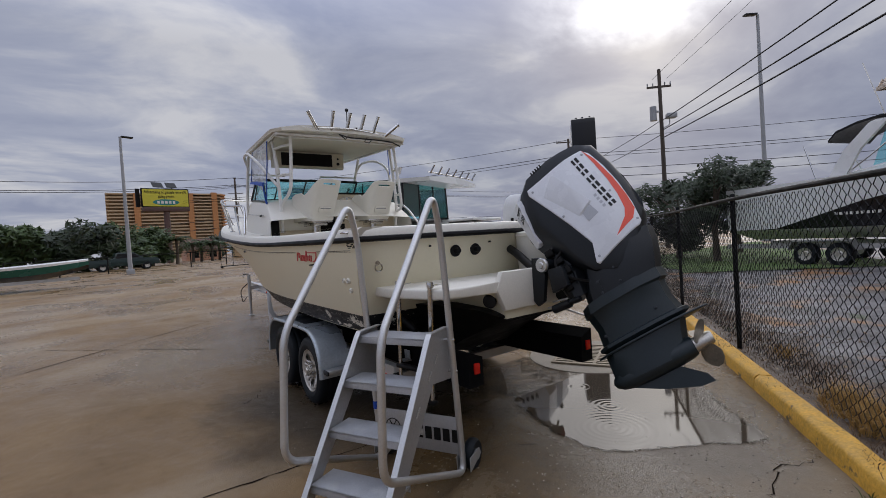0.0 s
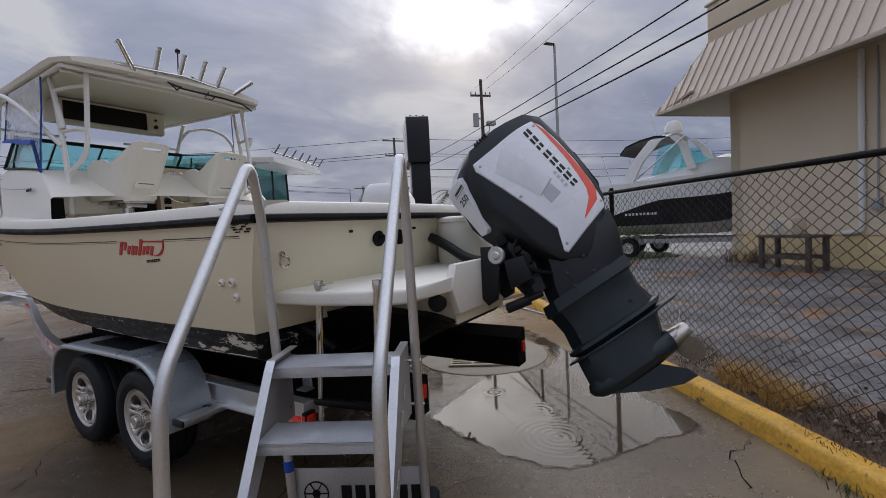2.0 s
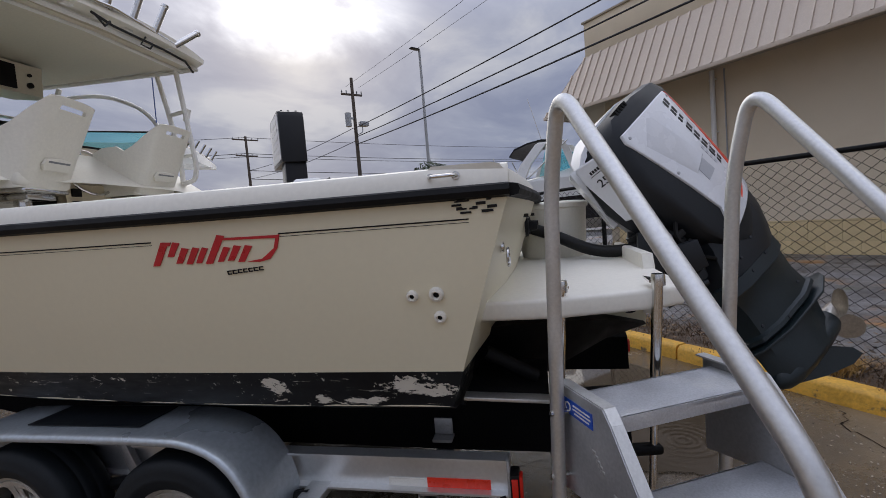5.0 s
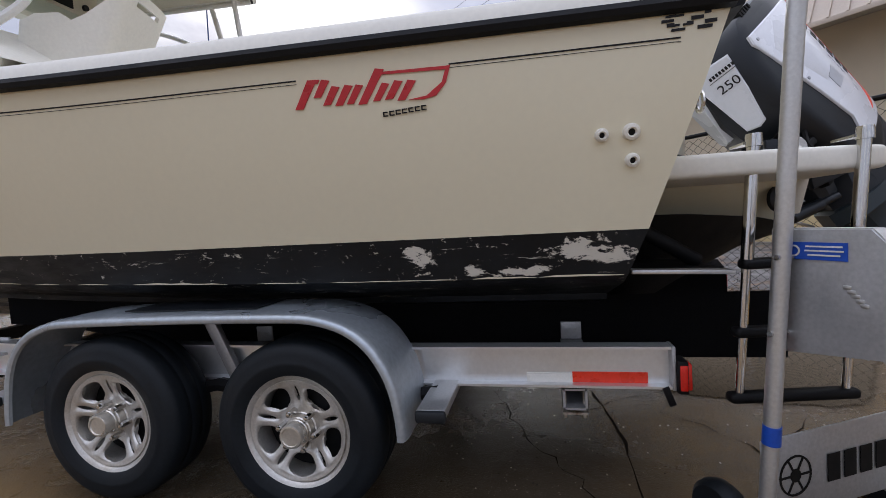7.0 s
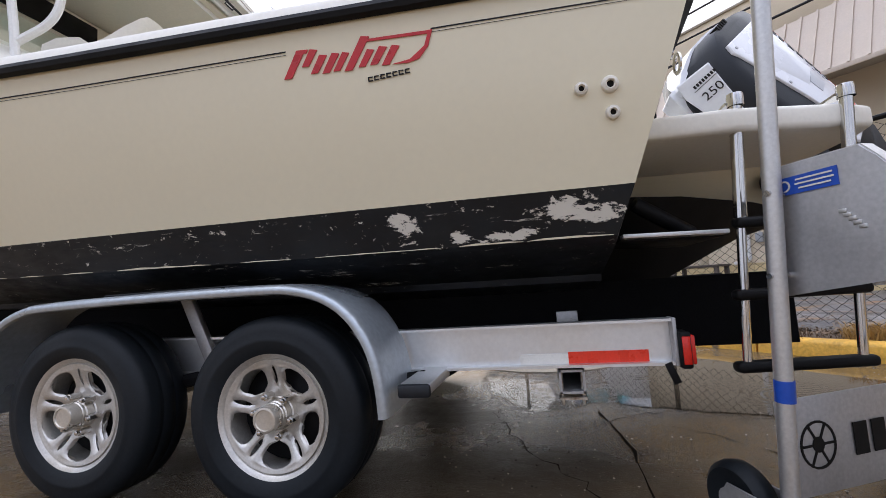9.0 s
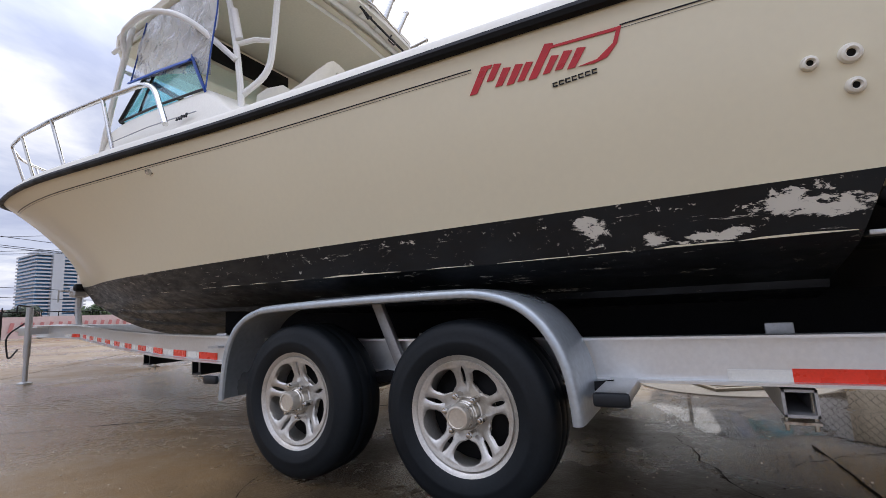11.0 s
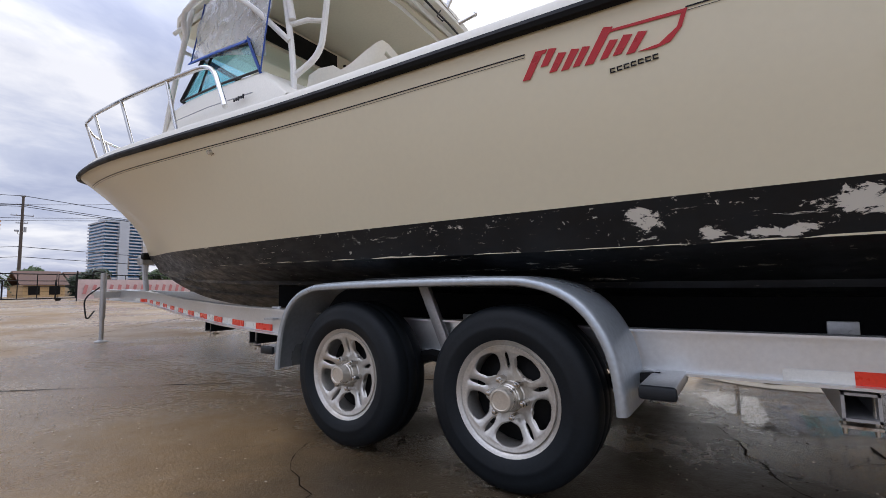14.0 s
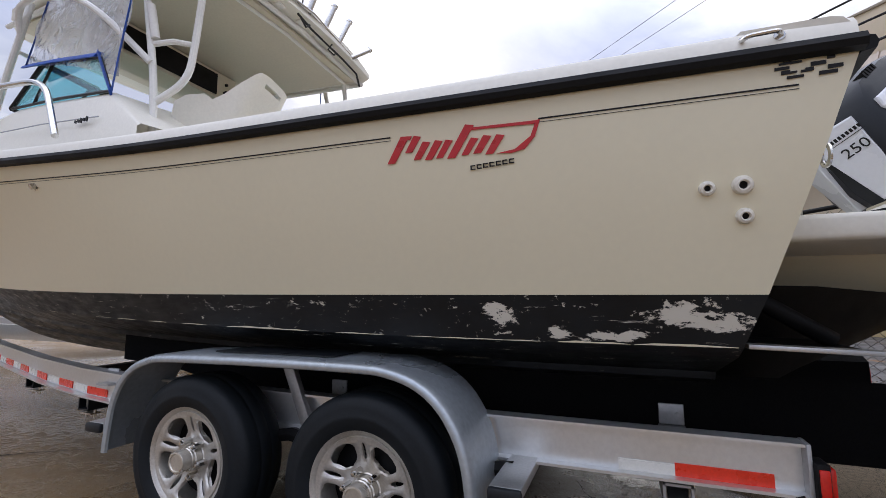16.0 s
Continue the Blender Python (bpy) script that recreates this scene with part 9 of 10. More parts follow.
# ---- billboard ----
bb = thing("billboard", (4.5, 77.5, 0.68), "yellow billboard with solar panels on a brown post", "billboard")
bx0, bx1, by, bz0, bz1 = 0.75, 6.85, 77.2, 9.0, 12.0
bd = (Vector((bx1, by, 0)) - Vector((bx0, by - 1.2, 0))).normalized()
bn = Vector((bd.y, -bd.x, 0))
brot = frame_of(bd, -bn, (0, 0, 1)).to_3x3()
bc = Vector(((bx0 + bx1) / 2, by - 0.6, (bz0 + bz1) / 2))
W_ = (bx1 - bx0)
YEL = shader("billboard_yellow", (0.62, 0.55, 0.05), 0.5, vary=0.05, scale=1, fine=20)
BRN = shader("brown_steel", (0.10, 0.055, 0.045), 0.6, vary=0.15, scale=3, fine=40)
bm = B()
box(bm, bc, (W_ + 0.3, 0.35, 2.8), brot, 0.03)
fr_ = part("panel_frame", bm, DARKIN, bb)
bm = B()
box(bm, bc + bn * 0.19, (W_, 0.03, 2.55), brot)
face = part("panel_face", bm, YEL, fr_, "yellow panel face")
tm = frame_of(bd, (0, 0, 1), bn, bc + bn * 0.22 - bd * (W_ / 2 - 0.2) + Vector((0, 0, 0.66)))
part("slogan", text_mesh("Advertising to people who are", 0.42, tm, 0.004, width=W_ - 0.4), INK, face, "", 0)
tm = frame_of(bd, (0, 0, 1), bn, bc + bn * 0.22 - bd * (W_ * 0.17) + Vector((0, 0, 0.02)))
part("slogan", text_mesh("going places.", 0.42, tm, 0.004, width=W_ * 0.36), INK, face, "", 0)
bm = B()
turned(bm, [(0, 0.01), (0.9, 0.01), (1.0, 0.0)], frame_of(bd * 1.75, Vector((0, 0, 0.46)), bn, bc + bn * 0.215 - Vector((0, 0, 0.66))), 32)
part("logo_oval", bm, shader("teal_print", (0.03, 0.22, 0.20), 0.5), face, "", 0)
bm = B()
for i in range(5):
    box(bm, bc + bn * 0.235 + bd * (-1.05 + i * 0.52) - Vector((0, 0, 0.66)), (0.34, 0.012, 0.42), brot)
parts("logo_bar", bm, WHITEREFL, face, "", 0)
bm = B()
rod(bm, bc * 1.0 - Vector((0, 0, bc.z - 0.6)), bc - Vector((0, 0, 1.4)), 0.42, 14)
box(bm, bc - Vector((0, 0, 1.72)) + bn * 0.1, (W_ + 0.1, 0.9, 0.6), brot, 0.03)
part("post", bm, BRN, bb)
for s in (-0.9, 0.9):
    bm = B()
    box(bm, bc + bd * (s - 0.1) + Vector((0, 0, 1.95)), (1.5, 0.08, 1.0), brot @ Euler((radians(-38), 0, radians(12))).to_matrix())
    box(bm, bc + bd * s + Vector((0, 0, 1.55)), (0.1, 0.1, 0.5), brot)
    part("solar_panel", bm, MDARK, bb)
bm = B()
box(bm, bc - bd * (W_ / 2 + 0.45) - bn * 0.5, (0.5, 0.3, 2.7), brot)
part("rear_panel_edge", bm, DARKIN, bb)

# ---- apartment towers ----
ORNG = shader("condo_orange", (0.48, 0.22, 0.085), 0.8, vary=0.08, scale=0.2, fine=4)
CRM = shader("condo_cream", (0.50, 0.365, 0.225), 0.8, vary=0.06, scale=0.2, fine=4)
# recess walls: the shade behind the balconies is put into a darker cream
SHD = shader("condo_recess_shade", (0.36, 0.25, 0.14), 0.8, vary=0.2, scale=0.4, fine=4)
WHT = shader("tower_white", (0.46, 0.49, 0.53), 0.7, vary=0.06, scale=0.2, fine=4)
BLU = shader("tower_blue_glass", (0.05, 0.22, 0.46), 0.3, vary=0.2, scale=0.3, fine=4)


def tower(name, x0, x1, y, d, h, floors, wall_m, slab_m, piers, pier_m, label, roofh=1.5):
    t = thing(name, ((x0 + x1) / 2, y, 0.6), label, "building", "apartment towers")
    bm = B()
    box(bm, ((x0 + x1) / 2, y + d / 2 + 1.5, h / 2), (x1 - x0 - 2, d, h))
    part("wall", bm, wall_m, t, "", 0)
    fh = h / floors
    for k in range(floors + 1):
        bm = B()
        box(bm, ((x0 + x1) / 2, y + d / 2, 0.6 + k * fh), (x1 - x0, d + 2.0, fh * 0.42))
        part("balcony", bm, slab_m, t, "", 0)
    for a, b, extra in piers:
        bm = B()
        box(bm, ((a + b) / 2, y - 0.4, (h + extra) / 2), (b - a, 3.0, h + extra))
        part("pier", bm, pier_m, t, "", 0)
    bm = B()
    box(bm, ((x0 + x1) / 2, y + d / 2, h + roofh / 2), (x1 - x0 - 6, d * 0.6, roofh))
    part("roof", bm, slab_m, t, "", 0)
    return t


tower("apartment_building", -6, 49.5, 286, 26, 35.6, 20, SHD, CRM, ((6, 8.8, 1), (31.2, 34, 1.0), (43.4, 46.2, 1.5)), ORNG, "wide orange and cream balconied apartment tower")
tower("apartment_building", 96, 119, 300, 24, 42, 22, BLU, WHT, ((103, 108, 1.5), (115.5, 117.5, 2.5)), WHT, "white and blue glass apartment tower", 3.5)
tower("apartment_building", 48, 50.7, 285, 20, 35, 20, SHD, ORNG, (), ORNG, "orange end bay of an apartment tower")
# low houses
ROOFR = shader("brown_shingle_roof", (0.13, 0.075, 0.055), 0.85, vary=0.2, scale=1.5, fine=12)
for x, y, w, h, col in ((-18, 62, 11, 2.6, shader("salmon_wall", (0.42, 0.16, 0.11), 0.8)), (24.5, 90, 5.0, 2.0, shader("tan_house", (0.45, 0.33, 0.2), 0.8)), (63, 98, 9, 3.4, shader("cream_house", (0.5, 0.45, 0.33), 0.8)), (9.0, 84, 5.2, 1.8, shader("peach_house", (0.5, 0.27, 0.17), 0.8)), (15.4, 77, 4.0, 1.5, shader("ochre_house", (0.5, 0.34, 0.17), 0.8))):
    t = thing("house", (x, y, 0.65), "low gabled house across the road", "house", "houses")
    bm = B()
    box(bm, (x, y, 0.65 + h / 2), (w, 7, h))
    wl = part("wall", bm, col, t, "", 0)
    bm = B()
    loft(bm, [[Vector((x + s * (w / 2 + 0.4), y + o, 0.6 + h + z)) for o, z in ((-3.9, 0.0), (0, 1.9), (3.9, 0.0), (0, 1.6))] for s in (-1, 1)])
    part("roof", bm, ROOFR, t, "", 0)
    for s in (-0.25, 0.25):
        bm = B()
        box(bm, (x + s * w, y - 3.51, 0.65 + h * 0.55), (1.1, 0.06, 1.1), bevel=0.02)
        part("window", bm, DARKIN, wl, "", 0)

# ---- yard-edge fence, gate and banner ----
edge = thing("yard_fence", (10, 42, ground_z(0, 42)), "black wire fence along the far yard edge", "fence")
for k in range(18):
    x = -12 + k * 2.9
    y = 40.0 + k * 0.35
    if 3 < k < 5:
        continue
    bm = B()
    rod(bm, (x, y, ground_z(x, y) - 0.1), (x, y, ground_z(x, y) + 1.35), 0.045, 8)
    part("fence_post", bm, FENCEM, edge)
bm = B()
tube(bm, [(-12, 40, ground_z(0, 40) + 1.3), (37.3, 45.95, ground_z(0, 46) + 1.3)], 0.03, 6)
for z in (0.3, 0.55, 0.8, 1.05):
    tube(bm, [(-12, 40, ground_z(0, 40) + z), (37.3, 45.95, ground_z(0, 46) + z)], 0.008, 4)
parts("fence_rail", bm, FENCEM, edge)
gate = thing("rolling_gate", (9.0, 33, ground_z(0, 33)), "black steel rolling gate panels", "gate")
gz0 = ground_z(0, 33)
for k in range(5):
    a, b = Vector((3.4 + k * 2.6, 33 + k * 0.25, gz0)), Vector((5.9 + k * 2.6, 33.2 + k * 0.25, gz0))
    bm = B()
    tube(bm, [a + Vector((0, 0, 0.15)), b + Vector((0, 0, 0.15)), b + Vector((0, 0, 1.5)), a + Vector((0, 0, 1.5))], 0.035, 6, closed=True)
    for s in (0.33, 0.66):
        tube(bm, [a.lerp(b, s) + Vector((0, 0, 0.15)), a.lerp(b, s) + Vector((0, 0, 1.5))], 0.022, 6)
    tube(bm, [a + Vector((0, 0, 0.8)), b + Vector((0, 0, 0.8))], 0.022, 6)
    gp = part("gate_panel", bm, FENCEM, gate)
    bm = B()
    for q in (a, b):
        rod(bm, q + Vector((0.05, -0.06, 0.09)), q + Vector((0.05, 0.06, 0.09)), 0.09, 12)
    parts("gate_wheel", bm, RUBBER, gp)
ban = thing("banner", (8.8, 30.1, ground_z(0, 30)), "faded white banner with red marks on posts", "banner")
gb = ground_z(0, 30.5)
ba, bb_ = Vector((5.9, 30.0, gb)), Vector((11.8, 30.2, gb))
bm = B()
loft(bm, [[ba.lerp(bb_, s / 12) + Vector((0, 0.03 * math.sin(s * 1.3) + dy, z)) for dy, z in ((0, 0.10), (0.0, 1.15), (0.01, 1.15), (0.01, 0.10))] for s in range(13)])
cloth = part("banner_cloth", bm, shader("banner_cloth", (0.58, 0.45, 0.43), 0.8, vary=0.1), ban)
bm = B()
for i in range(14):
    p = ba.lerp(bb_, 0.06 + i * 0.066)
    box(bm, p + Vector((0, -0.06, 0.62)), (0.15, 0.02, 0.5), Euler((0, radians(12), 0)).to_matrix())
parts("banner_print", bm, shader("banner_print", (0.50, 0.20, 0.19), 0.8), cloth, "", 0)
bm = B()
for q in (ba, bb_):
    rod(bm, q, q + Vector((0, 0, 1.6)), 0.03, 8)
parts("banner_post", bm, FENCEM, ban)

# ---- boats and vehicles standing about ----
WHITEG = shader("white_gelcoat", (0.78, 0.78, 0.76), 0.3, vary=0.04, scale=1, fine=30)
BLKG = shader("black_gelcoat", (0.012, 0.012, 0.014), 0.15, vary=0.1, scale=1, fine=30)
GRNG = shader("green_gelcoat", (0.012, 0.085, 0.06), 0.25, vary=0.1, scale=1, fine=30)


def small_wheel(bm_t, bm_r, c, ax, r=0.33, w=0.22):
    m = frame_of(Vector((-ax.y, ax.x, 0)), (0, 0, 1), ax, c)
    turned(bm_t, [(r * 0.58, -w / 2), (r * 0.95, -w / 2), (r, -w * 0.3), (r, w * 0.3), (r * 0.95, w / 2), (r * 0.58, w / 2)], m, 24)
    turned(bm_r, [(0, w * 0.4), (r * 0.2, w * 0.42), (r * 0.3, w * 0.3), (r * 0.55, w * 0.35), (r * 0.6, w * 0.45), (r * 0.6, -w * 0.4), (0, -w * 0.4)], m, 20)


def parked_hull(t, M, L_, bw, zk, zs, bow_rise, mats, cut=(0.28, 0.62), swoosh=False):
    """A lofted hull with deck, in the frame M (y to the bow)."""
    top, mid, low = B(), B(), B()
    def sec(u):
        y = L_ * u
        w = bw * (1 - max(0, (u - 0.5) / 0.5) ** 2.2)
        zsr = zs + bow_rise * u * u
        k = zk + (zs - zk) * 0.75 * max(0, (u - 0.62) / 0.38) ** 2
        return w, y, zsr, k
    us = [i / 16 for i in range(17)]

    def upper(u):
        return cut[0] + (cut[1] - cut[0]) * 0.97 * min(1, max(0, 1 - (u - 0.18) / 0.3)) if swoosh else cut[0]

    for s in (-1, 1):
        a, b, c = [], [], []
        for u in us:
            w, y, z, k = sec(u)
            w = max(w, 0.01)
            a.append([top.verts.new(M @ Vector((s * w, y, z))), top.verts.new(M @ Vector((s * w * 0.97, y, lerp(z, k, upper(u)))))])
            b.append([mid.verts.new(M @ Vector((s * w * 0.975, y, lerp(z, k, upper(u))))), mid.verts.new(M @ Vector((s * w * 0.88, y, lerp(z, k, cut[1]))))])
            c.append([low.verts.new(M @ Vector((s * w * 0.88, y, lerp(z, k, cut[1])))), low.verts.new(M @ Vector((0, y, k)))])
        skin(top, a, False); skin(mid, b, False); skin(low, c, False)
    d = []
    for u in us:
        w, y, z, k = sec(u)
        d.append([top.verts.new(M @ Vector((x * max(w, 0.01), y, z + 0.06 * (1 - x * x)))) for x in (-1, -0.5, 0, 0.5, 1)])
    skin(top, d, False)
    w, y, z, k = sec(0)
    mid.faces.new([mid.verts.new(M @ Vector(p)) for p in ((-w, 0, z), (w, 0, z), (w * 0.88, 0, lerp(z, k, cut[1])), (0, 0, k), (-w * 0.88, 0, lerp(z, k, cut[1])))])
    part("upper_hull", top, mats[0], t)
    part("side_band", mid, mats[1], t)
    part("lower_hull", low, mats[2], t)


def stand(name, M, L_, bw, zb, label):
    """A plain trailer under a parked boat."""
    o = M.translation
    t = thing(name, tuple(o), label, "trailer", "trailers")
    for s in (-1, 1):
        bm = B()
        loft(bm, [[M @ Vector((s * x + a, y, zb + b)) for a, b in ((-0.03, -0.07), (0.03, -0.07), (0.03, 0.07), (-0.03, 0.07))] for x, y in ((bw * 0.85, -0.2), (bw * 0.85, L_ * 0.55), (0.1, L_ * 1.0))])
        part("frame_rail", bm, ALUD, t)
        for y in (L_ * 0.30, L_ * 0.30 + 0.85):
            bt, br = B(), B()
            c = M @ Vector((s * bw * 0.98, y, 0.33))
            ax = (M.to_3x3() @ Vector((s, 0, 0))).normalized()
            small_wheel(bt, br, Vector((c.x, c.y, o.z + 0.33)), ax)
            w = part("tyre", bt, TYRE, t)
            part("rim", br, RIM, w)
        bm = B()
        loft(bm, [[M @ Vector((s * (bw * 0.98 + a), y, z)) for a in (-0.15, 0.15)] + [M @ Vector((s * (bw * 0.98 + a), y, z + 0.02)) for a in (0.15, -0.15)] for y, z in ((L_ * 0.30 - 0.45, 0.45), (L_ * 0.30 - 0.3, 0.70), (L_ * 0.30 + 1.15, 0.70), (L_ * 0.30 + 1.3, 0.45))])
        part("fender", bm, ALUD, t)
    return t


# white and black cruiser beside the building
CM = Matrix.Translation((14.1, -1.35, 0.12)) @ Euler((0, 0, radians(-17))).to_matrix().to_4x4() @ Matrix.Translation((0, 5.0, 0)) @ Euler((0, 0, radians(180))).to_matrix().to_4x4()
cruiser = thing("cabin_cruiser", (14.1, 1.0, 0.9), "white and black cabin cruiser with radar arch on a trailer", "boat")
parked_hull(cruiser, CM, 8.6, 1.3, 0.72, 2.45, 0.25, (WHITEG, BLKG, WHITEG), (0.36, 0.80), True)
stand("boat_trailer", CM, 8.0, 1.25, 0.55, "trailer under the cabin cruiser")
HULLM = CM
CM = HULLM @ Matrix.Translation((0, 4.6, 2.42)) @ Matrix.Diagonal((1, 1, 1.3, 1)) @ Matrix.Translation((0, 0, -1.95))
bm = B()
loft(bm, [[CM @ Vector((x * w, y, z)) for x, z in ((-1, 1.75), (-0.85, zt), (0, zt + 0.12), (0.85, zt), (1, 1.75))] for y, w, zt in ((-2.6, 1.2, 1.9), (-0.2, 1.2, 2.15), (1.2, 1.1, 2.4), (2.4, 0.95, 2.3), (3.5, 0.6, 2.02))], closed=False, caps=False)
part("deck_house", bm, WHITEG, cruiser)
for s in (-1, 1):
    bm = B()
    loft(bm, [[CM @ Vector((s * x + a, y, z)) for a, y_, in ((-0.05, 0), (0.05, 0))] + [CM @ Vector((s * x + a, y + 0.4, z)) for a in (0.05, -0.05)] for x, y, z in ((1.15, -1.6, 1.95), (1.1, -1.25, 2.5), (0.98, -0.7, 3.0), (0.7, -0.45, 3.12), (0.0, -0.4, 3.15))])
    part("radar_arch", bm, WHITEG, cruiser)
    pane("side_window", [CM @ Vector((s * 1.12, -0.6, 2.12)), CM @ Vector((s * 1.05, 1.1, 2.35)), CM @ Vector((s * 0.95, 0.2, 2.85)), CM @ Vector((s * 0.98, -0.35, 2.9))], TEAL, cruiser)
    bm = B()
    loft(bm, [[CM @ Vector((s * x + a, y, z)) for a in (-0.04, 0.04)] + [CM @ Vector((s * x + a, y + 0.25, z)) for a in (0.04, -0.04)] for x, y, z in ((1.12, 0.5, 2.2), (0.95, 0.2, 2.8), (0.9, -0.1, 3.05))])
    part("window_post", bm, WHITEG, cruiser)
bm = B()
loft(bm, [[CM @ Vector((x, y, z)) for x in (-0.95, 0.0, 0.95)] + [CM @ Vector((x, y, z - 0.05)) for x in (0.95, 0, -0.95)] for y, z in ((-1.7, 2.80), (-1.5, 2.97), (-1.0, 3.08), (-0.5, 3.12), (-0.2, 3.08))])
part("bimini_top", bm, INK, cruiser)
bm = B()
turned(bm, [(0.0, 0.34), (0.18, 0.31), (0.26, 0.2), (0.27, 0.05), (0.2, 0.0), (0.0, 0.0)], CM @ Matrix.Translation((0, -0.3, 3.2)), 20)
rod(bm, CM @ Vector((0, -0.3, 3.1)), CM @ Vector((0, -0.3, 3.22)), 0.08, 10)
part("radar_dome", bm, WHITEG, cruiser)
bm = B()
rod(bm, CM @ Vector((0.5, -0.6, 3.1)), CM @ Vector((0.6, -1.0, 4.3)), 0.012, 6)
for s in (-1, 1):
    tube(bm, [CM @ Vector((s * 1.15, -1.9, 1.95)), CM @ Vector((s * 1.0, -2.3, 2.8))], 0.02, 6)
    tube(bm, [CM @ Vector((s * 1.15, -1.2, 2.0)), CM @ Vector((s * 1.0, 0.4, 3.0))], 0.02, 6)
parts("tubework", bm, STEEL, cruiser)
bm = B()
for i in range(9):
    box(bm, HULLM @ Vector((1.272 - 0.002 * i, 3.2 + i * 0.12, 1.45)), (0.02, 0.07, 0.06), CM.to_3x3())
parts("maker_bar", bm, WHITEREFL, cruiser, "", 0)

# second fishing boat with tinted cabin and two white motors
M2 = Matrix.Translation((4.53, 4.19, 0.1)) @ Euler((0, 0, radians(24))).to_matrix().to_4x4()
boat2 = thing("fishing_boat", (4.0, 6.0, 0.8), "white fishing boat with tinted wheelhouse windows and two motors", "boat")
parked_hull(boat2, M2, 7.6, 1.25, 0.75, 1.62, 0.45, (WHITEG, WHITEG, WHITEG))
stand("boat_trailer", M2, 7.2, 1.2, 0.6, "trailer under the second fishing boat")
bm = B()
loft(bm, [[M2 @ Vector((x, y, z + 0.06 * (1 - x * x))) for x in (-1.15, -0.5, 0, 0.5, 1.15)] + [M2 @ Vector((x, y, z - 0.10)) for x in (1.12, 0, -1.12)] for y, z in ((1.5, 2.86), (2.6, 2.93), (4.2, 2.98), (4.55, 2.9))])
top2 = part("hardtop", bm, WHITEG, boat2, "white hardtop")
for i in range(7):
    bm = B()
    x = -1.02 + i * 0.34
    rod(bm, M2 @ Vector((x, 1.55, 2.93)), M2 @ Vector((x + 0.04, 1.45, 3.10)), 0.022, 8)
    part("rod_holder", bm, STEEL, top2)
bm = B()
tube(bm, [M2 @ Vector((-1.1, 1.55, 2.95)), M2 @ Vector((1.1, 1.55, 2.95))], 0.016, 6)
part("rod_rack_bar", bm, STEEL, top2)
bm = B()
loft(bm, [[M2 @ Vector((x * 1.05, y, z)) for x, z in ((-1, 1.6), (-1, zt), (1, zt), (1, 1.6))] for y, zt in ((2.3, 2.0), (4.4, 2.02), (5.0, 1.95), (6.3, 1.85))], closed=False, caps=False)
part("wheelhouse", bm, WHITEG, boat2)
for s in (-1, 1):
    pane("side_window", [M2 @ Vector((s * 1.03, 2.35, 2.02)), M2 @ Vector((s * 1.03, 3.1, 2.02)), M2 @ Vector((s * 0.98, 3.1, 2.84)), M2 @ Vector((s * 0.98, 2.35, 2.80))], TEALD, boat2)
    pane("side_window", [M2 @ Vector((s * 1.03, 3.16, 2.02)), M2 @ Vector((s * 1.03, 4.3, 2.05)), M2 @ Vector((s * 0.98, 3.9, 2.86)), M2 @ Vector((s * 0.98, 3.16, 2.84))], TEAL, boat2)
    bm = B()
    for y0_, y1_ in ((2.32, 2.32), (3.13, 3.13), (4.32, 3.92)):
        tube(bm, [M2 @ Vector((s * 1.03, y0_, 2.0)), M2 @ Vector((s * 0.98, y1_, 2.86))], 0.028, 6)
    tube(bm, [M2 @ Vector((s * 1.03, 2.32, 2.01)), M2 @ Vector((s * 1.03, 4.32, 2.04))], 0.02, 6)
    part("window_post", bm, INK, boat2)
pane("windscreen_pane", [M2 @ Vector((-1.0, 4.34, 2.05)), M2 @ Vector((1.0, 4.34, 2.05)), M2 @ Vector((0.96, 3.95, 2.86)), M2 @ Vector((-0.96, 3.95, 2.86))], TEAL, boat2)
for xa, xb in ((-1.0, -0.35), (-0.32, 0.32), (0.35, 1.0)):
    pane("aft_window", [M2 @ Vector((xa, 2.32, 2.05)), M2 @ Vector((xb, 2.32, 2.05)), M2 @ Vector((xb * 0.97, 2.32, 2.82)), M2 @ Vector((xa * 0.97, 2.32, 2.82))], TEAL if xa > -0.9 else TEALD, boat2)
for x in (-0.335, 0.335):
    bm = B()
    tube(bm, [M2 @ Vector((x, 2.32, 2.0)), M2 @ Vector((x, 2.32, 2.84))], 0.025, 6)
    part("window_post", bm, INK, boat2)
for s in (-0.5, 0.5):
    bm = B()
    loft(bm, [[M2 @ Vector((s + x * w, y, z)) for x, y in ((-1, y0_), (-0.8, y1_), (0.8, y1_), (1, y0_))] for z, w, y0_, y1_ in ((1.40, 0.18, -0.62, 0.02), (1.60, 0.27, -0.74, 0.06), (2.05, 0.265, -0.70, 0.02), (2.22, 0.22, -0.60, -0.03), (2.30, 0.12, -0.45, -0.1))])
    mo = part("outboard_motor", bm, WHITEG, boat2, "white outboard motor cowl")
    bm = B()
    loft(bm, [[M2 @ Vector((s + x * 0.08, y, z)) for x, y in ((-1, -0.45), (-1, -0.1), (1, -0.1), (1, -0.45))] for z in (0.45, 1.36)])
    part("motor_leg", bm, INK, mo)
    bm = B()
    box(bm, M2 @ Vector((s, -0.58, 2.25)), (0.2, 0.14, 0.03), M2.to_3x3() @ Euler((radians(-40), 0, 0)).to_matrix(), 0.01)
    part("air_intake", bm, INK, mo)
    bm = B()
    for i in range(4):
        box(bm, M2 @ Vector((s - 0.268, -0.48 + i * 0.10, 1.62 + i * 0.05)), (0.006, 0.06, 0.09), M2.to_3x3())
    parts("cowl_mark", bm, INK, mo, "", 0)
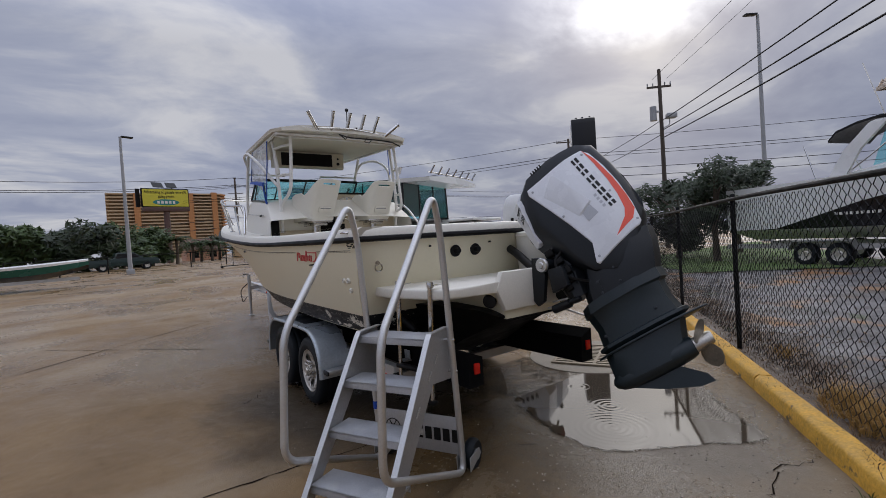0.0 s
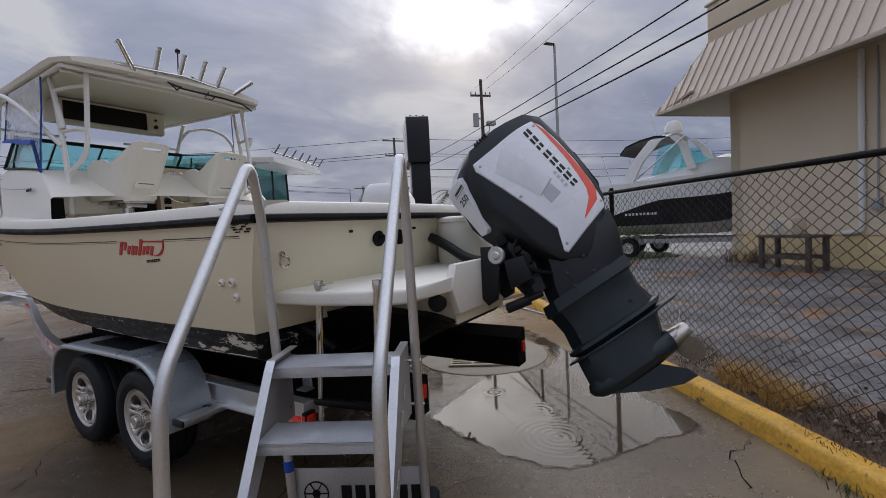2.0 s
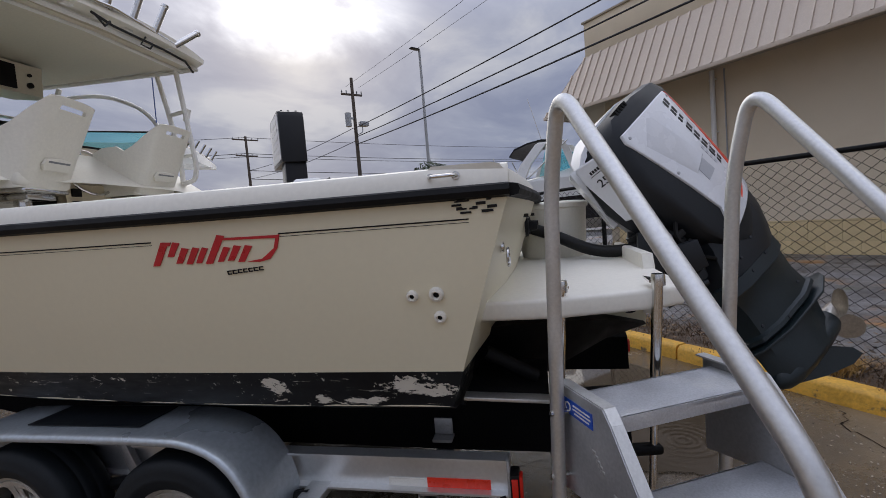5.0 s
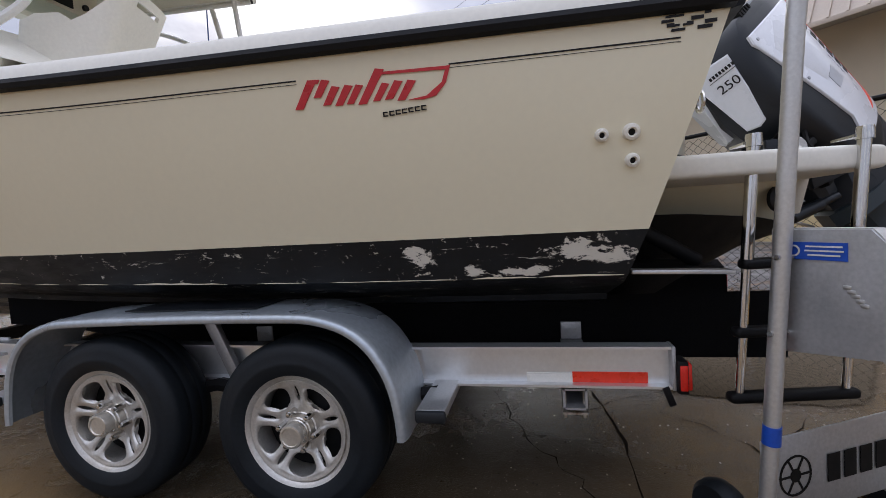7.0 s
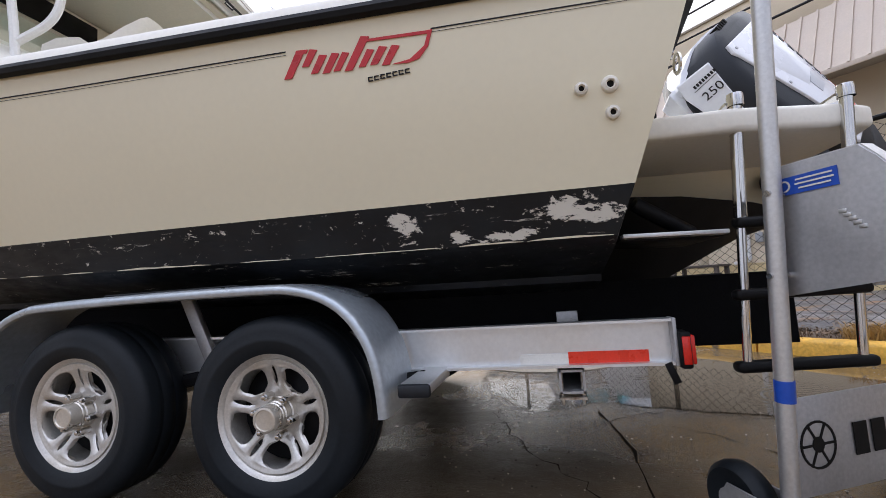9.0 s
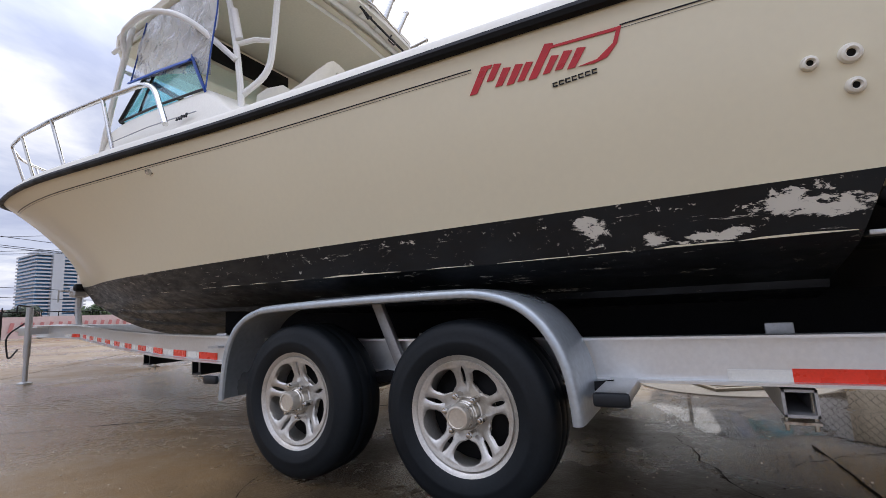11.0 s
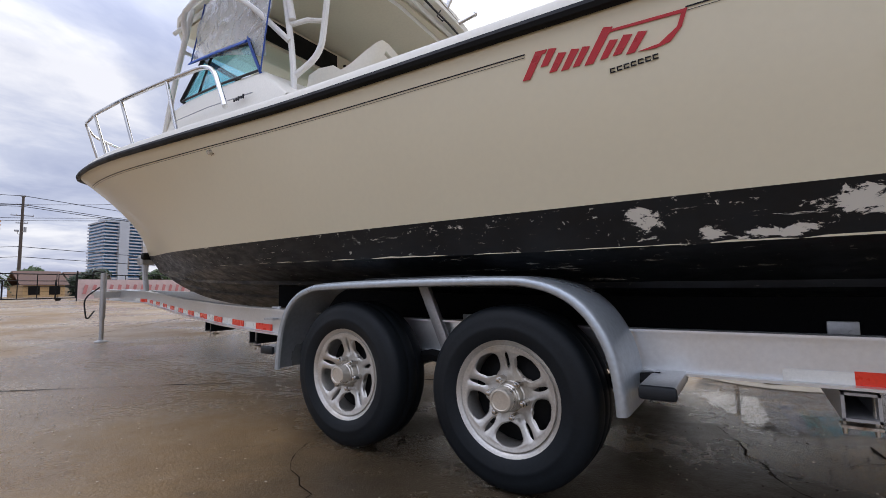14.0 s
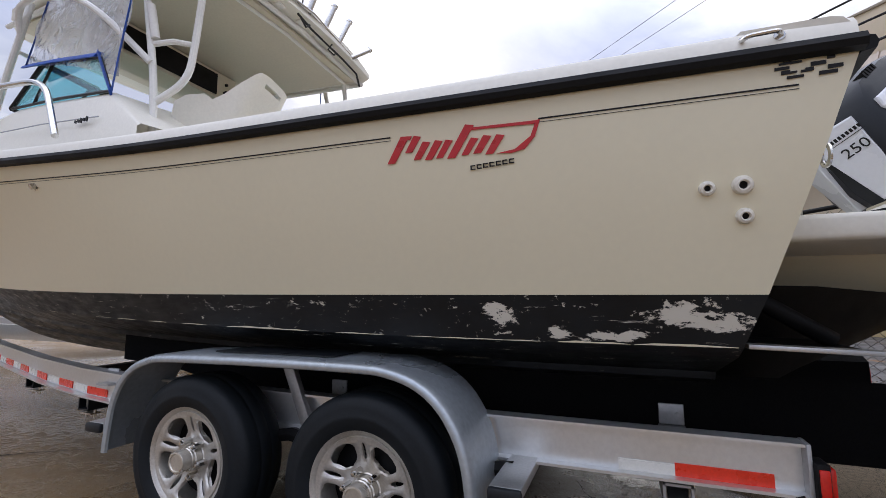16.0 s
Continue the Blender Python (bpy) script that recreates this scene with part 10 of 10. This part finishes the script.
# small pilothouse boat further back
M3 = Matrix.Translation((7.6, 8.6, 0.1)) @ Euler((0, 0, radians(20))).to_matrix().to_4x4()
boat3 = thing("pilothouse_boat", (7.6, 9.5, 0.8), "small white pilothouse boat with dark windows", "boat")
parked_hull(boat3, M3 @ Matrix.Translation((0, -1.5, 0)), 6.0, 1.1, 0.6, 1.3, 0.4, (WHITEG, WHITEG, WHITEG))
stand("boat_trailer", M3 @ Matrix.Translation((0, -1.5, 0)), 5.6, 1.0, 0.5, "trailer under the pilothouse boat")
bm = B()
box(bm, M3 @ Vector((0, 1.0, 1.62)), (1.7, 1.6, 0.75), M3.to_3x3(), 0.05)
ph = part("pilothouse", bm, WHITEG, boat3)
bm = B()
box(bm, M3 @ Vector((0, 1.0, 2.08)), (2.0, 2.1, 0.09), M3.to_3x3(), 0.03)
part("pilothouse_roof", bm, WHITEG, boat3)
bm = B()
box(bm, M3 @ Vector((0.1, 0.19, 1.78)), (1.3, 0.03, 0.42), M3.to_3x3(), 0.01)
part("aft_window", bm, DARKIN, ph)

# green flats boat and dark pickup at the yard edge
M4 = Matrix.Translation((-10.5, 24.5, ground_z(0, 25))) @ Euler((0, 0, radians(-78))).to_matrix().to_4x4()
boat4 = thing("flats_boat", (-7.5, 25, 1.0), "dark green and white flats boat on a trailer", "boat")
parked_hull(boat4, M4, 6.8, 1.05, 0.45, 1.05, 0.25, (WHITEG, GRNG, BLKG), (0.16, 0.62))
stand("boat_trailer", M4, 6.4, 1.0, 0.42, "trailer under the green flats boat")
bm = B()
box(bm, M4 @ Vector((0, 2.2, 1.25)), (0.8, 0.7, 0.5), M4.to_3x3(), 0.06)
part("console", bm, WHITEG, boat4)
M5 = Matrix.Translation((-2.2, 49.0, ground_z(0, 49))) @ Euler((0, 0, radians(-84))).to_matrix().to_4x4()
truck = thing("pickup_truck", (-2.2, 49.0, ground_z(0, 49)), "dark green pickup truck parked by the fence", "pickup truck")
DGRN = shader("dark_green_paint", (0.014, 0.03, 0.026), 0.2, vary=0.1, scale=1, fine=30)
bm = B()
loft(bm, [[M5 @ Vector((x * w, y, z)) for x, z in ((-1, 0.45), (-1.02, 0.8), (-0.97, zt), (0.97, zt), (1.02, 0.8), (1, 0.45))] for y, w, zt in ((-2.7, 0.9, 1.0), (-2.6, 0.96, 1.08), (-0.6, 0.97, 1.1), (1.2, 0.97, 1.12), (2.5, 0.95, 1.05), (2.75, 0.88, 0.9))])
body = part("body", bm, DGRN, truck)
bm = B()
loft(bm, [[M5 @ Vector((x * w, y, z)) for x, y in ((-1, ya), (1, ya), (1, yb), (-1, yb))] for z, w, ya, yb in ((1.08, 0.93, -0.9, 1.5), (1.62, 0.78, -0.65, 0.75), (1.68, 0.74, -0.55, 0.65))])
cab = part("cab", bm, DGRN, truck)
for s in (-1, 1):
    bm = B()
    loft(bm, [[M5 @ Vector((s * (x + a), y, z)) for a in (0, 0.02) for y in ((ya, yb) if a == 0 else (yb, ya))] for x, z, ya, yb in ((0.905, 1.15, -0.7, 1.2), (0.80, 1.55, -0.55, 0.75))])
    part("side_glass", bm, DARKIN, cab)
    for y in (-1.7, 1.7):
        bt, br = B(), B()
        c = M5 @ Vector((s * 0.88, y, 0.36))
        small_wheel(bt, br, c, (M5.to_3x3() @ Vector((s, 0, 0))).normalized(), 0.36, 0.24)
        w = part("wheel", bt, TYRE, truck)
        part("rim", br, RIM, w)
    bm = B()
    box(bm, M5 @ Vector((s * 0.75, 2.74, 0.78)), (0.3, 0.05, 0.16), M5.to_3x3(), 0.02)
    part("headlight", bm, WHITEREFL, body)
